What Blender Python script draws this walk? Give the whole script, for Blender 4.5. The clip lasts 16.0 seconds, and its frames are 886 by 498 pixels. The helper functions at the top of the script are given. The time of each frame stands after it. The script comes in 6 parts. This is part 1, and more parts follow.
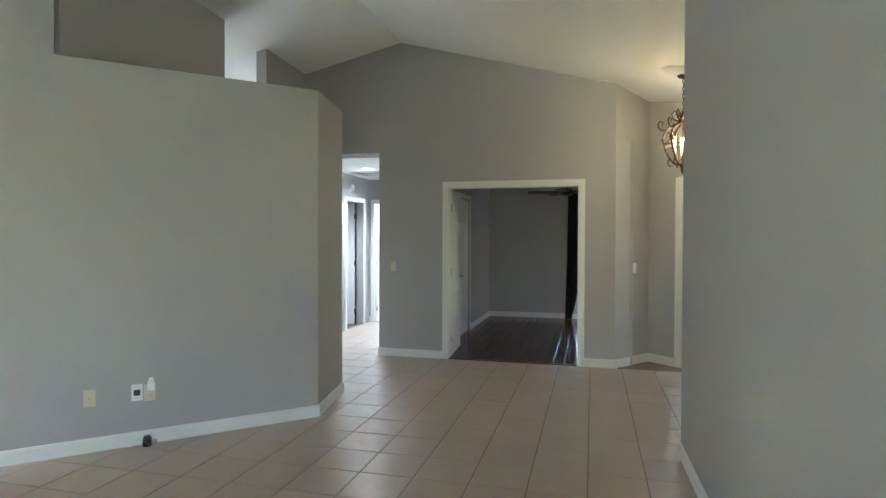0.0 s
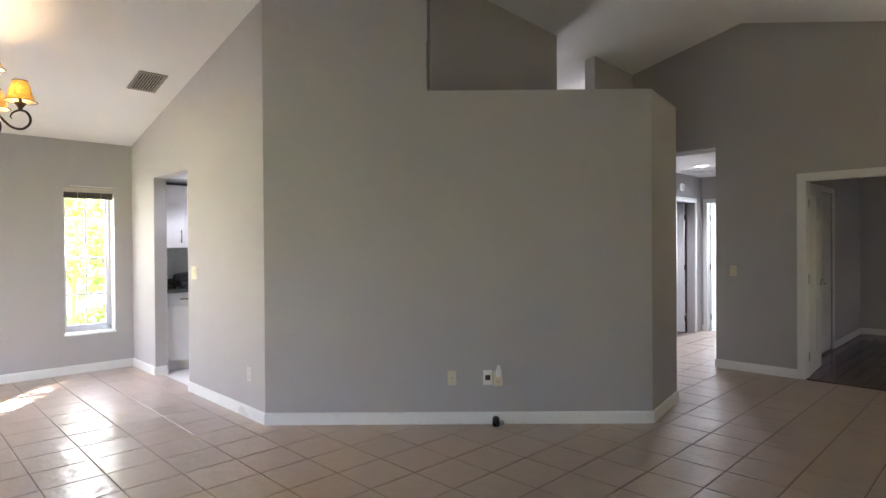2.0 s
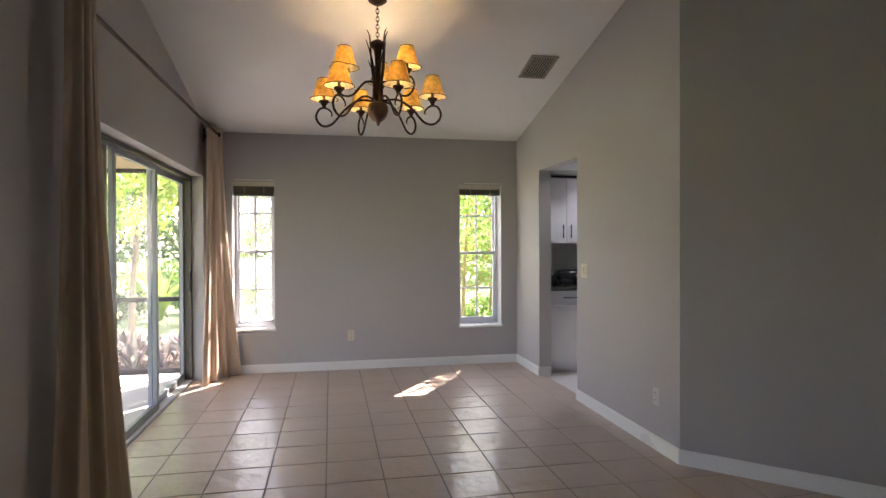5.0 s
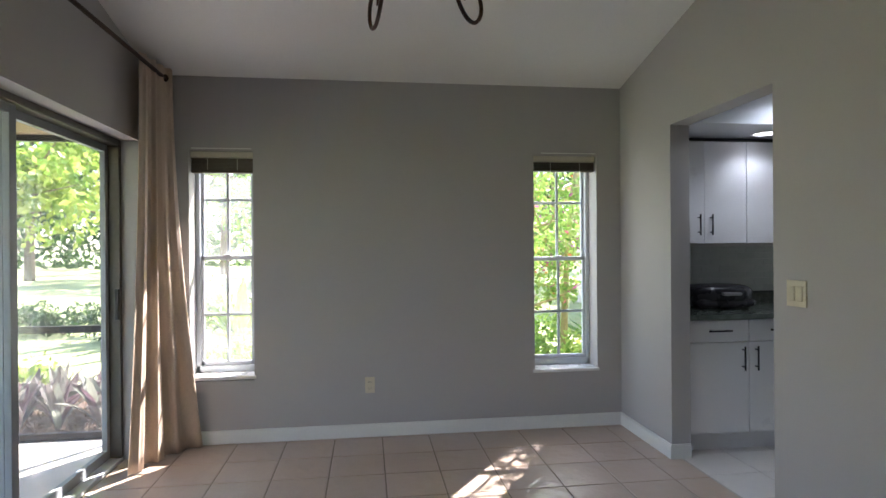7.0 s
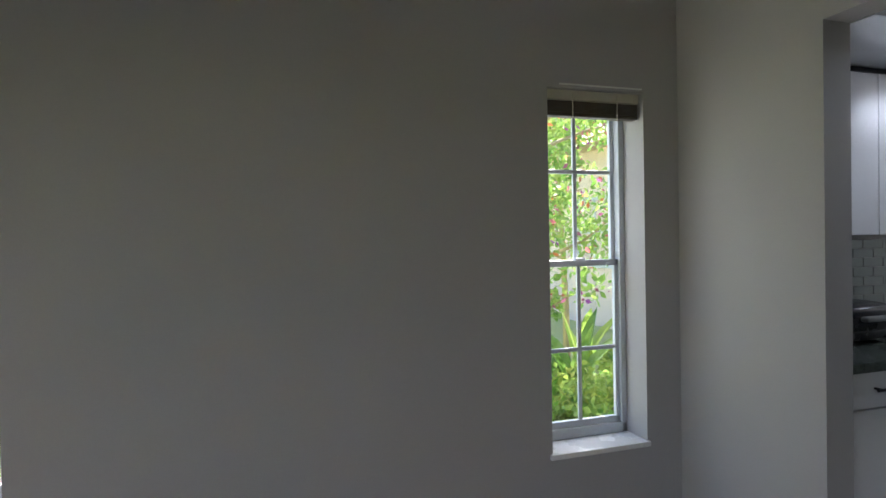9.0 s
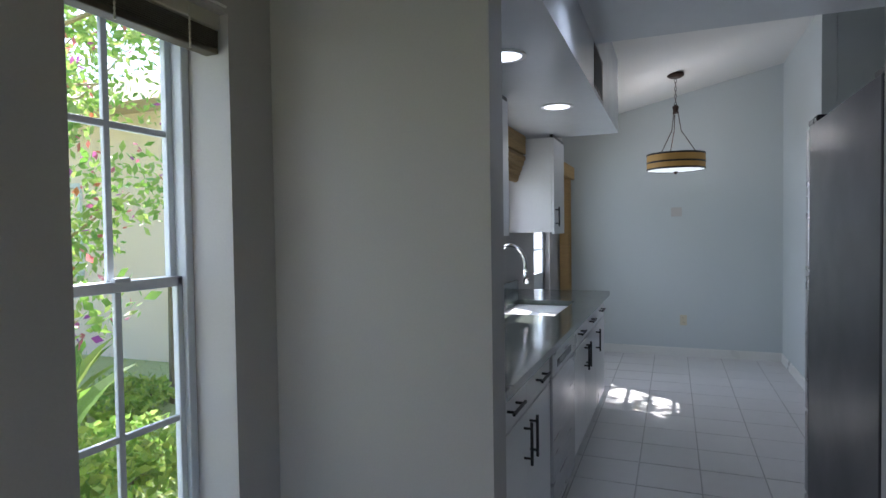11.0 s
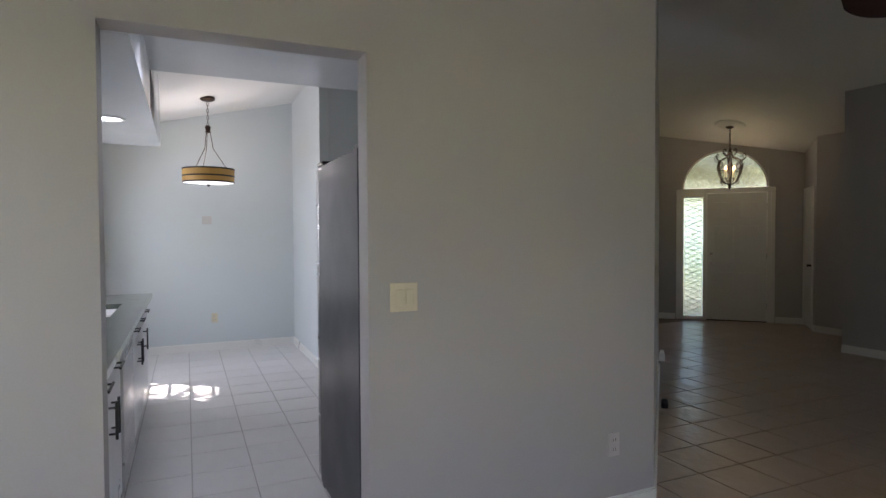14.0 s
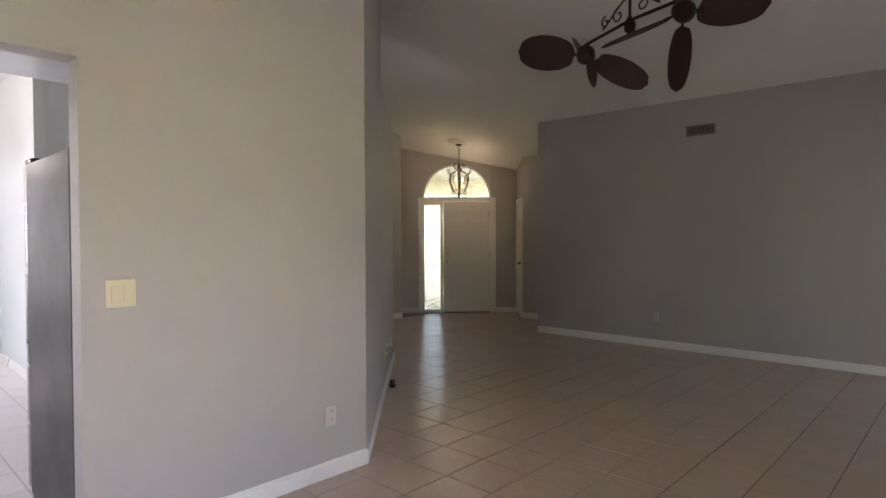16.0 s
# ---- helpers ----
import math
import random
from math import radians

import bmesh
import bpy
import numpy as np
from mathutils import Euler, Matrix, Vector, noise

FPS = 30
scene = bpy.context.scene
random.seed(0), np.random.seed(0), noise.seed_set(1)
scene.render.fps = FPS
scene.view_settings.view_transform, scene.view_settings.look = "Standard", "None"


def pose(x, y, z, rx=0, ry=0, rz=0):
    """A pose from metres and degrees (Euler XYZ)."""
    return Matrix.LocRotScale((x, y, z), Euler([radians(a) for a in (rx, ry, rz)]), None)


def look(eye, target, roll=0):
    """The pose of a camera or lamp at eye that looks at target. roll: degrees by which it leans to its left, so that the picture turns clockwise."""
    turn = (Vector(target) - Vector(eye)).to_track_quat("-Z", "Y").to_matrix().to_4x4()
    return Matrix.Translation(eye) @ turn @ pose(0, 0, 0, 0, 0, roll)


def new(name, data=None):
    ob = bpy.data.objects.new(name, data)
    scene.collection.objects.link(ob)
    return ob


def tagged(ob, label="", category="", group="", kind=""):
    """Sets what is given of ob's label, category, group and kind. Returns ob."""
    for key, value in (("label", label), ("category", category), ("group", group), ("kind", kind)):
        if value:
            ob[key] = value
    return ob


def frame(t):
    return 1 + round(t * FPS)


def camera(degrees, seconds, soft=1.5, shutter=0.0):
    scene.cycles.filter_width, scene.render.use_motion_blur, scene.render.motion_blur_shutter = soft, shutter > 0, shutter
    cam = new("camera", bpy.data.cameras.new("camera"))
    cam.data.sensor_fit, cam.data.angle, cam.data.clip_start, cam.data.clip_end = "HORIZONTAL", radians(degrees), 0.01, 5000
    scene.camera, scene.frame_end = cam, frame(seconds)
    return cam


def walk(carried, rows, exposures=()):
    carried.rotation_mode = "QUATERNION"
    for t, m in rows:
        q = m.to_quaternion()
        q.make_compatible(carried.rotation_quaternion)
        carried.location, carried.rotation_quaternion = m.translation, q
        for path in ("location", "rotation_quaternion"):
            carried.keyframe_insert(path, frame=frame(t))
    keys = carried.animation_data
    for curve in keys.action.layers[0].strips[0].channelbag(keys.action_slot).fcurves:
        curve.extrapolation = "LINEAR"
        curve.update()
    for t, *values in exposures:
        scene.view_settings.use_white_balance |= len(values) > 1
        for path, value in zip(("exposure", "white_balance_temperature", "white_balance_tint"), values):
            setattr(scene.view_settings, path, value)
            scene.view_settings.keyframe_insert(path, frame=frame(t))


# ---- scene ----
# ---- camera and walk ----
cam = camera(75.1, 16.0)

EXPOSURE = [
    (0.0, 5.05, 5950, 11), (1.0, 4.95, 6150, 18), (2.5, 4.07, 6700, 29), (4.0, 3.32, 6900, 31), (6.5, 2.72, 6200, 20), (7.3, 2.5, 6150, 19),
    (8.2, 2.2, 6150, 19), (10.3, 2.12, 5800, 17), (11.2, 1.85, 5750, 17), (12.7, 2.4, 6000, 19), (14.0, 2.64, 6250, 24), (16.0, 3.65, 6720, 30),
]
PATH = [
    (0, (0.752, 0.952, 1.420), (2.688, 1.452, 1.387), 0.17),
    (0.5, (0.723, 1.010, 1.418), (2.618, 1.648, 1.386), -0.01),
    (1, (0.721, 1.051, 1.416), (2.505, 1.955, 1.389), -0.15),
    (1.5, (0.691, 1.070, 1.401), (2.311, 2.242, 1.380), -0.31),
    (2, (0.647, 1.017, 1.398), (2.052, 2.440, 1.384), -0.40),
    (2.5, (0.556, 0.960, 1.388), (1.694, 2.605, 1.381), -0.42),
    (3, (0.477, 0.876, 1.406), (1.358, 2.672, 1.395), -0.46),
    (3.5, (0.457, 0.897, 1.397), (1.154, 2.772, 1.393), -0.41),
    (4, (0.485, 1.056, 1.372), (1.045, 2.976, 1.370), -0.32),
    (4.2, (0.573, 1.193, 1.374), (1.074, 3.129, 1.366), -0.23),
    (6.3, (0.776, 3.455, 1.396), (1.067, 5.434, 1.381), -0.37),
    (6.5, (0.848, 3.671, 1.395), (1.111, 5.653, 1.385), -0.35),
    (7, (0.878, 4.193, 1.371), (1.139, 6.175, 1.366), -0.42),
    (7.5, (0.891, 4.716, 1.362), (1.132, 6.701, 1.371), -0.52),
    (8, (0.844, 5.222, 1.379), (1.100, 7.206, 1.390), -0.66),
    (8.2, (0.849, 5.417, 1.371), (1.108, 7.401, 1.384), -0.71),
    (10.3, (1.110, 6.991, 1.444), (2.672, 8.237, 1.379), -0.81),
    (10.5, (1.153, 7.060, 1.418), (2.809, 8.180, 1.368), -1.01),
    (11, (1.262, 7.203, 1.414), (3.118, 7.945, 1.355), -0.80),
    (11.5, (1.298, 7.262, 1.414), (3.251, 7.691, 1.355), -0.74),
    (12, (1.270, 7.245, 1.391), (3.261, 7.423, 1.338), -0.67),
    (12.5, (1.105, 7.244, 1.389), (3.104, 7.183, 1.338), -0.38),
    (13, (0.897, 7.279, 1.400), (2.878, 7.014, 1.348), -0.30),
    (13.5, (0.720, 7.347, 1.417), (2.654, 6.839, 1.362), -0.39),
    (14, (0.548, 7.409, 1.412), (2.374, 6.595, 1.361), -0.30),
    (14.5, (0.414, 7.402, 1.414), (2.076, 6.291, 1.364), -0.09),
    (15, (0.215, 7.404, 1.403), (1.738, 6.109, 1.356), -0.19),
    (15.5, (0.078, 7.430, 1.400), (1.503, 6.027, 1.356), -0.19),
    (16, (0.048, 7.449, 1.392), (1.419, 5.993, 1.351), -0.20),
]
walk(cam, [(t, look(eye, goal, roll)) for t, eye, goal, roll in PATH], EXPOSURE)

# ---- world and light ----
SUN_EL, SUN_AZ = 46.5, 54.0
world = bpy.data.worlds.new("sky")
scene.world = world
world.use_nodes = True
sky = world.node_tree.nodes.new("ShaderNodeTexSky")
sky.sky_type, sky.sun_disc = "NISHITA", False
sky.sun_elevation, sky.sun_rotation = radians(SUN_EL), radians(90 - SUN_AZ)
world.node_tree.links.new(sky.outputs[0], world.node_tree.nodes["Background"].inputs[0])
world.node_tree.nodes["Background"].inputs[1].default_value = 0.15

sun = new("sun", bpy.data.lights.new("sun", "SUN"))
sun.data.energy, sun.data.angle, sun.data.color = 4.7, radians(0.6), (1.0, 0.93, 0.82)
sun_way = Vector((math.cos(radians(SUN_AZ)) * math.cos(radians(SUN_EL)), math.sin(radians(SUN_AZ)) * math.cos(radians(SUN_EL)), math.sin(radians(SUN_EL))))
sun.matrix_world = look(sun_way * 30, (0, 0, 0))

DAY, SOFT = (0.90, 0.96, 1.0), (1.0, 0.97, 0.93)


def sky_lamp(name, at, toward, w, h, watts, col=DAY):
    """Daylight through one opening."""
    lamp = new(name, bpy.data.lights.new(name, "AREA"))
    lamp.data.shape, lamp.data.size, lamp.data.size_y, lamp.data.energy, lamp.data.color = "RECTANGLE", w, h, watts, col
    lamp.matrix_world = look(at, toward)
    return lamp


def bulb_lamp(name, at, watts, r=0.03, col=(1.0, 0.76, 0.38)):
    lamp = new(name, bpy.data.lights.new(name, "POINT"))
    lamp.data.energy, lamp.data.shadow_soft_size, lamp.data.color = watts, r, col
    lamp.location = at
    return lamp


def down_lamp(name, at, watts, col=(0.84, 0.93, 1.0)):
    lamp = new(name, bpy.data.lights.new(name, "SPOT"))
    lamp.data.energy, lamp.data.spot_size, lamp.data.spot_blend, lamp.data.shadow_soft_size, lamp.data.color = watts, radians(140), 0.6, 0.06, col
    lamp.location = at
    return lamp


sky_lamp("sink_window_daylight", (5.0, 8.56, 1.55), (5.0, 6.0, 0.9), 0.7, 0.8, 1.5)
sky_lamp("nook_door_daylight", (6.98, 8.62, 1.48), (6.7, 6.0, 0.8), 0.6, 0.95, 4.2)
# This door is never in view; its lamp lifts the living room walls.
sky_lamp("living_unseen_door_light", (-0.66, 1.6, 1.05), (3.0, 1.0, 0.9), 0.8, 1.9, 0.21, SOFT)
sky_lamp("sliding_door_daylight", (-0.66, 6.7, 1.05), (2.6, 2.0, 0.9), 2.8, 1.9, 0.3, SOFT)
sky_lamp("dining_window_daylight", (2.38, 8.70, 1.24), (2.38, 6.0, 1.0), 0.44, 1.45, 0.75)
sky_lamp("corner_window_daylight", (-0.14, 8.70, 1.27), (-0.14, 6.0, 1.0), 0.4, 1.45, 0.5, SOFT)
# Fill lamp that brightens the bathroom; its window is added and unseen.
sky_lamp("bath_fill_light", (11.97, 4.0, 1.55), (10.4, 4.0, 1.0), 0.56, 0.86, 4, (0.72, 0.95, 1.0))

# ---- plan ----
XK, YD, XS, XD = 2.815, 8.42, -0.60, 7.392
YR, ZR = 3.20, 3.79
C1, P1, P2 = (2.815, 5.205), (4.955, 3.065), (5.70, 3.195)
FA, FB = (7.905, 0.305), (6.36, -1.24)
VC = (4.805, 0.375)
XN, SHELF = 8.16, 2.60
ZLOW = 2.42


def ceil_z(x, y):
    return ZR - 0.231 * (y - YR) if y > YR else ZR - 0.262 * (YR - y)


# ---- materials ----
def nodes_of(name):
    m = bpy.data.materials.new(name)
    m.use_nodes = True
    return m, m.node_tree.nodes, m.node_tree.links, m.node_tree.nodes["Principled BSDF"]


def surface(name, base, rough=0.5, metal=0.0, vary=0.08, big=1.5, fine=40.0, bump=0.02, stretch=(1, 1, 1), island=0.0, spec=0.5, coat=0.0, dirt=None):
    """A painted, wooden, stone or metal surface: broad and fine variation of colour and gloss, and fine relief."""
    m, n, l, p = nodes_of(name)
    co = n.new("ShaderNodeNewGeometry")
    mp = n.new("ShaderNodeMapping")
    mp.inputs["Scale"].default_value = stretch
    l.new(co.outputs["Position"], mp.inputs[0])
    a, b = n.new("ShaderNodeTexNoise"), n.new("ShaderNodeTexNoise")
    a.inputs["Scale"].default_value, a.inputs["Detail"].default_value = big, 4
    b.inputs["Scale"].default_value, b.inputs["Detail"].default_value = fine, 3
    l.new(mp.outputs[0], a.inputs["Vector"])
    l.new(mp.outputs[0], b.inputs["Vector"])
    mix = n.new("ShaderNodeMath")
    mix.operation = "ADD"
    l.new(a.outputs["Fac"], mix.inputs[0])
    l.new(b.outputs["Fac"], mix.inputs[1])
    out = mix.outputs[0]
    if island:
        oi = n.new("ShaderNodeObjectInfo")
        ge = n.new("ShaderNodeNewGeometry")
        r1, r2 = n.new("ShaderNodeMath"), n.new("ShaderNodeMath")
        r1.operation, r2.operation = "ADD", "MULTIPLY_ADD"
        l.new(oi.outputs["Random"], r1.inputs[0])
        l.new(ge.outputs["Random Per Island"], r1.inputs[1])
        fr = n.new("ShaderNodeMath")
        fr.operation = "FRACT"
        l.new(r1.outputs[0], fr.inputs[0])
        l.new(fr.outputs[0], r2.inputs[0])
        r2.inputs[1].default_value = island
        l.new(out, r2.inputs[2])
        out = r2.outputs[0]
    ramp = n.new("ShaderNodeMapRange")
    ramp.inputs["From Min"].default_value, ramp.inputs["From Max"].default_value = 0.6, 1.4 + island
    ramp.inputs["To Min"].default_value, ramp.inputs["To Max"].default_value = 1 - vary, 1 + vary
    l.new(out, ramp.inputs[0])
    mul = n.new("ShaderNodeMix")
    mul.data_type, mul.blend_type = "RGBA", "MULTIPLY"
    mul.inputs["Factor"].default_value = 1.0
    mul.inputs["A"].default_value = (*base, 1)
    l.new(ramp.outputs[0], mul.inputs["B"])
    col = mul.outputs["Result"]
    if dirt:
        d = n.new("ShaderNodeTexNoise")
        d.inputs["Scale"].default_value, d.inputs["Detail"].default_value = dirt[1], 6
        l.new(co.outputs["Position"], d.inputs["Vector"])
        dr = n.new("ShaderNodeMapRange")
        dr.inputs["From Min"].default_value, dr.inputs["From Max"].default_value = 0.5, 0.72
        dr.inputs["To Max"].default_value = dirt[2]
        l.new(d.outputs["Fac"], dr.inputs[0])
        dm = n.new("ShaderNodeMix")
        dm.data_type = "RGBA"
        l.new(dr.outputs[0], dm.inputs["Factor"])
        l.new(col, dm.inputs["A"])
        dm.inputs["B"].default_value = (*dirt[0], 1)
        col = dm.outputs["Result"]
    l.new(col, p.inputs["Base Color"])
    rr = n.new("ShaderNodeMapRange")
    rr.inputs["From Min"].default_value, rr.inputs["From Max"].default_value = 0.3, 0.7
    rr.inputs["To Min"].default_value, rr.inputs["To Max"].default_value = max(rough - 0.08, 0.02), min(rough + 0.1, 1)
    l.new(a.outputs["Fac"], rr.inputs[0])
    l.new(rr.outputs[0], p.inputs["Roughness"])
    p.inputs["Metallic"].default_value = metal
    p.inputs["Specular IOR Level"].default_value = spec
    p.inputs["Coat Weight"].default_value = coat
    if bump:
        bp = n.new("ShaderNodeBump")
        bp.inputs["Strength"].default_value, bp.inputs["Distance"].default_value = 0.35, bump
        l.new(b.outputs["Fac"], bp.inputs["Height"])
        l.new(bp.outputs[0], p.inputs["Normal"])
        if coat:
            p.inputs["Coat Roughness"].default_value = 0.08
            l.new(bp.outputs[0], p.inputs["Coat Normal"])
    return m


def glowing(name, col, power, base=(0.9, 0.9, 0.9)):
    m, n, l, p = nodes_of(name)
    p.inputs["Base Color"].default_value = (*base, 1)
    p.inputs["Emission Color"].default_value = (*col, 1)
    p.inputs["Emission Strength"].default_value = power
    return m


def clear_glass(name, tint=(1, 1, 1), rough=0.0, reflect=0.04):
    """Thin pane: mostly passes straight through, with a faint mirror."""
    m, n, l, p = nodes_of(name)
    n.remove(p)
    tr, gl, mx = n.new("ShaderNodeBsdfTransparent"), n.new("ShaderNodeBsdfGlossy"), n.new("ShaderNodeMixShader")
    tr.inputs[0].default_value = (*tint, 1)
    gl.inputs["Roughness"].default_value = rough
    mx.inputs[0].default_value = reflect
    l.new(tr.outputs[0], mx.inputs[1])
    l.new(gl.outputs[0], mx.inputs[2])
    l.new(mx.outputs[0], n["Material Output"].inputs["Surface"])
    return m


def woven_screen(name, thread, cover):
    """Fine insect screen: open between the threads, which catch the light."""
    m, n, l, p = nodes_of(name)
    p.inputs["Base Color"].default_value = (*thread, 1)
    p.inputs["Roughness"].default_value = 0.7
    tr, mx = n.new("ShaderNodeBsdfTransparent"), n.new("ShaderNodeMixShader")
    mx.inputs[0].default_value = cover
    l.new(tr.outputs[0], mx.inputs[1])
    l.new(p.outputs[0], mx.inputs[2])
    l.new(mx.outputs[0], n["Material Output"].inputs["Surface"])
    return m


def thin_cloth(m, share):
    """Let a share of the light through a cloth."""
    n, l = m.node_tree.nodes, m.node_tree.links
    p = n["Principled BSDF"]
    tl, mx = n.new("ShaderNodeBsdfTranslucent"), n.new("ShaderNodeMixShader")
    l.new(p.inputs["Base Color"].links[0].from_socket, tl.inputs[0])
    mx.inputs[0].default_value = share
    l.new(p.outputs[0], mx.inputs[1])
    l.new(tl.outputs[0], mx.inputs[2])
    l.new(mx.outputs[0], n["Material Output"].inputs["Surface"])


def leaf_mat(name, base, base2, gloss=0.45):
    m, n, l, p = nodes_of(name)
    ge = n.new("ShaderNodeNewGeometry")
    mx = n.new("ShaderNodeMix")
    mx.data_type = "RGBA"
    mx.inputs["A"].default_value, mx.inputs["B"].default_value = (*base, 1), (*base2, 1)
    l.new(ge.outputs["Random Per Island"], mx.inputs["Factor"])
    l.new(mx.outputs["Result"], p.inputs["Base Color"])
    p.inputs["Roughness"].default_value = gloss
    tl, ad = n.new("ShaderNodeBsdfTranslucent"), n.new("ShaderNodeMixShader")
    l.new(mx.outputs["Result"], tl.inputs[0])
    ad.inputs[0].default_value = 0.45
    l.new(p.outputs[0], ad.inputs[1])
    l.new(tl.outputs[0], ad.inputs[2])
    l.new(ad.outputs[0], n["Material Output"].inputs["Surface"])
    return m


def cloth_shade(name, base, through_light):
    """Thin lamp-shade cloth, part of whose light comes through from the bulb; woven grain and darker seams."""
    m, n, l, p = nodes_of(name)
    co = n.new("ShaderNodeNewGeometry")
    t = n.new("ShaderNodeTexNoise")
    t.inputs["Scale"].default_value, t.inputs["Detail"].default_value = 38, 4
    l.new(co.outputs["Position"], t.inputs["Vector"])
    r = n.new("ShaderNodeMapRange")
    r.inputs["From Min"].default_value, r.inputs["From Max"].default_value = 0.35, 0.65
    r.inputs["To Min"].default_value, r.inputs["To Max"].default_value = 0.72, 1.08
    l.new(t.outputs["Fac"], r.inputs[0])
    mul = n.new("ShaderNodeMix")
    mul.data_type, mul.blend_type = "RGBA", "MULTIPLY"
    mul.inputs["Factor"].default_value = 1.0
    mul.inputs["A"].default_value = (*base, 1)
    l.new(r.outputs[0], mul.inputs["B"])
    l.new(mul.outputs["Result"], p.inputs["Base Color"])
    p.inputs["Roughness"].default_value = 0.8
    tl, mx = n.new("ShaderNodeBsdfTranslucent"), n.new("ShaderNodeMixShader")
    l.new(mul.outputs["Result"], tl.inputs[0])
    mx.inputs[0].default_value = through_light
    l.new(p.outputs[0], mx.inputs[1])
    l.new(tl.outputs[0], mx.inputs[2])
    l.new(mx.outputs[0], n["Material Output"].inputs["Surface"])
    return m


WALL = surface("wall_paint", (0.435, 0.42, 0.415), 0.62, vary=0.03, big=0.7, fine=140, bump=0.0012, spec=0.35)
KITWALL = surface("kitchen_wall_paint", (0.60, 0.645, 0.65), 0.6, vary=0.03, big=0.7, fine=140, bump=0.0012, spec=0.35)
CEIL = surface("ceiling_paint", (0.79, 0.785, 0.765), 0.75, vary=0.03, big=1.2, fine=90, bump=0.004, spec=0.3)
GLOSSCEIL = surface("kitchen_ceiling_paint", (0.74, 0.77, 0.80), 0.16, vary=0.02, big=1.2, fine=20, bump=0.0006, spec=0.6)
TRIM = surface("white_trim_paint", (0.78, 0.78, 0.75), 0.35, vary=0.03, big=3, fine=60, bump=0.0008)
DOORP = surface("white_door_paint", (0.74, 0.75, 0.73), 0.4, vary=0.03, big=2, fine=60, bump=0.0008)
TILE = surface("glazed_tile", (0.485, 0.388, 0.318), 0.37, vary=0.07, big=2.5, fine=9, bump=0.03, island=0.5, spec=0.5, coat=0.4)
KTILE = surface("pale_glazed_tile", (0.68, 0.67, 0.66), 0.45, vary=0.05, big=2, fine=12, bump=0.0, island=0.4, spec=0.55)
KGROUT = surface("pale_grout", (0.47, 0.46, 0.45), 0.9, vary=0.15, big=3, fine=80, bump=0.003)
GROUT = surface("grout", (0.22, 0.18, 0.15), 0.9, vary=0.2, big=3, fine=80, bump=0.003)
WOODF = surface("cherry_plank", (0.07, 0.016, 0.012), 0.155, vary=0.25, big=2, fine=14, bump=0, stretch=(0.6, 8, 8), island=0.5)
CAB = surface("cabinet_paint", (0.72, 0.72, 0.73), 0.35, vary=0.02, big=3, fine=60, bump=0.0006)
GRANITE = surface("dark_green_granite", (0.085, 0.10, 0.085), 0.1, vary=0.6, big=30, fine=160, bump=0.0004, spec=0.6)
STEEL = surface("brushed_steel", (0.42, 0.42, 0.43), 0.33, metal=1.0, vary=0.08, big=2, fine=60, bump=0.0006, stretch=(1, 1, 14))
FRIDGE = surface("grey_fridge_side", (0.05, 0.051, 0.059), 0.38, metal=0.0, vary=0.10, big=2, fine=220, bump=0.0008)
CHROME = surface("chrome", (0.75, 0.75, 0.76), 0.12, metal=1.0, vary=0.03, big=5, fine=60, bump=0)
BLACK = surface("black_metal", (0.022, 0.022, 0.024), 0.4, metal=0.3, vary=0.15, big=8, fine=80, bump=0.0005)
BLACKP = surface("black_plastic", (0.018, 0.018, 0.022), 0.25, vary=0.1, big=8, fine=80, bump=0)
BRONZE = surface("oiled_bronze", (0.055, 0.032, 0.022), 0.42, metal=0.75, vary=0.35, big=12, fine=90, bump=0.001)
BLADE = surface("dark_woven_blade", (0.05, 0.014, 0.011), 0.55, vary=0.3, big=10, fine=120, bump=0.004, stretch=(1, 6, 1))
IVORY = surface("ivory_plastic", (0.64, 0.585, 0.44), 0.4, vary=0.03, big=8, fine=60, bump=0)
WHITEP = surface("white_plastic", (0.8, 0.8, 0.79), 0.4, vary=0.03, big=8, fine=60, bump=0)
PALEP = surface("painted_plastic", (0.55, 0.53, 0.51), 0.5, vary=0.03, big=8, fine=60, bump=0)
# Dark colour that stands for the shade inside slots, holes and vents.
SLOTSHADE = surface("slot_shade", (0.03, 0.025, 0.02), 0.6, vary=0.1, bump=0)
LINEN = surface("tan_linen", (0.66, 0.545, 0.435), 0.8, vary=0.10, big=3, fine=220, bump=0.0012, stretch=(1, 1, 0.2))
ALU = surface("dark_aluminium", (0.10, 0.09, 0.075), 0.45, metal=0.5, vary=0.12, big=4, fine=70, bump=0.0006)
WHALU = surface("white_aluminium", (0.62, 0.66, 0.70), 0.42, vary=0.05, big=4, fine=70, bump=0.0006)
SLIDEALU = surface("grey_aluminium", (0.27, 0.29, 0.31), 0.42, vary=0.06, big=4, fine=70, bump=0.0006)
BLINDM = surface("taupe_blind", (0.10, 0.085, 0.06), 0.6, vary=0.2, big=8, fine=60, bump=0.001)
BLINDRAIL = surface("cream_headrail", (0.55, 0.51, 0.42), 0.5, vary=0.05, big=8, fine=60, bump=0)
MARBLE = surface("white_marble_sill", (0.8, 0.8, 0.78), 0.25, vary=0.06, big=6, fine=30, bump=0)
STUCCO = surface("tan_stucco", (0.52, 0.42, 0.30), 0.9, vary=0.08, big=2, fine=60, bump=0.01)
PEACH = surface("peach_stucco", (0.86, 0.71, 0.60), 0.9, vary=0.06, big=2, fine=60, bump=0.01)
CONCRETE = surface("pale_concrete", (0.55, 0.52, 0.48), 0.85, vary=0.12, big=2, fine=50, bump=0.004)
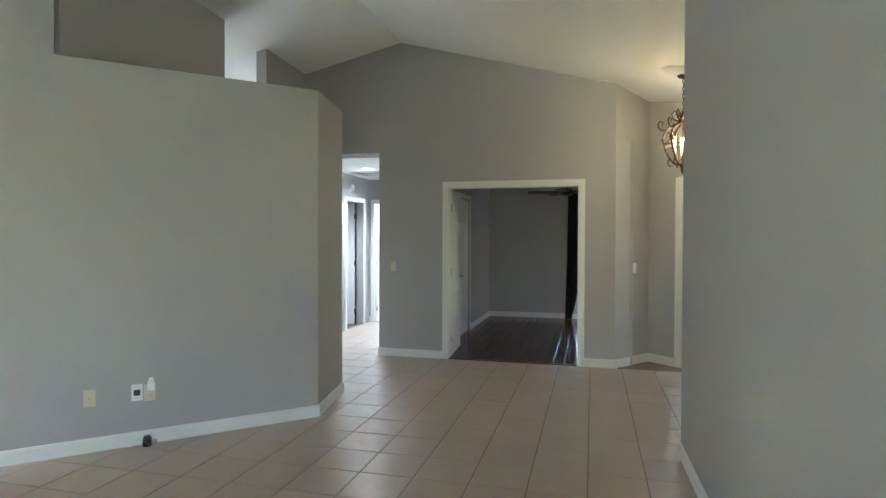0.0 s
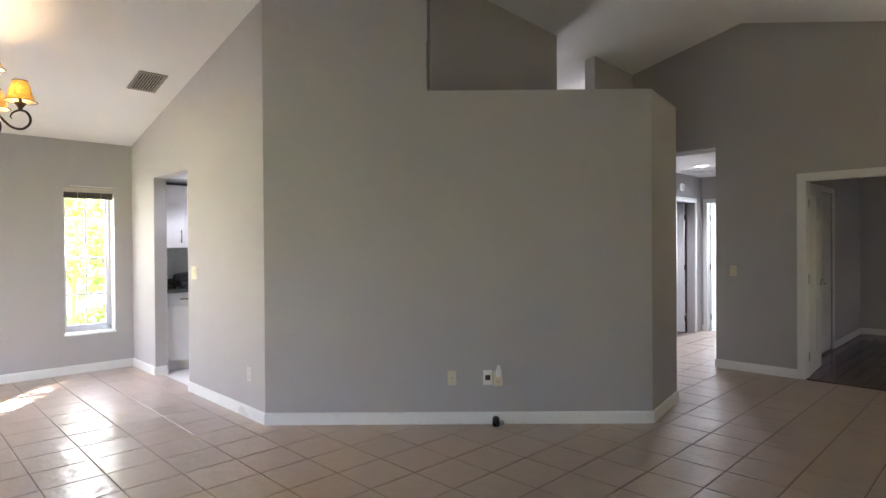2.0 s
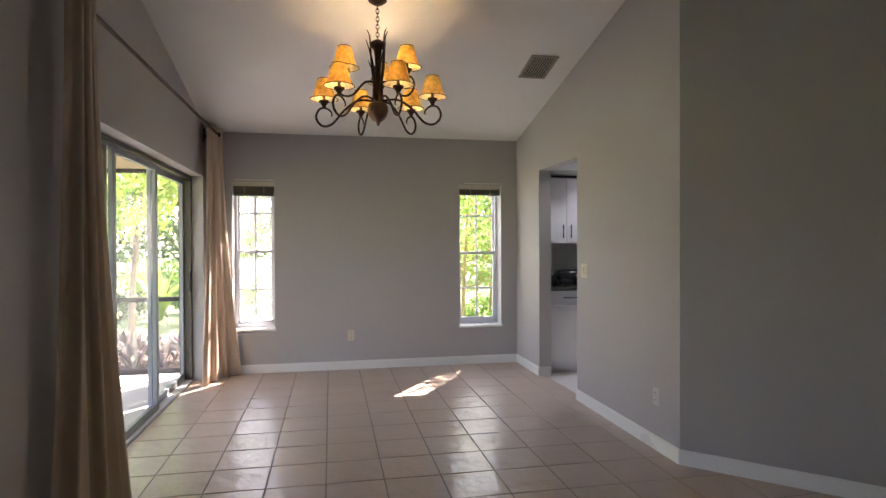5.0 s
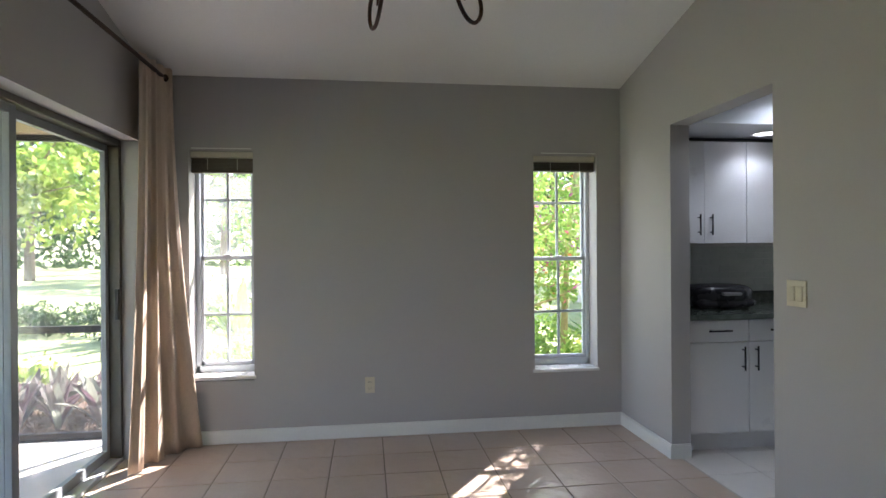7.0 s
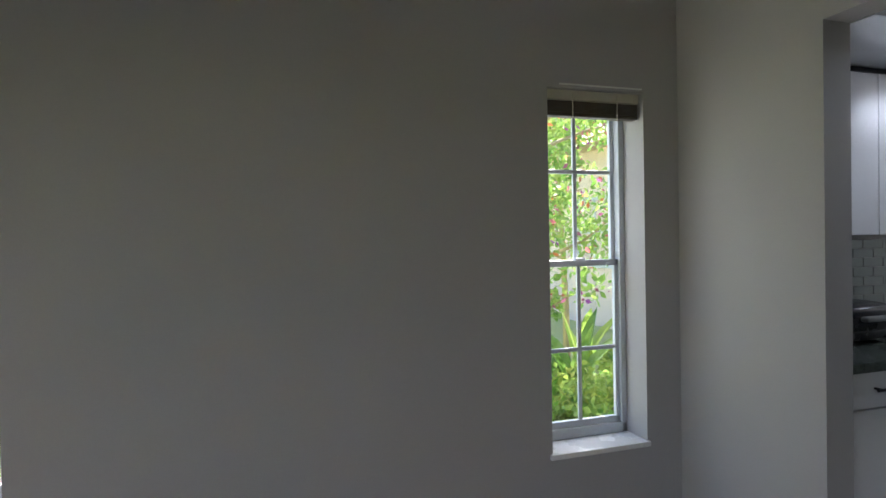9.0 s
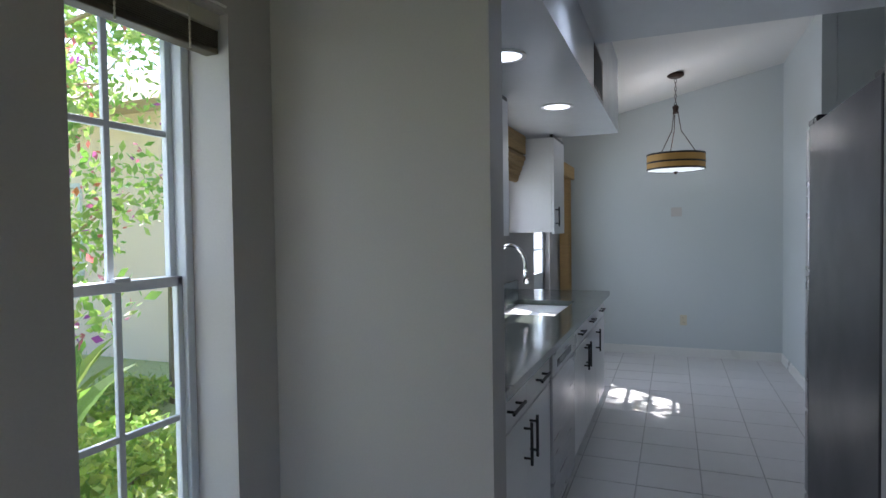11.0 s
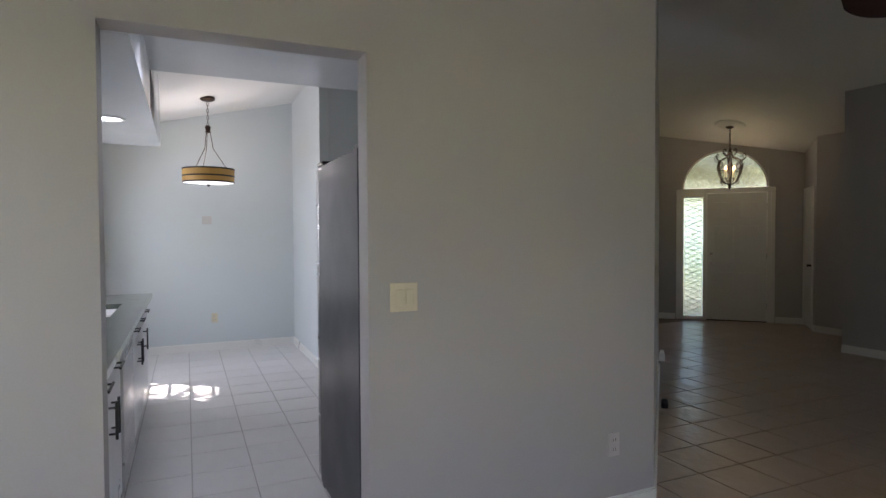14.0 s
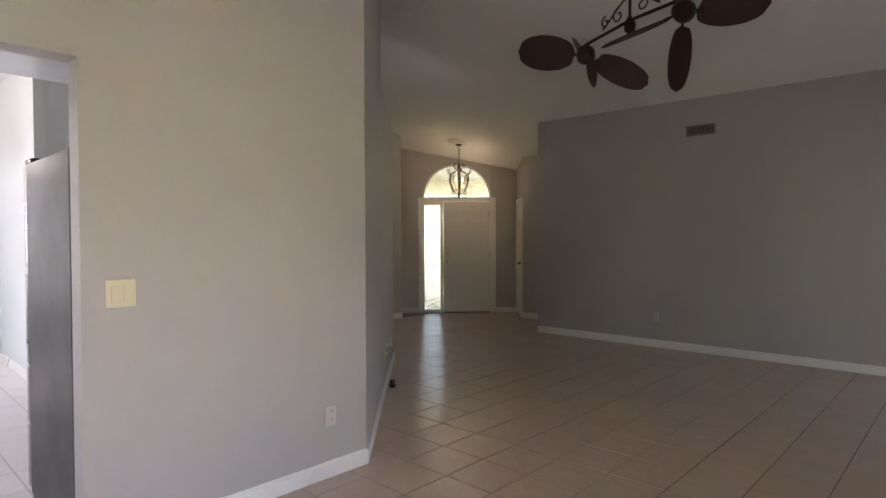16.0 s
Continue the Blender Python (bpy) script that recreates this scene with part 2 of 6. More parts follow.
GRASS = surface("lawn_soil", (0.34, 0.38, 0.17), 0.95, vary=0.35, big=0.35, fine=30, bump=0.03)
MULCH = surface("pine_mulch", (0.13, 0.085, 0.06), 0.95, vary=0.5, big=3, fine=40, bump=0.05)
BARK = surface("grey_bark", (0.20, 0.16, 0.12), 0.95, vary=0.4, big=6, fine=40, bump=0.03, stretch=(1, 1, 0.3))
PALEBARK = surface("yellow_bark", (0.42, 0.34, 0.16), 0.85, vary=0.3, big=6, fine=40, bump=0.01, stretch=(1, 1, 0.3))
MAUVE = surface("mauve_paint", (0.42, 0.33, 0.35), 0.65, vary=0.03, big=0.8, fine=120, bump=0.001)
DARKCLOTH = surface("black_cloth", (0.012, 0.011, 0.012), 0.85, vary=0.2, big=6, fine=100, bump=0.001)
WOVEN = surface("woven_grass_shade", (0.42, 0.28, 0.12), 0.8, vary=0.3, big=6, fine=60, bump=0.006, stretch=(0.3, 1, 12))
BACKSPLASH = surface("glass_tile", (0.42, 0.45, 0.42), 0.12, vary=0.10, big=6, fine=30, bump=0, island=0.6, spec=0.6)
SHADEGLASS = cloth_shade("amber_shade", (0.80, 0.52, 0.17), 0.40)
SHADEIN = cloth_shade("pale_shade_lining", (0.90, 0.79, 0.52), 0.34)
BULB = glowing("lit_bulb", (1.0, 0.62, 0.22), 1.5)
DOWNLIGHT = glowing("lit_downlight", (0.95, 0.98, 1.0), 0.8)
DRUMLIT = glowing("lit_drum_diffuser", (0.95, 1.0, 0.95), 0.2)
DRUM = glowing("amber_drum", (1.0, 0.56, 0.12), 0.010, (0.42, 0.25, 0.07))
GLASS = clear_glass("window_glass")


def hazed_glass():
    """Clear glass with a thin scattering film that imitates the sun's glare haze."""
    m = clear_glass("hazed_window_glass")
    n, l = m.node_tree.nodes, m.node_tree.links
    end = [q for q in n if q.type == "OUTPUT_MATERIAL"][0]
    clear = end.inputs["Surface"].links[0].from_socket
    haze = n.new("ShaderNodeBsdfTranslucent")
    haze.inputs["Color"].default_value = (0.95, 0.97, 1.0, 1)
    t = n.new("ShaderNodeTexNoise")
    t.inputs["Scale"].default_value, t.inputs["Detail"].default_value = 4, 5
    r = n.new("ShaderNodeMapRange")
    r.inputs["From Min"].default_value, r.inputs["From Max"].default_value = 0.3, 0.7
    r.inputs["To Min"].default_value, r.inputs["To Max"].default_value = 0.02, 0.075
    mix = n.new("ShaderNodeMixShader")
    g = n.new("ShaderNodeNewGeometry")
    l.new(g.outputs["Position"], t.inputs["Vector"])
    l.new(t.outputs["Fac"], r.inputs["Value"])
    l.new(r.outputs["Result"], mix.inputs["Fac"])
    l.new(clear, mix.inputs[1])
    l.new(haze.outputs[0], mix.inputs[2])
    l.new(mix.outputs[0], end.inputs["Surface"])
    return m


HAZEDGLASS = hazed_glass()
SCREEN = woven_screen("insect_screen", (0.62, 0.64, 0.64), 0.07)
thin_cloth(LINEN, 0.22)
G_LEAF = leaf_mat("leaf_green", (0.08, 0.18, 0.03), (0.24, 0.38, 0.08))
G_LIGHT = leaf_mat("leaf_light", (0.17, 0.32, 0.05), (0.46, 0.54, 0.12))
G_FRESH = leaf_mat("leaf_fresh", (0.17, 0.36, 0.06), (0.48, 0.60, 0.16))
G_YELLOW = leaf_mat("leaf_yellow", (0.25, 0.34, 0.05), (0.60, 0.55, 0.14))
G_DARK = leaf_mat("leaf_dark", (0.025, 0.06, 0.02), (0.07, 0.13, 0.04))
G_PURPLE = leaf_mat("leaf_purple", (0.11, 0.05, 0.075), (0.22, 0.25, 0.19))
G_FLOWER = leaf_mat("petal", (0.35, 0.08, 0.40), (0.75, 0.25, 0.05))
G_GRASS = leaf_mat("grass_blade", (0.20, 0.28, 0.08), (0.34, 0.40, 0.14), 0.6)


def obscure_glass():
    m, n, l, p = nodes_of("obscure_leaded_glass")
    p.inputs["Base Color"].default_value = (0.42, 0.45, 0.42, 1)
    p.inputs["Transmission Weight"].default_value = 1.0
    p.inputs["Roughness"].default_value = 0.12
    p.inputs["IOR"].default_value = 1.2
    t = n.new("ShaderNodeTexNoise")
    t.inputs["Scale"].default_value, t.inputs["Detail"].default_value = 45, 3
    b = n.new("ShaderNodeBump")
    b.inputs["Strength"].default_value, b.inputs["Distance"].default_value = 0.8, 0.02
    l.new(t.outputs["Fac"], b.inputs["Height"])
    l.new(b.outputs[0], p.inputs["Normal"])
    return m


OBSCURE = obscure_glass()


# ---- mesh helpers ----
def mesh_ob(name, verts, faces, m, parent=None):
    me = bpy.data.meshes.new(name)
    me.from_pydata(verts, [], faces)
    me.update()
    if m:
        me.materials.append(m)
    ob = new(name, me)
    ob.parent = parent
    return ob


def part(name, bm, m, parent=None, label="", smooth=False):
    bmesh.ops.recalc_face_normals(bm, faces=bm.faces)
    me = bpy.data.meshes.new(name)
    bm.to_mesh(me)
    bm.free()
    me.materials.append(m)
    if smooth:
        for f in me.polygons:
            f.use_smooth = True
    ob = new(name, me)
    ob.parent = parent
    if label:
        ob["label"] = label
    return ob


def thing(name, label, category, at=(0, 0, 0), rz=0.0, group="", kind=""):
    ob = new(name)
    ob.empty_display_size = 0.1
    ob.matrix_basis = pose(*at, 0, 0, rz)
    return tagged(ob, label, category, group, kind)


def box(bm, x0, x1, y0, y1, z0, z1, bevel=0.0):
    r = bmesh.ops.create_cube(bm, size=1.0)
    vs = r["verts"]
    for v in vs:
        v.co = Vector(((x0 + x1) / 2 + v.co.x * (x1 - x0), (y0 + y1) / 2 + v.co.y * (y1 - y0), (z0 + z1) / 2 + v.co.z * (z1 - z0)))
    if bevel:
        es = list({e for v in vs for e in v.link_edges})
        bmesh.ops.bevel(bm, geom=es, offset=bevel, segments=2, affect="EDGES", profile=0.5)
    return vs


def boxed(*a, bevel=0.0):
    bm = bmesh.new()
    box(bm, *a, bevel=bevel)
    return bm


def tube(bm, pts, r, seg=8, caps=True):
    """A round rod along pts; r: one radius or one for each point."""
    pts = [Vector(p) for p in pts]
    rs = r if isinstance(r, (list, tuple)) else [r] * len(pts)
    rings, up = [], None
    for i, p in enumerate(pts):
        t = (pts[min(i + 1, len(pts) - 1)] - pts[max(i - 1, 0)]).normalized()
        if up is None:
            up = Vector((0, 0, 1)) if abs(t.z) < 0.9 else Vector((1, 0, 0))
        a = (up - t * up.dot(t)).normalized()
        up = a
        b = t.cross(a)
        rings.append([bm.verts.new(p + (a * math.cos(k * math.tau / seg) + b * math.sin(k * math.tau / seg)) * rs[i]) for k in range(seg)])
    for q, w in zip(rings, rings[1:]):
        for k in range(seg):
            bm.faces.new((q[k], q[(k + 1) % seg], w[(k + 1) % seg], w[k]))
    if caps:
        bm.faces.new(list(reversed(rings[0])))
        bm.faces.new(rings[-1])
    return bm


def lathe(bm, prof, at=(0, 0, 0), seg=24, closed=False):
    """Turn a profile of (radius, height) about the upright axis through at."""
    x, y, z = at
    rings = []
    for r, h in prof:
        if r < 1e-5:
            rings.append([bm.verts.new((x, y, z + h))])
        else:
            rings.append([bm.verts.new((x + r * math.cos(k * math.tau / seg), y + r * math.sin(k * math.tau / seg), z + h)) for k in range(seg)])
    for q, w in zip(rings, rings[1:]):
        for k in range(seg):
            a, b = q[k % len(q)], q[(k + 1) % len(q)]
            c, d = w[(k + 1) % len(w)], w[k % len(w)]
            f = [v for i, v in enumerate((a, b, c, d)) if v not in (a, b, c, d)[:i]]
            if len(f) > 2:
                bm.faces.new(f)
    return bm


def wall(name, a, b, thick, openings=(), top=ceil_z, m=None, z0=-0.03, label="smooth light grey painted wall"):
    """A wall whose seen face runs from a to b; its thickness lies to the left of that way. Openings: (u0, u1, z0, z1)."""
    a, b = Vector(a), Vector(b)
    L = (b - a).length
    d = (b - a) / L
    n = Vector((-d.y, d.x))
    us = {0.0, L}
    for o in openings:
        us |= {max(o[0], 0), min(o[1], L)}
    if abs(d.y) > 0.01:
        u = (YR - a.y) / d.y
        if 0 < u < L:
            us.add(u)
    us = sorted(us)
    zs = sorted({z0, 99.0, *(o[2] for o in openings), *(o[3] for o in openings)} - {0})
    verts, idx = [], {}

    def v(i, j, k):
        if (i, j, k) not in idx:
            p = a + d * us[i] + n * (thick * k)
            q = a + d * us[i]
            z = zs[j] if zs[j] < 98 else top(q.x, q.y) + 0.03
            idx[i, j, k] = len(verts)
            verts.append((p.x, p.y, z))
        return idx[i, j, k]

    def solid(i, j):
        if not (0 <= i < len(us) - 1 and 0 <= j < len(zs) - 1):
            return False
        um, zm = (us[i] + us[i + 1]) / 2, (zs[j] + min(zs[j + 1], 5.0)) / 2
        return not any(o[0] < um < o[1] and o[2] - 0.04 < zm < o[3] for o in openings)

    faces = []
    for i in range(len(us) - 1):
        for j in range(len(zs) - 1):
            if not solid(i, j):
                continue
            faces.append([v(i, j, 0), v(i + 1, j, 0), v(i + 1, j + 1, 0), v(i, j + 1, 0)])
            faces.append([v(i + 1, j, 1), v(i, j, 1), v(i, j + 1, 1), v(i + 1, j + 1, 1)])
            if not solid(i - 1, j):
                faces.append([v(i, j, 1), v(i, j, 0), v(i, j + 1, 0), v(i, j + 1, 1)])
            if not solid(i + 1, j):
                faces.append([v(i + 1, j, 0), v(i + 1, j, 1), v(i + 1, j + 1, 1), v(i + 1, j + 1, 0)])
            if not solid(i, j - 1):
                faces.append([v(i, j, 1), v(i + 1, j, 1), v(i + 1, j, 0), v(i, j, 0)])
            if not solid(i, j + 1):
                faces.append([v(i, j + 1, 0), v(i + 1, j + 1, 0), v(i + 1, j + 1, 1), v(i, j + 1, 1)])
    ob = mesh_ob(name, verts, faces, m or WALL)
    return tagged(ob, label, "wall", kind="structure")


def along(a, b):
    """Pose of a wall's face: x along the wall, y out into the room, z up."""
    a, b = Vector(a), Vector(b)
    d = (b - a).normalized()
    return Matrix(((d.x, d.y, 0, a.x), (d.y, -d.x, 0, a.y), (0, 0, 1, 0), (0, 0, 0, 1)))


def on_wall(bm, a, b):
    bmesh.ops.transform(bm, matrix=along(a, b), verts=bm.verts)
    return bm


def baseboard(a, b, runs):
    for u0, u1 in runs:
        bm = bmesh.new()
        box(bm, u0, u1, -0.002, 0.013, -0.01, 0.082)
        box(bm, u0, u1, -0.002, 0.009, 0.082, 0.094, bevel=0.003)
        ob = part("baseboard", on_wall(bm, a, b), TRIM)
        tagged(ob, "white painted wooden baseboard along the wall", "baseboard", kind="structure")


def casing(a, b, u0, u1, z1, parent, w=0.062, z0=0.0, name="casing"):
    """White moulded door casing round an opening, as three lengths."""
    for q in ((u0 - w, u0, z0, z1), (u1, u1 + w, z0, z1), (u0 - w, u1 + w, z1, z1 + w)):
        bm = bmesh.new()
        box(bm, q[0], q[1], -0.004, 0.014, q[2], q[3], bevel=0.004)
        vert = q[3] - q[2] > q[1] - q[0]
        if vert:
            box(bm, q[0] + 0.012, q[1] - 0.024, 0.013, 0.019, q[2] + 0.002, q[3], bevel=0.002)
        else:
            box(bm, q[0] + 0.012, q[1] - 0.012, 0.013, 0.019, q[2] + 0.024, q[3] - 0.012, bevel=0.002)
        part(name, on_wall(bm, a, b), TRIM, parent)


# ---- large structure ----
WIN_L, WIN_R = (-0.355, 0.08), (2.128, 2.624)
WZ0, WZ1 = 0.472, 2.065
SINKW, NOOKD = (4.62, 5.42), (6.60, 7.36)
NA = (XS, YD)
wall("wall_north", NA, (XN + 0.12, YD), 0.235, [(WIN_L[0] - XS, WIN_L[1] - XS, WZ0, WZ1), (WIN_R[0] - XS, WIN_R[1] - XS, WZ0 - 0.03, WZ1), (SINKW[0] - XS, SINKW[1] - XS, 1.08, 2.05), (NOOKD[0] - XS, NOOKD[1] - XS, 0, 2.05)])
KO = (YD - 7.68, YD - 6.735)
wall("wall_kitchen", (XK, YD - 0.002), C1, 0.13, [(KO[0], KO[1], 0, 2.15)])
TVL = (Vector(P1) - Vector(C1)).length
NJ = 1.285
wall("wall_diagonal", C1, P1, 0.13, [(NJ, TVL, SHELF, 99)])
wall("wall_hall_corner", P1, P2, 0.13, top=lambda x, y: SHELF - 0.03)
wall("wall_hall_turn", P2, (XD, 4.2), 0.13, top=lambda x, y: SHELF - 0.03)
SA, SB = (3.755, 4.29), (XD + 0.13, 4.475)
SLOT = (5.62 - SA[0], 6.42 - SA[0])
wall("wall_over_ledge", SA, SB, 0.12, [(SLOT[0], SLOT[1], SHELF, 99)])
HALLY = 3.475
DA = (XD, 4.52)
wall("wall_doors", DA, (XD, 0.70), 0.12, [(0.06, 4.52 - HALLY, 0, 2.475), (4.52 - 2.61, 4.52 - 1.09, 0, 2.04)])
wall("wall_foyer_left", (XD, 0.70), FA, 0.12)
FL = (Vector(FB) - Vector(FA)).length
DU0, DU1 = 0.42, 1.745
wall("wall_front", FA, FB, 0.14, [(DU0 + 0.04, DU1 - 0.04, 0, 2.75)])
FR = (5.84, -0.72)
wall("wall_foyer_right", FB, FR, 0.12)
wall("wall_foyer_back", FR, (VC[0], FR[1]), 0.12)
wall("wall_vent_return", (VC[0], FR[1] + 0.002), (VC[0], VC[1] - 0.122), 0.12)
VE = (XS - 0.2, 0.285)
wall("wall_vent", VC, VE, 0.12)
# SO2 is an unseen opening; its width sets the living room's brightness.
SO, SO2 = (5.2, 8.2), (1.15, 2.05)
wall("wall_slider", (XS, VE[1] - 0.1), (XS, YD + 0.2), 0.22, [(q[0] - VE[1] + 0.1, q[1] - VE[1] + 0.1, 0, 2.085) for q in (SO2, SO)])

# kitchen and nook
wall("wall_nook", (XN, YD), (XN, 4.60), 0.12, m=KITWALL, label="pale blue grey painted nook wall")
wall("wall_pantry_side", (XN, 6.14), (6.50, 6.14), 0.10, m=KITWALL, label="pale blue grey painted pantry wall")
wall("wall_pantry_front", (6.50, 6.038), (6.50, 5.45), 0.10, m=KITWALL, label="pale blue grey painted pantry wall")
wall("wall_pantry_rear", (6.50, 5.448), (6.50, 4.62), 0.10, top=lambda x, y: 2.41, m=KITWALL, label="low pale blue grey painted pantry wall")

# hall and the rooms beyond it
flat = lambda x, y: 2.50
HEND = 10.02
wall("wall_hall_left", (XD + 0.12, 4.65), (HEND, 4.65), 0.12, [(9.06 - XD - 0.12, 9.74 - XD - 0.12, 0, 2.03)], top=flat)
wall("wall_hall_end", (HEND, 4.78), (HEND, HALLY), 0.12, [(0.22, 0.98, 0, 2.03)], top=flat)
wall("wall_hall_right", (HEND, HALLY), (XD + 0.12, HALLY), 0.10, top=flat)
wall("wall_mauve_room", (11.4, 7.0), (11.4, 4.72), 0.1, top=flat, m=MAUVE, label="mauve painted bedroom wall")
wall("wall_mauve_room_back", (8.4, 6.6), (11.4, 6.6), 0.1, top=flat, m=MAUVE, label="mauve painted bedroom wall")
wall("wall_mauve_room_side", (8.5, 4.78), (8.5, 6.6), 0.1, top=flat, m=MAUVE, label="mauve painted bedroom wall")
# The opening in wall_bath is added for the bathroom's fill lamp.
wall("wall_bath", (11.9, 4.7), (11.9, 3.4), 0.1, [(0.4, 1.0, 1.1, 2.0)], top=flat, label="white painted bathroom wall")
wall("wall_bath_side", (HEND + 0.12, 4.60), (11.9, 4.60), 0.1, top=flat)
wall("wall_bath_right", (11.9, HALLY), (HEND + 0.12, HALLY), 0.1, top=flat)
DRX, DRY0, DRY1 = 11.35, 0.62, 2.80
wall("wall_study_far", (DRX, DRY1 + 0.1), (DRX, DRY0 - 0.1), 0.12, [(1.68, 2.22, 0.38, 0.95)], top=flat)
wall("wall_study_left", (XD + 0.12, DRY1), (DRX, DRY1), 0.12, [(8.70 - XD - 0.12, 9.55 - XD - 0.12, 0, 2.03)], top=flat)
wall("wall_study_right", (DRX, DRY0), (7.60, DRY0), 0.12, top=flat)
wall("wall_study_closet", (8.4, 3.36), (9.9, 3.36), 0.1, top=flat)
# Closet ends are unseen; added to keep stray daylight out of the study.
wall("wall_closet_end_1", (8.5, 2.921), (8.5, 3.36), 0.1, top=flat)
wall("wall_closet_end_2", (9.8, 3.36), (9.8, 2.921), 0.1, top=flat)


def slab(name, x0, x1, y0, y1, z0, z1, m, label, category):
    return tagged(part(name, boxed(x0, x1, y0, y1, z0, z1), m), label, category, kind="structure")


def vault(name, x0, x1, y0, y1, label):
    """A sloped ceiling sheet with thickness that follows ceil_z."""
    ys = sorted({y0, y1} | ({YR} if y0 < YR < y1 else set()))
    vs, fs = [], []
    for y in ys:
        z = ceil_z(0, y)
        vs += [(x0, y, z), (x1, y, z), (x0, y, z + 0.15), (x1, y, z + 0.15)]
    for i in range(len(ys) - 1):
        a, b = 4 * i, 4 * i + 4
        fs += [[a, b, b + 1, a + 1], [a + 2, a + 3, b + 3, b + 2], [a, a + 2, b + 2, b], [a + 1, b + 1, b + 3, a + 3]]
    e = 4 * (len(ys) - 1)
    fs += [[0, 1, 3, 2], [e, e + 2, e + 3, e + 1]]
    return tagged(mesh_ob(name, vs, fs, CEIL), label, "ceiling", kind="structure")


vault("ceiling", XS - 0.22, XN + 0.12, -1.5, YD + 0.22, "white painted vaulted ceiling with a ridge")
slab("ceiling_kitchen", XK + 0.132, 4.50, 5.32, YD - 0.002, ZLOW, ZLOW + 0.1, GLOSSCEIL, "glossy white flat kitchen ceiling", "ceiling")
slab("soffit", XK + 0.133, 5.86, 7.59, YD - 0.003, 2.148, ZLOW - 0.002, GLOSSCEIL, "glossy white soffit over the cabinets", "soffit")
slab("soffit_upper", 4.503, 5.86, 7.591, YD - 0.004, ZLOW, 2.70, GLOSSCEIL, "white upper soffit face under the vault", "soffit")
slab("ceiling_bedroom", 8.38, 11.5, 4.781, 6.7, 2.44, 2.5, CEIL, "white painted flat bedroom ceiling", "ceiling")
slab("ceiling_hall", XD + 0.122, HEND + 1.9, HALLY - 0.1, 4.78, 2.44, 2.5, CEIL, "white painted flat hall ceiling", "ceiling")
slab("ceiling_study", XD + 0.121, DRX + 0.1, DRY0 + 0.01, 3.36, 2.42, 2.434, CEIL, "white painted flat study ceiling", "ceiling")

# baseboards
baseboard(NA, (XN, YD), [(0.02, XK - XS)])
baseboard((XK, YD), C1, [(0.0, KO[0] + 0.013), (KO[1], YD - C1[1] + 0.005)])
baseboard((XK, 7.68), (XK + 0.13, 7.68), [(0.0, 0.13)])
baseboard(C1, P1, [(-0.005, TVL + 0.005)])
baseboard(P1, P2, [(0.0, 0.77)])
baseboard(DA, (XD, 0.70), [(4.52 - HALLY - 0.013, 4.52 - 2.61 - 0.062), (4.52 - 1.09 + 0.062, 3.82)])
baseboard((XD, 0.70), FA, [(0.0, 0.64)])
baseboard(FA, FB, [(0.0, DU0 - 0.06), (DU1 + 0.06, FL)])
baseboard(FB, FR, [(0.62, 0.74)])
baseboard(FR, (VC[0], FR[1]), [(0.0, 1.0)])
baseboard(VC, VE, [(0.0, 5.4)])
baseboard((XS, 0.2), (XS, YD), [(0.0, SO2[0] - 0.2), (SO2[1] - 0.2, SO[0] - 0.2 - 0.01)])
baseboard((XN, YD), (XN, 6.14), [(0.02, 2.28)])
baseboard((XN, 6.14), (6.5, 6.14), [(0.0, 1.6)])
baseboard((DRX, DRY1), (DRX, DRY0), [(0.0, 2.18)])
baseboard((XD + 0.12, DRY1), (DRX, DRY1), [(0.02, 1.1), (2.12, 3.8)])
baseboard((HEND, 4.65), (HEND, HALLY), [(0.0, 0.06)])
baseboard((11.4, 6.6), (11.4, 4.8), [(0.0, 1.8)])

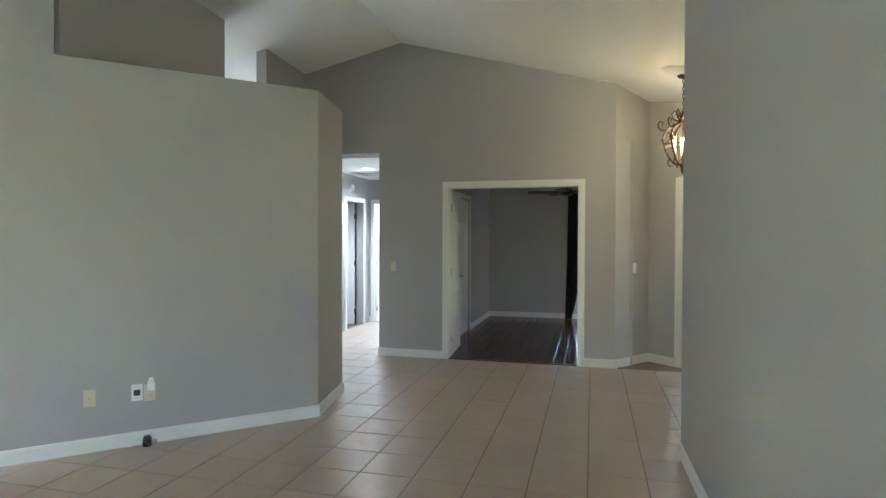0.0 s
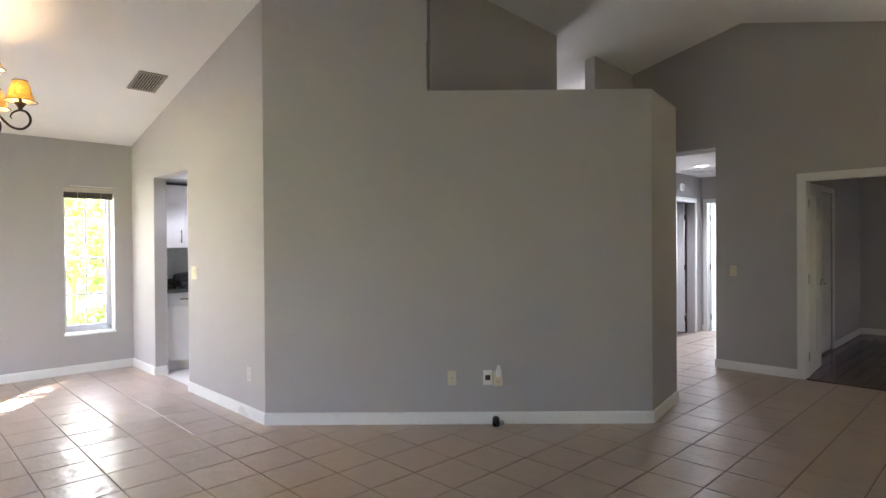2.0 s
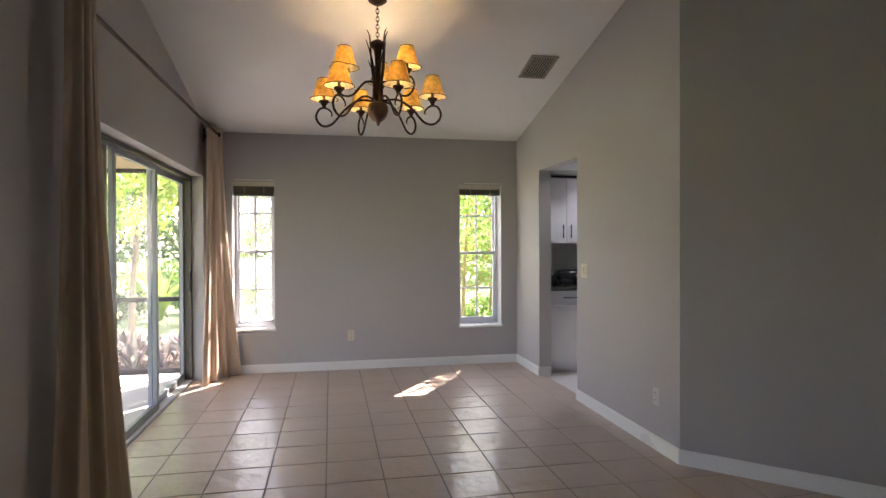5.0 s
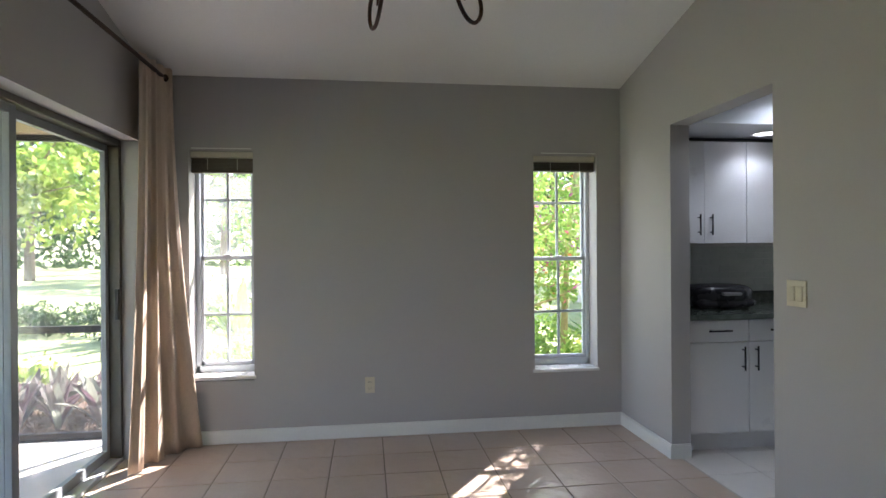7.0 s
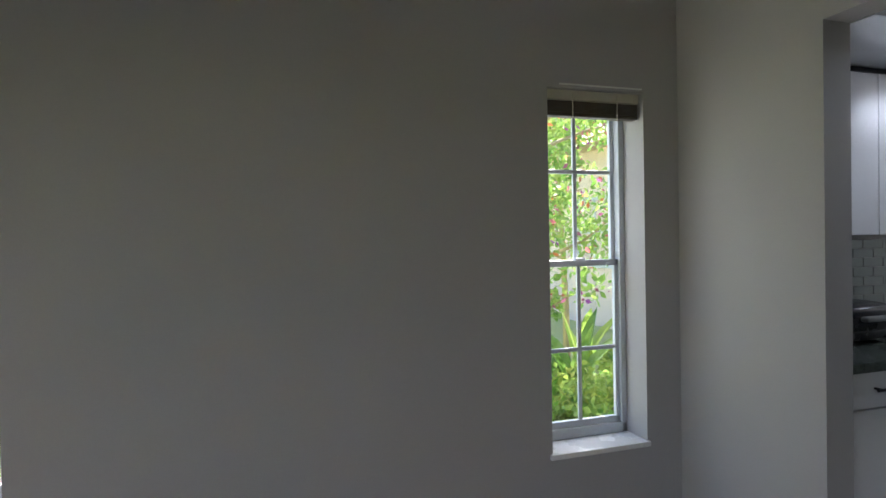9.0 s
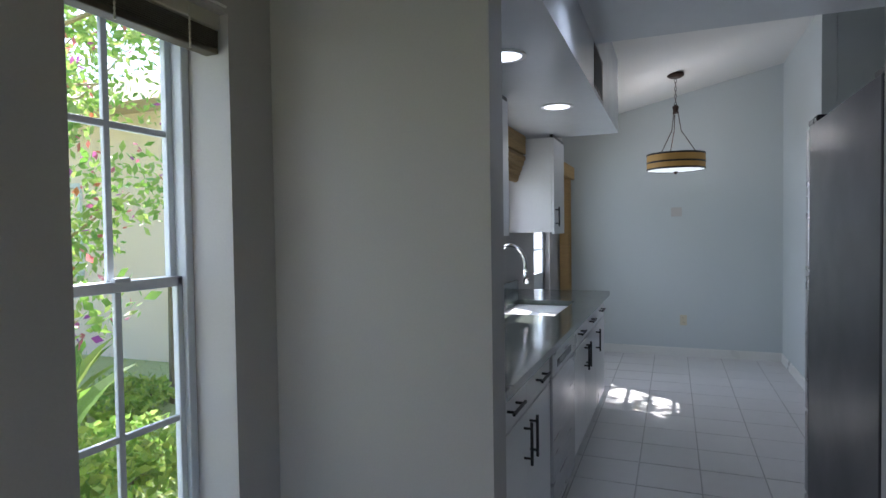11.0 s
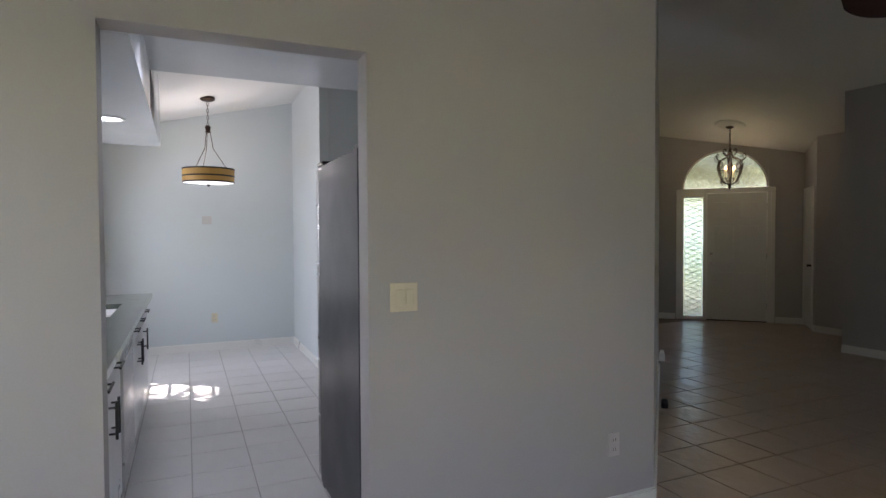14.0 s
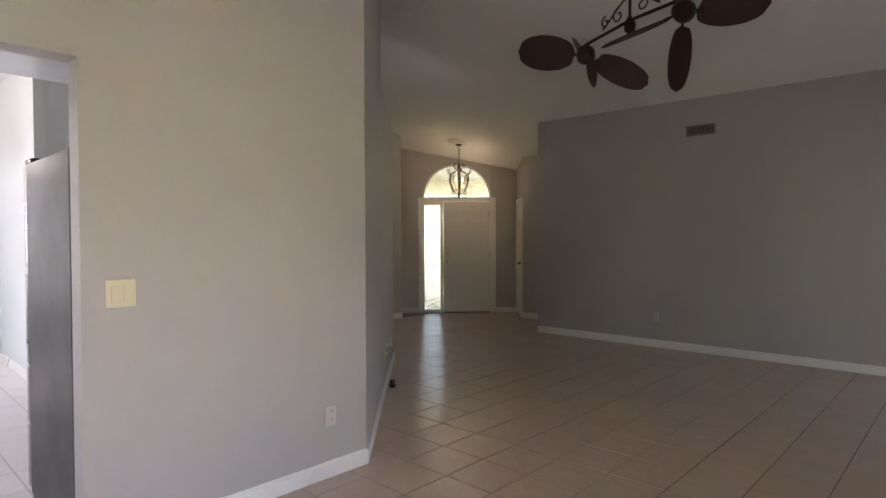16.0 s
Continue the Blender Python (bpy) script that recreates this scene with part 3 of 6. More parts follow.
# ---- windows and glazed doors ----
def window(name, x0, x1, z0, z1, label, pane=GLASS):
    """Single-hung white window with muntins, set deep in the north wall, with a raised blind."""
    y = YD + 0.165
    ob = tagged(part(name, boxed(x0, x1, y + 0.055, y + 0.06, z0, z0 + 0.01), WHALU), label, "window", kind="structure")
    f = bmesh.new()
    box(f, x0, x0 + 0.03, y - 0.01, y + 0.05, z0, z1, bevel=0.004)
    box(f, x1 - 0.03, x1, y - 0.01, y + 0.05, z0, z1, bevel=0.004)
    box(f, x0, x1, y - 0.01, y + 0.05, z1 - 0.03, z1, bevel=0.004)
    box(f, x0, x1, y - 0.01, y + 0.05, z0, z0 + 0.05, bevel=0.004)
    part("window_frame", f, WHALU, ob)
    zm = z0 + 0.835
    for k, (a, b, yy) in enumerate(((z0 + 0.05, zm + 0.015, y + 0.005), (zm - 0.015, z1 - 0.03, y + 0.03))):
        s = bmesh.new()
        xm = (x0 + x1) / 2
        box(s, x0 + 0.03, x0 + 0.052, yy, yy + 0.022, a, b, bevel=0.003)
        box(s, x1 - 0.052, x1 - 0.03, yy, yy + 0.022, a, b, bevel=0.003)
        box(s, x0 + 0.03, x1 - 0.03, yy, yy + 0.024, a, a + 0.03, bevel=0.003)
        box(s, x0 + 0.03, x1 - 0.03, yy, yy + 0.024, b - 0.03, b, bevel=0.003)
        sash = part("sash", s, WHALU, ob)
        part("muntin", boxed(xm - 0.010, xm + 0.010, yy + 0.003, yy + 0.017, a + 0.03, b - 0.03, bevel=0.003), WHALU, sash)
        zz = (a + b) / 2 + (0.07 if k else -0.03)
        part("muntin", boxed(x0 + 0.05, x1 - 0.05, yy + 0.004, yy + 0.018, zz - 0.010, zz + 0.010, bevel=0.003), WHALU, sash)
        for i in range(2):
            for j in range(2):
                xa, xb = ((x0 + 0.05, xm - 0.009), (xm + 0.009, x1 - 0.05))[i]
                za, zb = ((a + 0.028, zz - 0.009), (zz + 0.009, b - 0.028))[j]
                g = part("pane", boxed(xa, xb, yy + 0.008, yy + 0.011, za, zb), pane, sash)
                g.visible_shadow = False
    lock = bmesh.new()
    box(lock, xm - 0.025, xm + 0.025, y - 0.012, y + 0.006, zm + 0.013, zm + 0.026, bevel=0.004)
    part("sash_lock", lock, WHALU, ob)
    sill = boxed(x0 - 0.012, x1 + 0.012, YD - 0.014, y - 0.011, z0 - 0.022, z0 + 0.003, bevel=0.005)
    part("window_sill", sill, MARBLE, ob, "white marble sill")
    return ob


window("window_1", *WIN_L, WZ0, WZ1, "white single-hung window with eight dusty panes, bright garden beyond", HAZEDGLASS)
window("window_2", *WIN_R, WZ0 - 0.03, WZ1, "white single-hung window with eight panes beside the corner")


def raised_blind(x0, x1, z1, depth):
    t = thing("window_blind", "raised taupe horizontal blind stacked under its headrail", "blind", ((x0 + x1) / 2, YD + 0.06, z1), group="dining window blinds")
    w = (x1 - x0) / 2 - 0.004
    part("headrail", boxed(-w, w, -0.035, 0.02, -0.045, -0.002, bevel=0.004), BLINDRAIL, t, "cream headrail")
    n = 9
    for i in range(n):
        z = -0.05 - i * depth / n
        part("slat", boxed(-w + 0.004, w - 0.004, -0.03, 0.018, z - depth / n * 0.75, z, bevel=0.0015), BLINDM, t)
    part("bottom_rail", boxed(-w + 0.003, w - 0.003, -0.03, 0.018, -0.05 - depth - 0.018, -0.05 - depth, bevel=0.004), BLINDM, t)
    for x in (-w * 0.45, w * 0.5):
        bm = tube(bmesh.new(), [(x, -0.04, -0.015 - k * 0.0065) for k in range(19)], [0.0016 if k % 2 else 0.0036 for k in range(19)], 6)
        part("lift_cord", bm, BLINDRAIL, t)


raised_blind(*WIN_L, WZ1, 0.085)
raised_blind(*WIN_R, WZ1, 0.05)


def plant_hook_strip(x0, x1, z):
    bm = boxed(x0, x1, YD - 0.006, YD + 0.001, z, z + 0.006)
    tagged(part("reveal_edge", bm, TRIM), "thin white bead over the window reveal", "trim", kind="structure")


plant_hook_strip(WIN_L[0] + 0.02, WIN_L[1] - 0.01, WZ1 + 0.012)
plant_hook_strip(WIN_R[0] + 0.06, WIN_R[1] - 0.01, WZ1 + 0.012)


def slider(name, y0, y1, splits, label):
    x = XS - 0.16
    z1 = 2.085
    ob = tagged(part(name, boxed(x - 0.07, x + 0.05, y0, y1, -0.005, 0.022, bevel=0.004), WHALU), label, "sliding door", kind="structure")
    f = bmesh.new()
    box(f, x - 0.07, x + 0.05, y0, y0 + 0.035, 0.022, z1, bevel=0.004)
    box(f, x - 0.07, x + 0.05, y1 - 0.035, y1, 0.022, z1, bevel=0.004)
    box(f, x - 0.07, x + 0.05, y0 + 0.035, y1 - 0.035, z1 - 0.04, z1, bevel=0.004)
    part("door_frame", f, ALU, ob, "dark bronze aluminium frame")
    ys = [y0 + 0.035, *splits, y1 - 0.035]
    for i, (a, b) in enumerate(zip(ys, ys[1:])):
        xx = x + 0.012 if i % 2 else x - 0.035
        s = bmesh.new()
        for q in ((a - 0.015, a + 0.04, 0.024, z1 - 0.04), (b - 0.04, b + 0.015, 0.024, z1 - 0.04)):
            box(s, xx - 0.016, xx + 0.016, *q, bevel=0.003)
        box(s, xx - 0.016, xx + 0.016, a + 0.04, b - 0.04, 0.024, 0.085, bevel=0.003)
        box(s, xx - 0.016, xx + 0.016, a + 0.04, b - 0.04, z1 - 0.085, z1 - 0.04, bevel=0.003)
        leaf = part("sliding_panel", s, SLIDEALU, ob, "grey aluminium sliding panel")
        g = part("pane", boxed(xx - 0.003, xx + 0.003, a + 0.038, b - 0.038, 0.083, z1 - 0.083), GLASS, leaf)
        g.visible_shadow = False
    part("pull_handle", boxed(x + 0.03, x + 0.055, y1 - 0.075, y1 - 0.05, 0.92, 1.12, bevel=0.006), BLACK, ob)
    return ob


# Door fitted into the unseen SO2 opening.
slider("door_11", SO2[0], SO2[1], [], "unseen narrow aluminium glass door, sized for the living room's light")
slider("door_1", SO[0], SO[1], [6.12, 7.09], "aluminium sliding glass door onto the patio, closed")


# ---- curtains ----
def curtain(top, foot, ztop, seed, label, mtl=LINEN, nfold=5, amp=0.04, belly=0.0):
    """One hanging panel between two points at the rod and two at the floor: folds run down and open towards the floor."""
    rnd = random.Random(seed)
    ph = [rnd.uniform(0, math.tau) for _ in range(5)]
    nu, nz = 110, 30
    ta, tb, fa, fb = (Vector((*q, 0)) for q in (*top, *foot))
    bm = bmesh.new()
    grid = []
    for j in range(nz + 1):
        h = j / nz
        z = 0.010 + (ztop - 0.010) * (1 - h)
        fall = h ** 1.7
        a, b = ta.lerp(fa, fall), tb.lerp(fb, fall)
        d = (b - a).normalized()
        nrm = Vector((d.y, -d.x, 0))
        row = []
        for i in range(nu + 1):
            u = i / nu
            w = u * nfold * math.tau + 0.7 * math.sin(ph[0] + 5 * u)
            k = amp * (0.75 + 0.5 * fall) * (0.8 + 0.3 * math.sin(ph[4] + 9 * u))
            off = k * math.sin(w + ph[1] + 0.5 * fall * math.sin(3 * u + ph[2])) + 0.25 * k * math.sin(2.7 * w + ph[3] + 2 * fall)
            p = a.lerp(b, u) + nrm * (off + belly * (0.3 + 0.7 * fall) * math.sin(math.pi * u)) + d * 0.3 * k * math.sin(2 * w + ph[2])
            row.append(bm.verts.new((p.x, p.y, z)))
        grid.append(row)
    for a, b in zip(grid, grid[1:]):
        for i in range(nu):
            bm.faces.new((a[i], a[i + 1], b[i + 1], b[i]))
    t = thing("curtain", label, "curtain")
    ob = part("cloth", bm, mtl, t, smooth=True)
    so = ob.modifiers.new("thickness", "SOLIDIFY")
    so.thickness = 0.003
    return t


curtain(((-0.50, 7.98), (-0.44, 8.35)), ((-0.54, 7.86), (-0.27, 8.375)), 2.60, 3, "pleated tan linen curtain drawn open beside the sliding door", nfold=4, amp=0.028, belly=-0.07)
curtain(((-0.47, 4.82), (-0.47, 5.10)), ((-0.52, 4.72), (-0.34, 5.30)), 2.60, 5, "pleated tan linen curtain panel on a dark rod", nfold=3, amp=0.045)
curtain(((-0.47, 3.75), (-0.46, 4.12)), ((-0.50, 3.70), (-0.42, 4.16)), 2.60, 8, "pleated tan linen curtain beside the living room wall", nfold=4, amp=0.035)


def curtain_rod(y0, y1, x=-0.47, z=2.53):
    t = thing("curtain_rod", "dark bronze curtain rod with finials on wall brackets", "curtain rod", (x, y0, z), group="curtain rods")
    L = y1 - y0
    part("rod", tube(bmesh.new(), [(0, 0, 0), (0, L, 0)], 0.013, 10), BRONZE, t)
    for y, s in ((0, -1), (L, 1)):
        bm = lathe(bmesh.new(), [(0.0, -0.02), (0.016, -0.015), (0.012, 0.0), (0.027, 0.02), (0.02, 0.04), (0.0, 0.055)], (0, 0, 0), 12)
        bmesh.ops.transform(bm, matrix=Matrix.Translation((0, y, 0)) @ Matrix.Rotation(radians(-90 * s), 4, "X"), verts=bm.verts)
        part("finial", bm, BRONZE, t)
    for y in (0.10, L - 0.04):
        bm = bmesh.new()
        tube(bm, [(0, y, 0), (0, y, -0.035), (-0.06, y, -0.045), (-0.125, y, -0.02)], 0.007, 6)
        box(bm, -0.128, -0.118, y - 0.02, y + 0.02, -0.07, 0.05, bevel=0.003)
        part("bracket", bm, BRONZE, t)


curtain_rod(4.62, 8.28)
curtain_rod(0.5, 4.3)


# ---- doors ----
def hinge(parent, bmf, zs):
    for z in zs:
        bm = bmesh.new()
        bmf(bm, z)
        part("hinge", bm, BRONZE, parent, "dark bronze hinge")


def panel_leaf(w, h, t, rows):
    """Door leaf with raised panels on both faces; hinge edge at x 0."""
    bm = bmesh.new()
    box(bm, 0, w, 0, t, 0.008, h, bevel=0.003)
    for z0, z1 in rows:
        for x0, x1 in ((0.10, w / 2 - 0.035), (w / 2 + 0.035, w - 0.10)):
            for y in (-0.005, t - 0.004):
                box(bm, x0, x1, y, y + 0.009, z0, z1, bevel=0.004)
    return bm


SIX = ((0.22, 0.78), (0.92, 1.52), (1.64, 1.90))


def lever(parent, x, y0, y1, z, m=CHROME, round_knob=False):
    for y, s in ((y0, -1), (y1, 1)):
        bm = bmesh.new()
        tube(bm, [(x, y, z), (x, y + s * 0.045, z)], 0.011, 10)
        tube(bm, [(x, y, z), (x, y + s * 0.008, z)], 0.028, 14)
        if round_knob:
            k = lathe(bmesh.new(), [(0, -0.02), (0.018, -0.016), (0.026, 0), (0.018, 0.016), (0, 0.02)], (0, 0, 0), 14)
            bmesh.ops.transform(k, matrix=Matrix.Translation((x, y + s * 0.055, z)) @ Matrix.Rotation(radians(90), 4, "X"), verts=k.verts)
            part("door_knob", k, m, parent)
        else:
            tube(bm, [(x, y + s * 0.045, z), (x + 0.05 * (1 if x < 0.4 else -1), y + s * 0.05, z + 0.004), (x + 0.11 * (1 if x < 0.4 else -1), y + s * 0.045, z - 0.004)], 0.008, 8)
        part("door_handle", bm, m, parent)


def door(name, at, rz, w, label, knob=False, kind_rows=SIX, h=2.02):
    ob = part(name, panel_leaf(w, h, 0.036, kind_rows), DOORP)
    ob.matrix_basis = pose(*at, 0, 0, rz)
    tagged(ob, label, "door", kind="structure")
    lever(ob, w - 0.065, 0.0, 0.036, 0.94, BRONZE if knob else CHROME, knob)

    def hb(bm, z):
        tube(bm, [(-0.006, 0.018, z - 0.045), (-0.006, 0.018, z + 0.045)], 0.007, 8)
        box(bm, -0.012, 0.004, 0.0, 0.036, z - 0.045, z + 0.045)

    hinge(ob, hb, (0.22, 1.02, 1.80))
    return ob


# double doors to the study, both leaves swung into it
dd = thing("double_door_frame", "white cased opening of the study double doors", "door frame", kind="structure")
casing(DA, (XD, 0.70), 4.52 - 2.61, 4.52 - 1.09, 2.04, dd)
jam = bmesh.new()
box(jam, XD - 0.002, XD + 0.122, 2.596, 2.612, 0.0, 2.042)
box(jam, XD - 0.002, XD + 0.122, 1.088, 1.104, 0.0, 2.042)
box(jam, XD - 0.002, XD + 0.122, 1.104, 2.596, 2.026, 2.042)
part("jamb", jam, TRIM, dd)
door("door_3", (XD + 0.125, 2.593, 0.0), 4, 0.735, "white panelled door leaf swung open into the study")
door("door_4", (XD + 0.135, 1.07, 0.0), -4, 0.735, "white panelled door leaf swung open against the study wall")
thr = boxed(XD - 0.004, XD + 0.03, 1.105, 2.595, -0.002, 0.008, bevel=0.003)
tagged(part("threshold", thr, BRONZE), "dark threshold strip between tile and wood", "threshold", kind="structure")
sd = thing("study_closet_frame", "white casing round the study closet door", "door frame", kind="structure")
casing((XD + 0.12, DRY1), (DRX, DRY1), 8.70 - XD - 0.12, 9.55 - XD - 0.12, 2.03, sd)
d5 = door("door_5", (9.54, DRY1 + 0.05, 0.0), 180, 0.83, "white panelled closet door, closed, with a lever handle")

# hall doors
hd = thing("hall_door_frame", "white casing round the open bedroom doorway", "door frame", kind="structure")
casing((XD + 0.12, 4.65), (HEND, 4.65), 9.06 - XD - 0.12, 9.74 - XD - 0.12, 2.03, hd)
door("door_6", (9.72, 4.79, 0.0), 98, 0.66, "white bedroom door standing open into the room", knob=True)
he = thing("hall_end_frame", "white casing round the bathroom doorway", "door frame", kind="structure")
casing((HEND, 4.78), (HEND, HALLY), 0.22, 0.98, 2.03, he)
door("door_7", (HEND + 0.13, 4.55, 0.0), 8, 0.74, "white bathroom door standing open, brightly lit", knob=True)


# ---- front door ----
def front_door():
    M = along(FA, FB)
    d = thing("door_8", "white entry door with a tall glass sidelight and arched fanlight", "front door", kind="structure")

    def w(bm):
        bmesh.ops.transform(bm, matrix=M, verts=bm.verts)
        return bm

    u0, u1, us = DU0 + 0.045, DU1 - 0.045, DU0 + 0.375
    f = bmesh.new()
    box(f, DU0 + 0.005, DU0 + 0.06, -0.10, 0.012, 0, 2.08, bevel=0.004)
    box(f, DU1 - 0.06, DU1 - 0.005, -0.10, 0.012, 0, 2.08, bevel=0.004)
    box(f, us - 0.02, us + 0.03, -0.10, 0.010, 0, 2.06, bevel=0.004)
    box(f, DU0 - 0.005, DU1 + 0.005, -0.10, 0.016, 2.05, 2.125, bevel=0.004)
    box(f, DU0 + 0.06, us - 0.02, -0.10, 0.008, 0.0, 0.06, bevel=0.004)
    box(f, DU0 + 0.06, us - 0.02, -0.10, 0.008, 1.985, 2.05, bevel=0.004)
    part("door_frame", w(f), TRIM, d)
    part("threshold", w(boxed(DU0 + 0.002, DU1 - 0.002, -0.139, 0.004, -0.008, 0.016, bevel=0.003)), ALU, d)
    for q in ((DU0 - 0.05, DU0 + 0.004), (DU1 - 0.004, DU1 + 0.05)):
        part("casing", w(boxed(q[0], q[1], -0.003, 0.015, 0, 2.12, bevel=0.004)), TRIM, d)
    lf = bmesh.new()
    a, b = us + 0.034, u1 - 0.018
    box(lf, a, b, -0.06, -0.012, 0.012, 2.046, bevel=0.003)
    mid = (a + b) / 2
    for z0, z1 in SIX:
        for x0, x1 in ((a + 0.11, mid - 0.04), (mid + 0.04, b - 0.11)):
            box(lf, x0, x1, -0.014, -0.007, z0, z1, bevel=0.003)
    leaf = part("door_leaf", w(lf), DOORP, d)
    for z, r in ((1.08, 0.026), (0.94, 0.030)):
        k = lathe(bmesh.new(), [(0, 0), (r, 0.0), (r, 0.012), (r * 0.45, 0.018), (r * 0.5, 0.035), (r * 0.95, 0.05), (r * 0.8, 0.068), (0, 0.074)], (0, 0, 0), 16)
        bmesh.ops.transform(k, matrix=Matrix.Translation((a + 0.06, -0.012, z)) @ Matrix.Rotation(radians(-90), 4, "X"), verts=k.verts)
        part("door_knob", w(k), CHROME, leaf, "satin nickel knob" if r > 0.028 else "satin nickel deadbolt")
    for z in (0.25, 1.05, 1.82):
        h = bmesh.new()
        tube(h, [(b + 0.008, -0.006, z - 0.05), (b + 0.008, -0.006, z + 0.05)], 0.008, 8)
        part("hinge", w(h), BRONZE, leaf)
    part("sidelight_glass", w(boxed(DU0 + 0.058, us - 0.018, -0.06, -0.054, 0.055, 1.99)), OBSCURE, d, "obscure leaded glass")
    # leading of the sidelight: slanted cames
    cm = bmesh.new()
    x0, x1 = DU0 + 0.06, us - 0.02
    for k in range(22):
        z = 0.08 + k * 0.088
        tube(cm, [(x0, -0.051, z), (x1, -0.051, min(z + 0.15, 1.98))], 0.0036, 5)
        tube(cm, [(x1, -0.051, z), (x0, -0.051, min(z + 0.15, 1.98))], 0.0036, 5)
    part("came", w(cm), BLACK, d, "thin lead cames")
    # fanlight
    c, R = (DU0 + DU1) / 2, (DU1 - DU0) / 2 - 0.045
    arc = [(c + R * math.cos(math.pi * k / 28), R * math.sin(math.pi * k / 28)) for k in range(29)]
    rise = 0.60 / R
    fan = bmesh.new()
    va = [fan.verts.new((x, -0.055, 2.13 + z * rise)) for x, z in arc]
    fan.faces.new(va)
    bmesh.ops.solidify(fan, geom=fan.faces[:], thickness=0.006)
    part("fanlight_glass", w(fan), OBSCURE, d, "obscure leaded glass")
    ring = bmesh.new()
    tube(ring, [(x, -0.03, 2.12 + z * rise) for x, z in arc], 0.022, 8)
    part("fanlight_frame", w(ring), TRIM, d)
    cl = bmesh.new()
    for k in range(1, 12):
        x = c - R + 2 * R * k / 12
        for s in (-1, 1):
            pts = [(x + s * q * 0.5, -0.05, 2.14 + q * 0.55) for q in (0.0, 0.25, 0.5, 0.75, 1.0)]
            pts = [p for p in pts if abs(p[0] - c) < R and (p[2] - 2.13) < rise * math.sqrt(max(R * R - (p[0] - c) ** 2, 0)) - 0.01]
            if len(pts) > 1:
                tube(cl, pts, 0.0022, 5)
    part("came", w(cl), STEEL, d, "thin lead cames")
    # wall fill above the arch
    n = 28
    vs, fs = [], []
    for dep in (0.0, -0.14):
        for k in range(n + 1):
            x, z = arc[k]
            vs.append((x, dep, 2.13 + z * rise))
            vs.append((x if 0 < k < n else (DU1 - 0.04 if k == 0 else DU0 + 0.04), dep, 2.752))
    for k in range(n):
        fs.append([2 * k, 2 * k + 1, 2 * k + 3, 2 * k + 2])
        o = 2 * (n + 1)
        fs.append([o + 2 * k, o + 2 * k + 2, o + 2 * k + 3, o + 2 * k + 1])
        fs.append([2 * k, 2 * k + 2, o + 2 * k + 2, o + 2 * k])
    ob = mesh_ob("wall_front_arch", [tuple(M @ Vector(v)) for v in vs], fs, WALL)
    tagged(ob, "light grey painted wall round the arched fanlight", "wall", kind="structure")


front_door()
# closet door on the foyer's right wall
cf = thing("foyer_closet_frame", "white casing round the foyer closet door", "door frame", kind="structure")
casing(FB, FR, 0.06, 0.56, 2.03, cf, w=0.05)
cd = bmesh.new()
box(cd, 0.062, 0.558, -0.003, 0.006, 0.012, 2.03, bevel=0.002)
for z0, z1 in SIX:
    box(cd, 0.12, 0.50, 0.004, 0.010, z0, z1, bevel=0.003)
cdo = tagged(part("door_9", on_wall(cd, FB, FR), DOORP), "white foyer closet door, closed", "door", kind="structure")
k = lathe(bmesh.new(), [(0, 0), (0.02, 0.0), (0.010, 0.02), (0.024, 0.04), (0.016, 0.055), (0, 0.06)], (0, 0, 0), 14)
bmesh.ops.transform(k, matrix=Matrix.Translation((0.50, 0.006, 0.93)) @ Matrix.Rotation(radians(-90), 4, "X"), verts=k.verts)
part("door_knob", on_wall(k, FB, FR), BRONZE, cdo)


# ---- wall fittings ----
def plate(a, b, u, z, kind, label, mtl=IVORY, w=0.07, h=0.115):
    """A switch, socket or cable plate on a wall's face."""
    t = thing("wall_plate", label, "wall plate")
    t.matrix_basis = Matrix.Identity(4)
    part("cover", on_wall(boxed(u - w / 2, u + w / 2, -0.001, 0.006, z - h / 2, z + h / 2, bevel=0.003), a, b), mtl, t)
    if kind == "outlet":
        for dz in (-0.024, 0.024):
            bm = bmesh.new()
            box(bm, u - 0.016, u + 0.016, 0.004, 0.009, z + dz - 0.014, z + dz + 0.014, bevel=0.003)
            s = part("socket", on_wall(bm, a, b), mtl, t)
            sl = bmesh.new()
            box(sl, u - 0.008, u - 0.0055, 0.0085, 0.0095, z + dz - 0.006, z + dz + 0.008)
            box(sl, u + 0.0055, u + 0.008, 0.0085, 0.0095, z + dz - 0.006, z + dz + 0.008)
            part("slot", on_wall(sl, a, b), SLOTSHADE, s)
    elif kind == "double":
        for du in (-0.024, 0.024):
            part("rocker", on_wall(boxed(u + du - 0.017, u + du + 0.017, 0.004, 0.012, z - 0.034, z + 0.034, bevel=0.003), a, b), mtl, t)
    elif kind == "switch":
        part("toggle", on_wall(boxed(u - 0.005, u + 0.005, 0.004, 0.018, z - 0.004, z + 0.014, bevel=0.002), a, b), mtl, t)
    elif kind == "hole":
        # A raised dark pad takes the place of the hole's shade.
        part("cable_hole", on_wall(boxed(u - 0.02, u + 0.02, 0.0055, 0.0075, z - 0.02, z + 0.02, bevel=0.0005), a, b), SLOTSHADE, t)
    elif kind == "jack":
        bm = tube(bmesh.new(), [(u, 0.004, z), (u, 0.014, z)], 0.006, 10)
        part("cable_jack", on_wall(bm, a, b), STEEL, t)
    return t


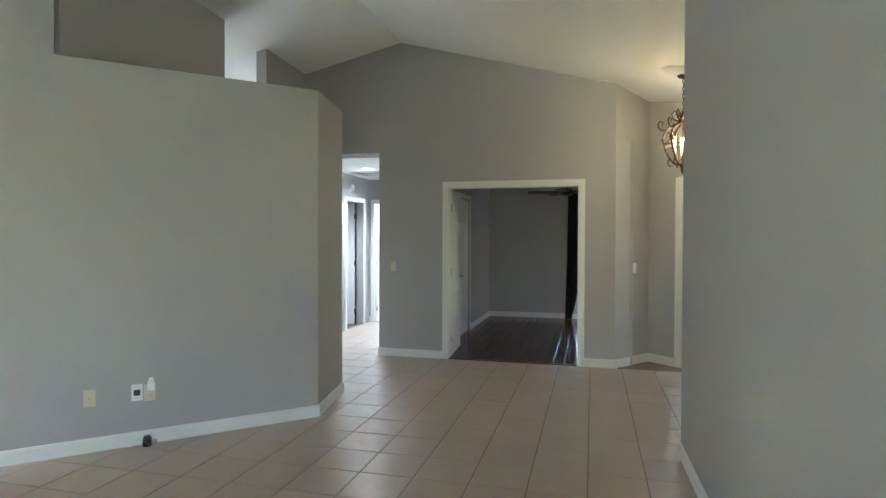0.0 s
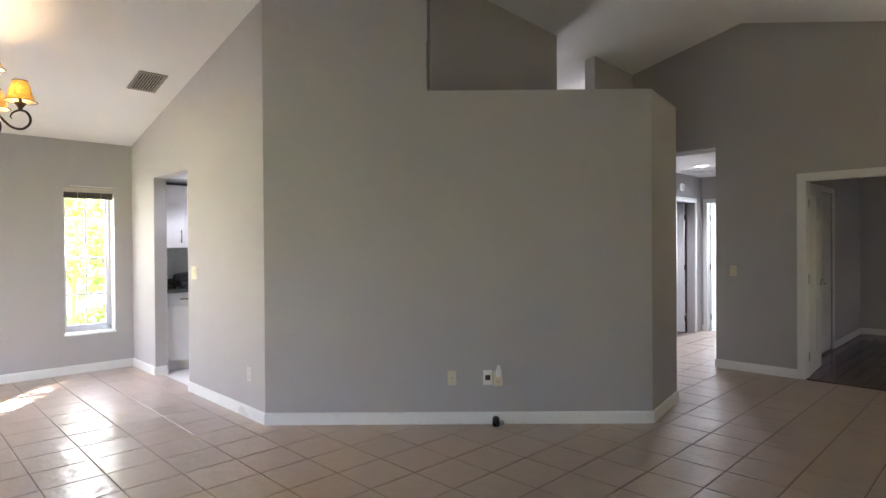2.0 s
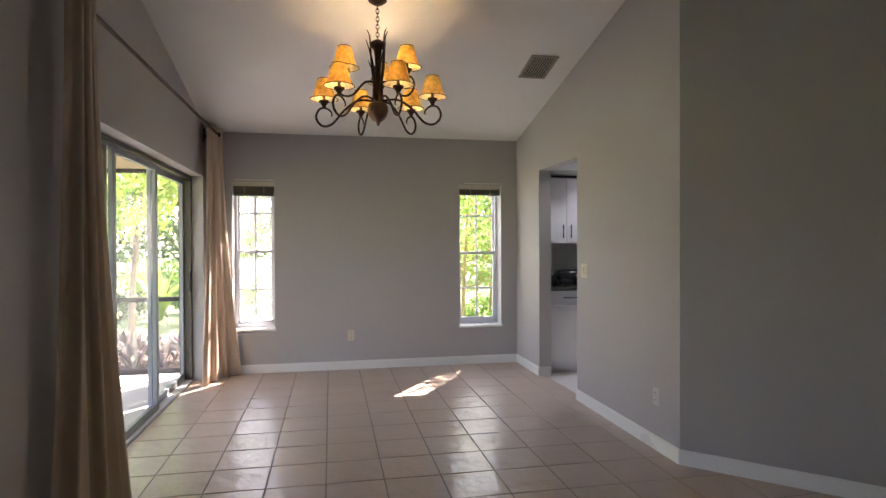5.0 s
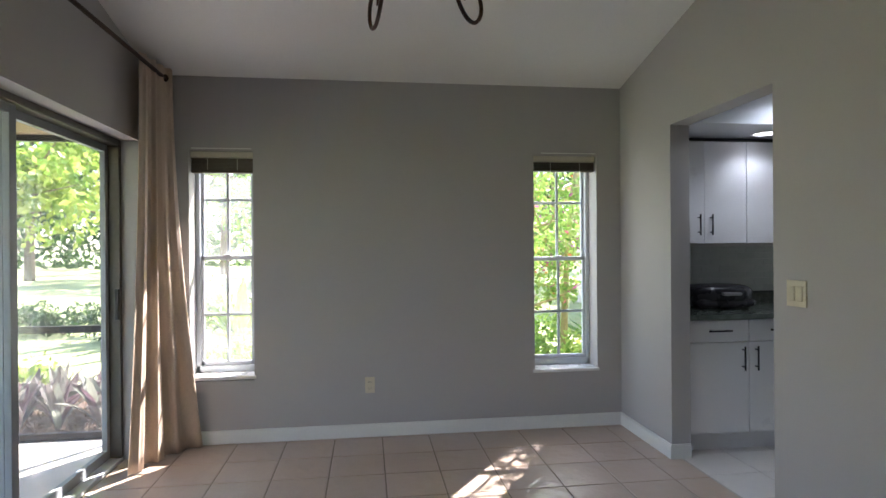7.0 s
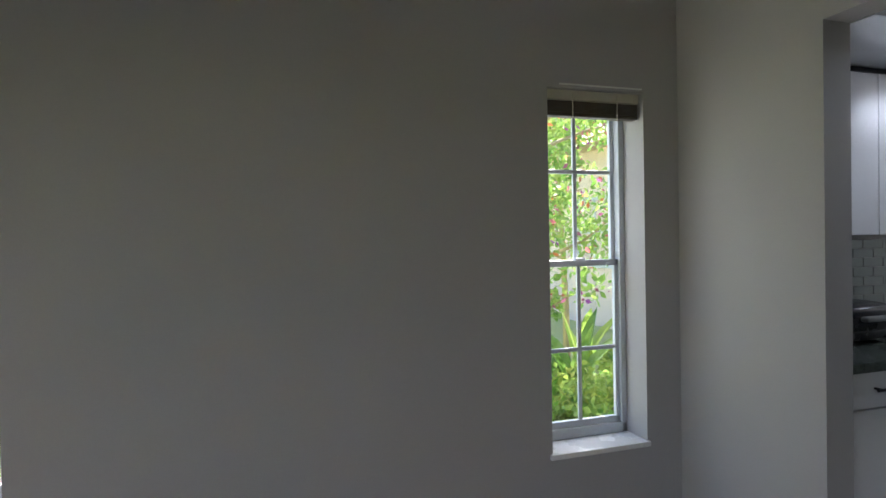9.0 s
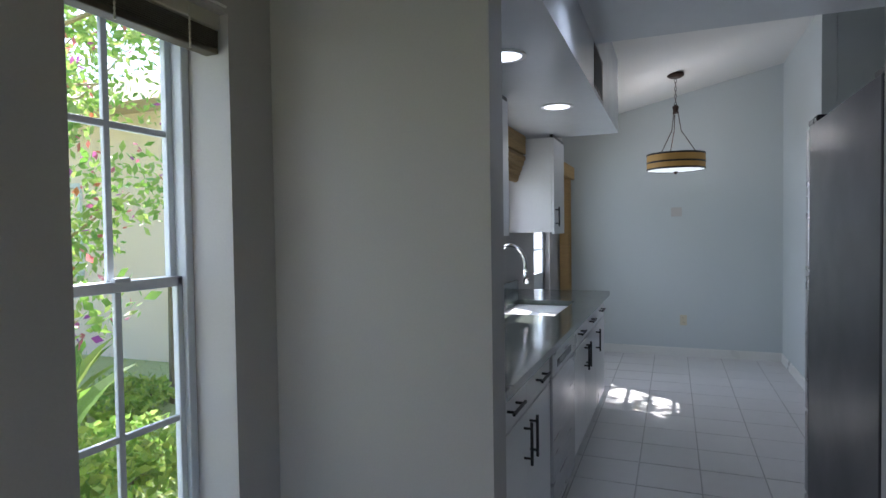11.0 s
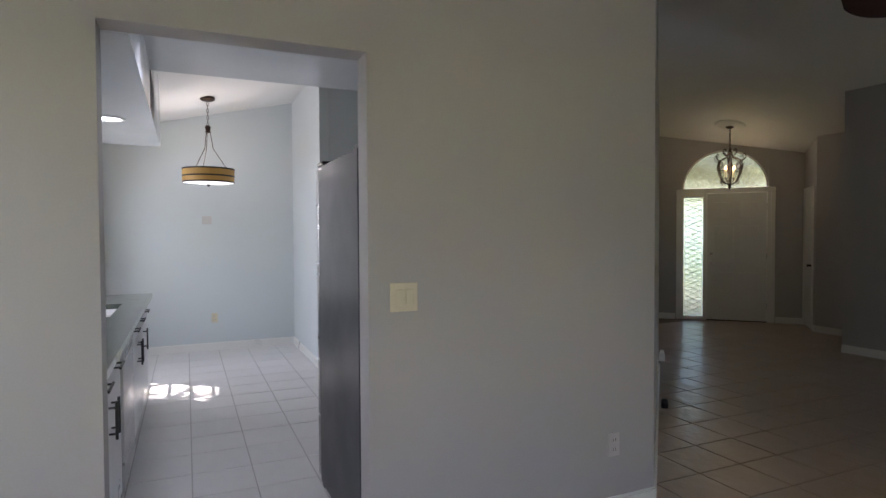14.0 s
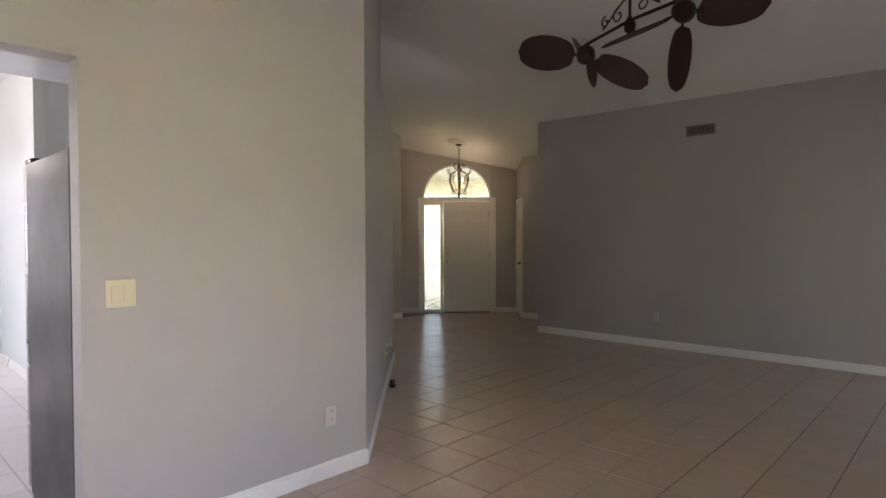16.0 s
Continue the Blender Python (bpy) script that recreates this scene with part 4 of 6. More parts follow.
KA = (XK, YD)
plate(NA, (XK, YD), 0.891 - XS, 0.375, "outlet", "ivory double socket on the dining end wall")
plate(KA, C1, YD - 6.58, 1.15, "double", "ivory double rocker switch beside the kitchen opening", w=0.122, h=0.12)
plate(KA, C1, YD - 5.47, 0.356, "outlet", "grey white double socket near the wall's corner", PALEP)
plate(C1, P1, 1.463, 0.36, "jack", "ivory cable plate on the diagonal wall")
plate(C1, P1, 1.742, 0.362, "hole", "white plate with a dark cable hole", WHITEP)
ob = plate(C1, P1, 1.822, 0.355, "outlet", "ivory double socket holding a plugged-in white adapter")
ad = thing("plug_in_adapter", "small white plug-in adapter in the wall socket", "adapter")
part("housing", on_wall(boxed(1.806, 1.85, 0.010, 0.055, 0.375, 0.435, bevel=0.008), C1, P1), WHITEP, ad)
part("dispenser_top", on_wall(tube(bmesh.new(), [(1.828, 0.033, 0.43), (1.828, 0.033, 0.462)], [0.019, 0.014], 12), C1, P1), WHITEP, ad)
dv = thing("floor_device", "small dark plastic stopper on the floor by the baseboard", "door stopper")
part("body", on_wall(lathe(bmesh.new(), [(0, 0), (0.028, 0.0), (0.03, 0.02), (0.026, 0.06), (0.018, 0.072), (0, 0.074)], (1.80, 0.055, 0.0), 16), C1, P1), BLACKP, dv)
part("cap", on_wall(tube(bmesh.new(), [(1.83, 0.05, 0.02), (1.86, 0.05, 0.02)], 0.018, 10), C1, P1), STEEL, dv)
plate(DA, (XD, 0.70), 4.52 - 3.29, 1.09, "switch", "grey painted switch plate on the door wall", IVORY)
plate((XD, 0.70), FA, 0.36, 1.1, "switch", "white switch plate in the foyer", WHITEP)
plate(VC, VE, 4.81 - 3.06, 0.38, "outlet", "white double socket on the living room wall", PALEP)
plate((XN, YD), (XN, 6.14), YD - 7.10, 0.40, "outlet", "ivory double socket on the nook wall")
plate((XN, YD), (XN, 6.14), YD - 7.17, 1.60, "switch", "pale thermostat plate on the nook wall", PALEP, w=0.11, h=0.10)


def wall_grille(a, b, u0, u1, z0, z1, n, label, upright=True, mtl=BLINDM):
    t = thing("air_vent", label, "air vent")
    bm = bmesh.new()
    e = 0.018
    box(bm, u0, u1, -0.001, 0.008, z0, z0 + e, bevel=0.002)
    box(bm, u0, u1, -0.001, 0.008, z1 - e, z1, bevel=0.002)
    box(bm, u0, u0 + e, -0.001, 0.008, z0 + e, z1 - e, bevel=0.002)
    box(bm, u1 - e, u1, -0.001, 0.008, z0 + e, z1 - e, bevel=0.002)
    part("vent_frame", on_wall(bm, a, b), mtl, t)
    # Dark sheet in place of the shade behind the slats.
    part("backing", on_wall(boxed(u0 + e, u1 - e, -0.001, 0.002, z0 + e, z1 - e), a, b), SLOTSHADE, t)
    for i in range(n):
        if upright:
            x = u0 + e + (u1 - u0 - 2 * e) * (i + 0.5) / n
            bm = boxed(x - 0.003, x + 0.003, 0.001, 0.008, z0 + e, z1 - e)
        else:
            z = z0 + e + (z1 - z0 - 2 * e) * (i + 0.5) / n
            bm = boxed(u0 + e, u1 - e, 0.001, 0.008, z - 0.003, z + 0.003)
        part("slat", on_wall(bm, a, b), mtl, t)
    return t


GREYM = surface("grey_vent_enamel", (0.22, 0.20, 0.17), 0.5, vary=0.05, bump=0)
wall_grille(VC, VE, VC[0] - 2.70, VC[0] - 2.36, 2.59, 2.72, 16, "grey metal return-air grille high on the living room wall", mtl=GREYM)
wall_grille((5.86, 7.588), (4.4, 7.588), 5.86 - 4.80, 5.86 - 4.42, 2.175, 2.405, 9, "dark metal air grille in the soffit face", False, BRONZE)


def ceiling_grille(name, at, w, d, tilt, n, label, mtl, along_y=True):
    t = thing(name, label, "air vent", at)
    t.matrix_basis = Matrix.Translation(at) @ Matrix.Rotation(tilt, 4, "X")
    bm = bmesh.new()
    e = 0.02
    box(bm, -w / 2, w / 2, -d / 2, -d / 2 + e, -0.01, 0.003, bevel=0.002)
    box(bm, -w / 2, w / 2, d / 2 - e, d / 2, -0.01, 0.003, bevel=0.002)
    box(bm, -w / 2, -w / 2 + e, -d / 2 + e, d / 2 - e, -0.01, 0.003, bevel=0.002)
    box(bm, w / 2 - e, w / 2, -d / 2 + e, d / 2 - e, -0.01, 0.003, bevel=0.002)
    part("vent_frame", bm, mtl, t)
    # Dark sheet imitates the shaded duct above the slats.
    part("backing", boxed(-w / 2 + e, w / 2 - e, -d / 2 + e, d / 2 - e, -0.002, 0.002), SLOTSHADE, t)
    for i in range(n):
        if along_y:
            x = -w / 2 + e + (w - 2 * e) * (i + 0.5) / n
            bm = boxed(x - 0.004, x + 0.004, -d / 2 + e, d / 2 - e, -0.010, -0.002)
        else:
            y = -d / 2 + e + (d - 2 * e) * (i + 0.5) / n
            bm = boxed(-w / 2 + e, w / 2 - e, y - 0.004, y + 0.004, -0.010, -0.002)
        part("slat", bm, mtl, t)


TAUPE = surface("taupe_vent_enamel", (0.32, 0.29, 0.24), 0.5, vary=0.05, bump=0)
ceiling_grille("ceiling_vent", (2.49, 6.82, ceil_z(0, 6.82) - 0.004), 0.25, 0.37, -math.atan(0.231), 9, "taupe metal register in the dining ceiling", TAUPE)
ceiling_grille("hall_return_vent", (9.15, 4.25, 2.436), 0.5, 0.5, 0, 10, "white slatted return grille in the hall ceiling", WHITEP, False)
ceiling_grille("kitchen_vent", (5.05, 6.75, ceil_z(0, 6.75) - 0.004), 0.3, 0.2, -math.atan(0.231), 6, "dark register in the nook ceiling", GREYM)


def recessed_light(at, label, watts):
    t = thing("recessed_light", label, "ceiling light", at, group="recessed lights")
    part("trim_ring", lathe(bmesh.new(), [(0.072, 0.0), (0.095, -0.002), (0.094, -0.007), (0.076, -0.008), (0.072, 0.0)], (0, 0, 0), 28), WHITEP, t)
    part("lens", lathe(bmesh.new(), [(0.074, -0.005), (0.05, -0.007), (0, -0.008)], (0, 0, 0), 28), DOWNLIGHT, t, "bright white lens")
    down_lamp("downlight", (at[0], at[1], at[2] - 0.02), watts)


recessed_light((3.52, 7.35, ZLOW), "lit round recessed kitchen downlight", 3.2)
recessed_light((4.70, 7.84, 2.148), "lit round recessed downlight in the soffit", 1.6)
recessed_light((3.62, 7.86, 2.148), "lit round recessed downlight over the cabinets", 1.5)
recessed_light((8.58, 4.09, 2.44), "lit round recessed hall downlight", 8)
sd1 = thing("smoke_alarm", "round white alarm high on the hall wall", "smoke alarm")
part("body", on_wall(tube(bmesh.new(), [(1.75, 0.0, 2.24), (1.75, 0.03, 2.24)], [0.06, 0.05], 20), (XD + 0.12, 4.65), (HEND, 4.65)), WHITEP, sd1)


# ---- kitchen ----
BF, UF = 7.72, 8.045


def bar_handle(parent, x, y, z, length, upright):
    bm = bmesh.new()
    h = length / 2
    if upright:
        tube(bm, [(x, y - 0.03, z - h), (x, y - 0.03, z + h)], 0.006, 8)
        for s in (-0.7, 0.7):
            tube(bm, [(x, y, z + s * h), (x, y - 0.03, z + s * h)], 0.005, 6)
    else:
        tube(bm, [(x - h, y - 0.03, z), (x + h, y - 0.03, z)], 0.006, 8)
        for s in (-0.7, 0.7):
            tube(bm, [(x + s * h, y, z), (x + s * h, y - 0.03, z)], 0.005, 6)
    part("handle", bm, BLACK, parent, "black bar handle")


def base_cabinet(x0, x1, doors, drawers, label, hinge_right=False):
    t = thing("base_cabinet", label, "cabinet", group="base cabinets")
    b = bmesh.new()
    box(b, x0, x1, BF + 0.02, YD - 0.004, 0.125, 0.883)
    box(b, x0 + 0.001, x1 - 0.001, BF + 0.085, YD - 0.006, 0.0, 0.125)
    part("body", b, CAB, t)
    for k in range(drawers):
        a = x0 + (x1 - x0) * k / drawers + 0.002
        c = x0 + (x1 - x0) * (k + 1) / drawers - 0.002
        d = part("drawer", boxed(a, c, BF, BF + 0.019, 0.737, 0.877, bevel=0.002), CAB, t)
        bar_handle(d, (a + c) / 2, BF, 0.81, 0.16, False)
    for k in range(doors):
        a = x0 + (x1 - x0) * k / doors + 0.002
        c = x0 + (x1 - x0) * (k + 1) / doors - 0.002
        d = part("door", boxed(a, c, BF, BF + 0.019, 0.132, 0.731, bevel=0.002), CAB, t)
        side = (c - 0.045) if (k % 2 == 0 and doors > 1) else a + 0.045
        bar_handle(d, side, BF, 0.625, 0.16, True)


base_cabinet(XK + 0.134, 3.825, 2, 2, "white slab base cabinet with black bar handles")
base_cabinet(4.460, 5.44, 2, 2, "white sink base cabinet with black bar handles")
base_cabinet(5.442, 6.02, 1, 1, "narrow white base cabinet at the counter's end")


def dishwasher(x0, x1):
    t = thing("dishwasher", "stainless steel dishwasher built in under the counter", "dishwasher")
    b = bmesh.new()
    box(b, x0, x1, BF + 0.03, YD - 0.02, 0.0, 0.88)
    part("body", b, BLACKP, t)
    d = part("door", boxed(x0 + 0.004, x1 - 0.004, BF - 0.012, BF + 0.028, 0.11, 0.745, bevel=0.006), STEEL, t, "brushed steel door")
    c = part("control_panel", boxed(x0 + 0.004, x1 - 0.004, BF - 0.012, BF + 0.028, 0.75, 0.877, bevel=0.006), STEEL, t)
    part("pocket_handle", boxed(x0 + 0.12, x1 - 0.12, BF - 0.0135, BF - 0.010, 0.775, 0.81, bevel=0.001), BLACKP, c)
    part("badge", boxed(x0 + 0.03, x0 + 0.09, BF - 0.0135, BF - 0.0115, 0.845, 0.853), BLACKP, c)


dishwasher(3.828, 4.457)


def worktop():
    x0, x1, y0, y1 = XK + 0.133, 6.07, 7.68, YD - 0.004
    sx0, sx1, sy0, sy1 = 4.58, 5.32, 7.84, 8.24
    t = thing("worktop", "dark green granite worktop with an undermount steel sink", "worktop")
    bm = bmesh.new()
    for q in ((x0, sx0, y0, y1), (sx1, x1, y0, y1), (sx0, sx1, y0, sy0), (sx0, sx1, sy1, y1)):
        box(bm, *q, 0.885, 0.92)
    bmesh.ops.remove_doubles(bm, verts=bm.verts, dist=0.0005)
    part("slab", bm, GRANITE, t)
    part("upstand", boxed(x0, SINKW[0] + 1.3, YD - 0.025, YD - 0.003, 0.921, 1.01, bevel=0.003), GRANITE, t)
    s = bmesh.new()
    for a, b in ((sx0, (sx0 + sx1) / 2 - 0.012), ((sx0 + sx1) / 2 + 0.012, sx1)):
        z0, z1, w = 0.70, 0.884, 0.012
        box(s, a, b, sy0, sy1, z0 - 0.006, z0)
        box(s, a - w, a, sy0 - w, sy1 + w, z0, z1)
        box(s, b, b + w, sy0 - w, sy1 + w, z0, z1)
        box(s, a, b, sy0 - w, sy0, z0, z1)
        box(s, a, b, sy1, sy1 + w, z0, z1)
    part("sink_bowl", s, STEEL, t, "stainless double sink bowl")


worktop()
fc = thing("kitchen_faucet", "chrome gooseneck pull-down faucet", "faucet", (4.95, 8.30, 0.92))
bm = bmesh.new()
lathe(bm, [(0, 0), (0.03, 0), (0.028, 0.01), (0.02, 0.03), (0.018, 0.10), (0, 0.10)], (0, 0, 0), 18)
part("base", bm, CHROME, fc, smooth=True)
arc = [(0, 0, 0.08), (0, 0, 0.26)] + [(0, -0.10 + 0.10 * math.cos(a), 0.28 + 0.12 * math.sin(a)) for a in [math.pi * k / 10 for k in range(11)]] + [(0, -0.205, 0.20)]
part("spout", tube(bmesh.new(), arc, 0.012, 12), CHROME, fc, smooth=True)
part("spray_head", tube(bmesh.new(), [(0, -0.203, 0.24), (0, -0.207, 0.15)], [0.016, 0.02], 14), CHROME, fc, smooth=True)
part("lever", tube(bmesh.new(), [(0.02, 0, 0.07), (0.06, 0, 0.08), (0.10, -0.01, 0.11)], [0.009, 0.007, 0.006], 10), CHROME, fc)
sp = thing("soap_dispenser", "small chrome soap dispenser by the sink", "soap dispenser", (4.72, 8.29, 0.92))
bm = lathe(bmesh.new(), [(0, 0), (0.022, 0), (0.018, 0.02), (0.010, 0.03), (0.010, 0.07), (0, 0.072)], (0, 0, 0), 14)
tube(bm, [(0, 0, 0.07), (0, -0.05, 0.078)], 0.006, 8)
part("body", bm, CHROME, sp)


def grill():
    t = thing("countertop_grill", "black rounded countertop grill with a glossy lid", "grill", (3.40, 8.10, 0.921))
    b = bmesh.new()
    box(b, -0.21, 0.21, -0.16, 0.16, 0.012, 0.075, bevel=0.025)
    part("base", b, BLACKP, t)
    l = bmesh.new()
    r = bmesh.ops.create_uvsphere(l, u_segments=28, v_segments=14, radius=1.0)
    for v in r["verts"]:
        s = lambda q: math.copysign(abs(q) ** 0.55, q)
        v.co = Vector((0.225 * s(v.co.x), 0.165 * s(v.co.y), 0.10 + 0.075 * s(v.co.z)))
    part("lid", l, BLACKP, t, "glossy black lid", smooth=True)
    part("lid_handle", boxed(-0.07, 0.07, -0.20, -0.165, 0.10, 0.122, bevel=0.008), STEEL, t)
    for x in (-0.17, 0.17):
        for y in (-0.12, 0.12):
            part("foot", tube(bmesh.new(), [(x, y, 0.0), (x, y, 0.014)], 0.016, 10), BLACK, t)
    part("cord", tube(bmesh.new(), [(-0.2, 0.1, 0.03), (-0.27, 0.16, 0.02), (-0.30, 0.22, 0.10), (-0.30, 0.285, 0.22)], 0.005, 6), BLACK, t)


grill()


def wall_cabinet(x0, x1, doors, z0, z1, label):
    t = thing("wall_cabinet", label, "cabinet", group="wall cabinets")
    part("body", boxed(x0, x1, UF + 0.02, YD - 0.004, z0, z1), CAB, t)
    # Black strip stands for the shadow line under the soffit.
    part("shadow_strip", boxed(x0, x1, UF + 0.006, UF + 0.03, z1 + 0.001, z1 + 0.022), BLACK, t, "dark shadow strip")
    for k in range(doors):
        a = x0 + (x1 - x0) * k / doors + 0.0015
        c = x0 + (x1 - x0) * (k + 1) / doors - 0.0015
        d = part("door", boxed(a, c, UF, UF + 0.019, z0 - 0.012, z1 - 0.003, bevel=0.002), CAB, t)
        side = (c - 0.045) if (k % 2 == 0 and doors > 1) else a + 0.045
        bar_handle(d, side, UF, z0 + 0.12, 0.15, True)


UZ0, UZ1 = 1.40, 2.122
wall_cabinet(XK + 0.134, 3.605, 2, UZ0, UZ1, "white slab wall cabinet with black bar handles")
wall_cabinet(3.607, 4.36, 2, UZ0, UZ1, "white slab wall cabinet beside the sink window")
wall_cabinet(5.66, 6.10, 1, UZ0, UZ1, "narrow white wall cabinet past the sink window")

# backsplash tiles
bb = bmesh.new()
for q in ((XK + 0.134, SINKW[0] - 0.011, 1.012, UZ0 - 0.005), (SINKW[1] + 0.011, 5.62, 1.012, UZ0 - 0.005), (SINKW[0] - 0.011, SINKW[1] + 0.011, 1.012, 1.053)):
    box(bb, q[0], q[1], YD - 0.008, YD - 0.003, q[2], q[3])
bsp = tagged(part("backsplash", bb, KGROUT), "grey glass subway tile backsplash", "backsplash", kind="structure")
tb = boxed(-0.0725, 0.0725, -0.004, 0.0, -0.0235, 0.0235, bevel=0.0015)
tme = bpy.data.meshes.new("tile")
tb.to_mesh(tme)
tb.free()
tme.materials.append(BACKSPLASH)
for j in range(7):
    for i in range(18):
        x = XK + 0.21 + i * 0.15 + (0.075 if j % 2 else 0)
        z = 1.04 + j * 0.05
        if x > 5.54 or (SINKW[0] - 0.084 < x < SINKW[1] + 0.084 and z > 1.025) or z > UZ0 - 0.03:
            continue
        tl = new("tile", tme)
        tl.parent = bsp
        tl.location = (x, YD - 0.008, z)

# sink window and its woven shade
sw = tagged(part("window_3", boxed(SINKW[0], SINKW[1], YD + 0.15, YD + 0.155, 1.08, 1.09), WHALU), "white sink window over the counter", "window", kind="structure")
f = bmesh.new()
for q in ((SINKW[0], SINKW[0] + 0.04, 1.08, 2.05), (SINKW[1] - 0.04, SINKW[1], 1.08, 2.05), (SINKW[0], SINKW[1], 1.08, 1.12), (SINKW[0], SINKW[1], 2.01, 2.05), (SINKW[0], SINKW[1], 1.52, 1.56), ((SINKW[0] + SINKW[1]) / 2 - 0.015, (SINKW[0] + SINKW[1]) / 2 + 0.015, 1.08, 2.05)):
    box(f, q[0], q[1], YD + 0.09, YD + 0.13, q[2], q[3], bevel=0.003)
part("window_frame", f, WHALU, sw)
g = part("pane", boxed(SINKW[0] + 0.02, SINKW[1] - 0.02, YD + 0.108, YD + 0.112, 1.1, 2.03), GLASS, sw)
g.visible_shadow = False
part("window_sill", boxed(SINKW[0] - 0.01, SINKW[1] + 0.01, YD - 0.03, YD + 0.088, 1.09, 1.079, bevel=0.004), MARBLE, sw, "white sill")


def roman_shade(x0, x1, z0, z1, y):
    t = thing("roman_shade", "gathered woven grass roman shade over the sink window", "window shade")
    part("valance", boxed(x0, x1, y - 0.03, YD - 0.004, z1 - 0.14, z1, bevel=0.004), WOVEN, t)
    n = 5
    for k in range(n):
        a = z0 + (z1 - 0.15 - z0) * k / n
        b = z0 + (z1 - 0.15 - z0) * (k + 1) / n
        bm = bmesh.new()
        yy = y + 0.055 - 0.014 * k
        tube(bm, [(x0 + 0.005, yy, (a + b) / 2), (x1 - 0.005, yy, (a + b) / 2)], (b - a) * 0.75, 10)
        part("fold", bm, WOVEN, t)


roman_shade(SINKW[0] - 0.12, 5.64, 1.80, 2.14, 8.285)

# nook patio door with a woven shade stacked at its side
nd = tagged(part("door_10", boxed(NOOKD[0], NOOKD[1], YD + 0.04, YD + 0.13, -0.005, 0.02), WHALU), "white glazed nook door to the garden", "glass door", kind="structure")
f = bmesh.new()
# Solid up to 0.98: an unseen lower half, added to shorten the sun patch.
for q in ((NOOKD[0], NOOKD[0] + 0.09, 0.02, 2.05), (NOOKD[1] - 0.09, NOOKD[1], 0.02, 2.05), (NOOKD[0], NOOKD[1], 1.96, 2.05), (NOOKD[0], NOOKD[1], 0.02, 0.98)):
    box(f, q[0], q[1], YD + 0.06, YD + 0.11, q[2], q[3], bevel=0.003)
part("door_frame", f, WHALU, nd)
for z in (1.22, 1.46, 1.70):
    part("muntin", boxed(NOOKD[0] + 0.09, NOOKD[1] - 0.09, YD + 0.072, YD + 0.098, z - 0.01, z + 0.01, bevel=0.003), WHALU, nd)
g = part("pane", boxed(NOOKD[0] + 0.05, NOOKD[1] - 0.05, YD + 0.083, YD + 0.087, 0.95, 2.0), GLASS, nd)
g.visible_shadow = False
ns = thing("nook_shade", "tan woven shade drawn beside the nook door under a valance", "window shade")
part("valance", boxed(NOOKD[0] - 0.1, 8.09, 8.27, YD - 0.004, 2.0, 2.14, bevel=0.006), WOVEN, ns)
for k in range(7):
    x = 7.82 + k * 0.03
    part("slat", boxed(x, x + 0.010, 8.30, 8.40, 0.06, 2.0), WOVEN, ns)


def fridge():
    x0, x1, y0, y1, h = 2.955, 3.755, 5.83, 6.735, 1.785
    t = thing("refrigerator", "dark grey steel refrigerator with french doors against the wall", "refrigerator")
    part("body", boxed(x0, x1, y0, y1, 0.03, h, bevel=0.006), FRIDGE, t)
    part("base_grille", boxed(x1 - 0.03, x1 + 0.01, y0 + 0.01, y1 - 0.01, 0.0, 0.045), BLACKP, t)
    ym = (y0 + y1) / 2
    for a, b, z0, z1 in ((y0, ym - 0.002, 0.72, h - 0.005), (ym + 0.002, y1, 0.72, h - 0.005), (y0, y1, 0.40, 0.712), (y0, y1, 0.055, 0.392)):
        d = part("door", boxed(x1 + 0.006, x1 + 0.062, a, b, z0, z1, bevel=0.008), STEEL, t, "stainless steel door front")
        if z1 < 0.8:
            bm = bmesh.new()
            tube(bm, [(x1 + 0.062, a + 0.1, z1 - 0.05), (x1 + 0.11, a + 0.1, z1 - 0.05), (x1 + 0.11, b - 0.1, z1 - 0.05), (x1 + 0.062, b - 0.1, z1 - 0.05)], 0.011, 8)
        else:
            yy = b - 0.05 if b < ym else a + 0.05
            bm = bmesh.new()
            tube(bm, [(x1 + 0.062, yy, 0.85), (x1 + 0.11, yy, 0.85), (x1 + 0.11, yy, 1.55), (x1 + 0.062, yy, 1.55)], 0.011, 8)
        part("handle", bm, STEEL, d)
    for y in (y0 + 0.05, y1 - 0.05):
        part("hinge_cover", boxed(x1 - 0.09, x1 + 0.05, y - 0.045, y + 0.045, h + 0.001, h + 0.028, bevel=0.008), BLACKP, t)
    part("hinge_cover", boxed(x0 + 0.01, x0 + 0.10, y1 - 0.08, y1 - 0.01, h + 0.001, h + 0.022, bevel=0.006), BLACKP, t)


fridge()


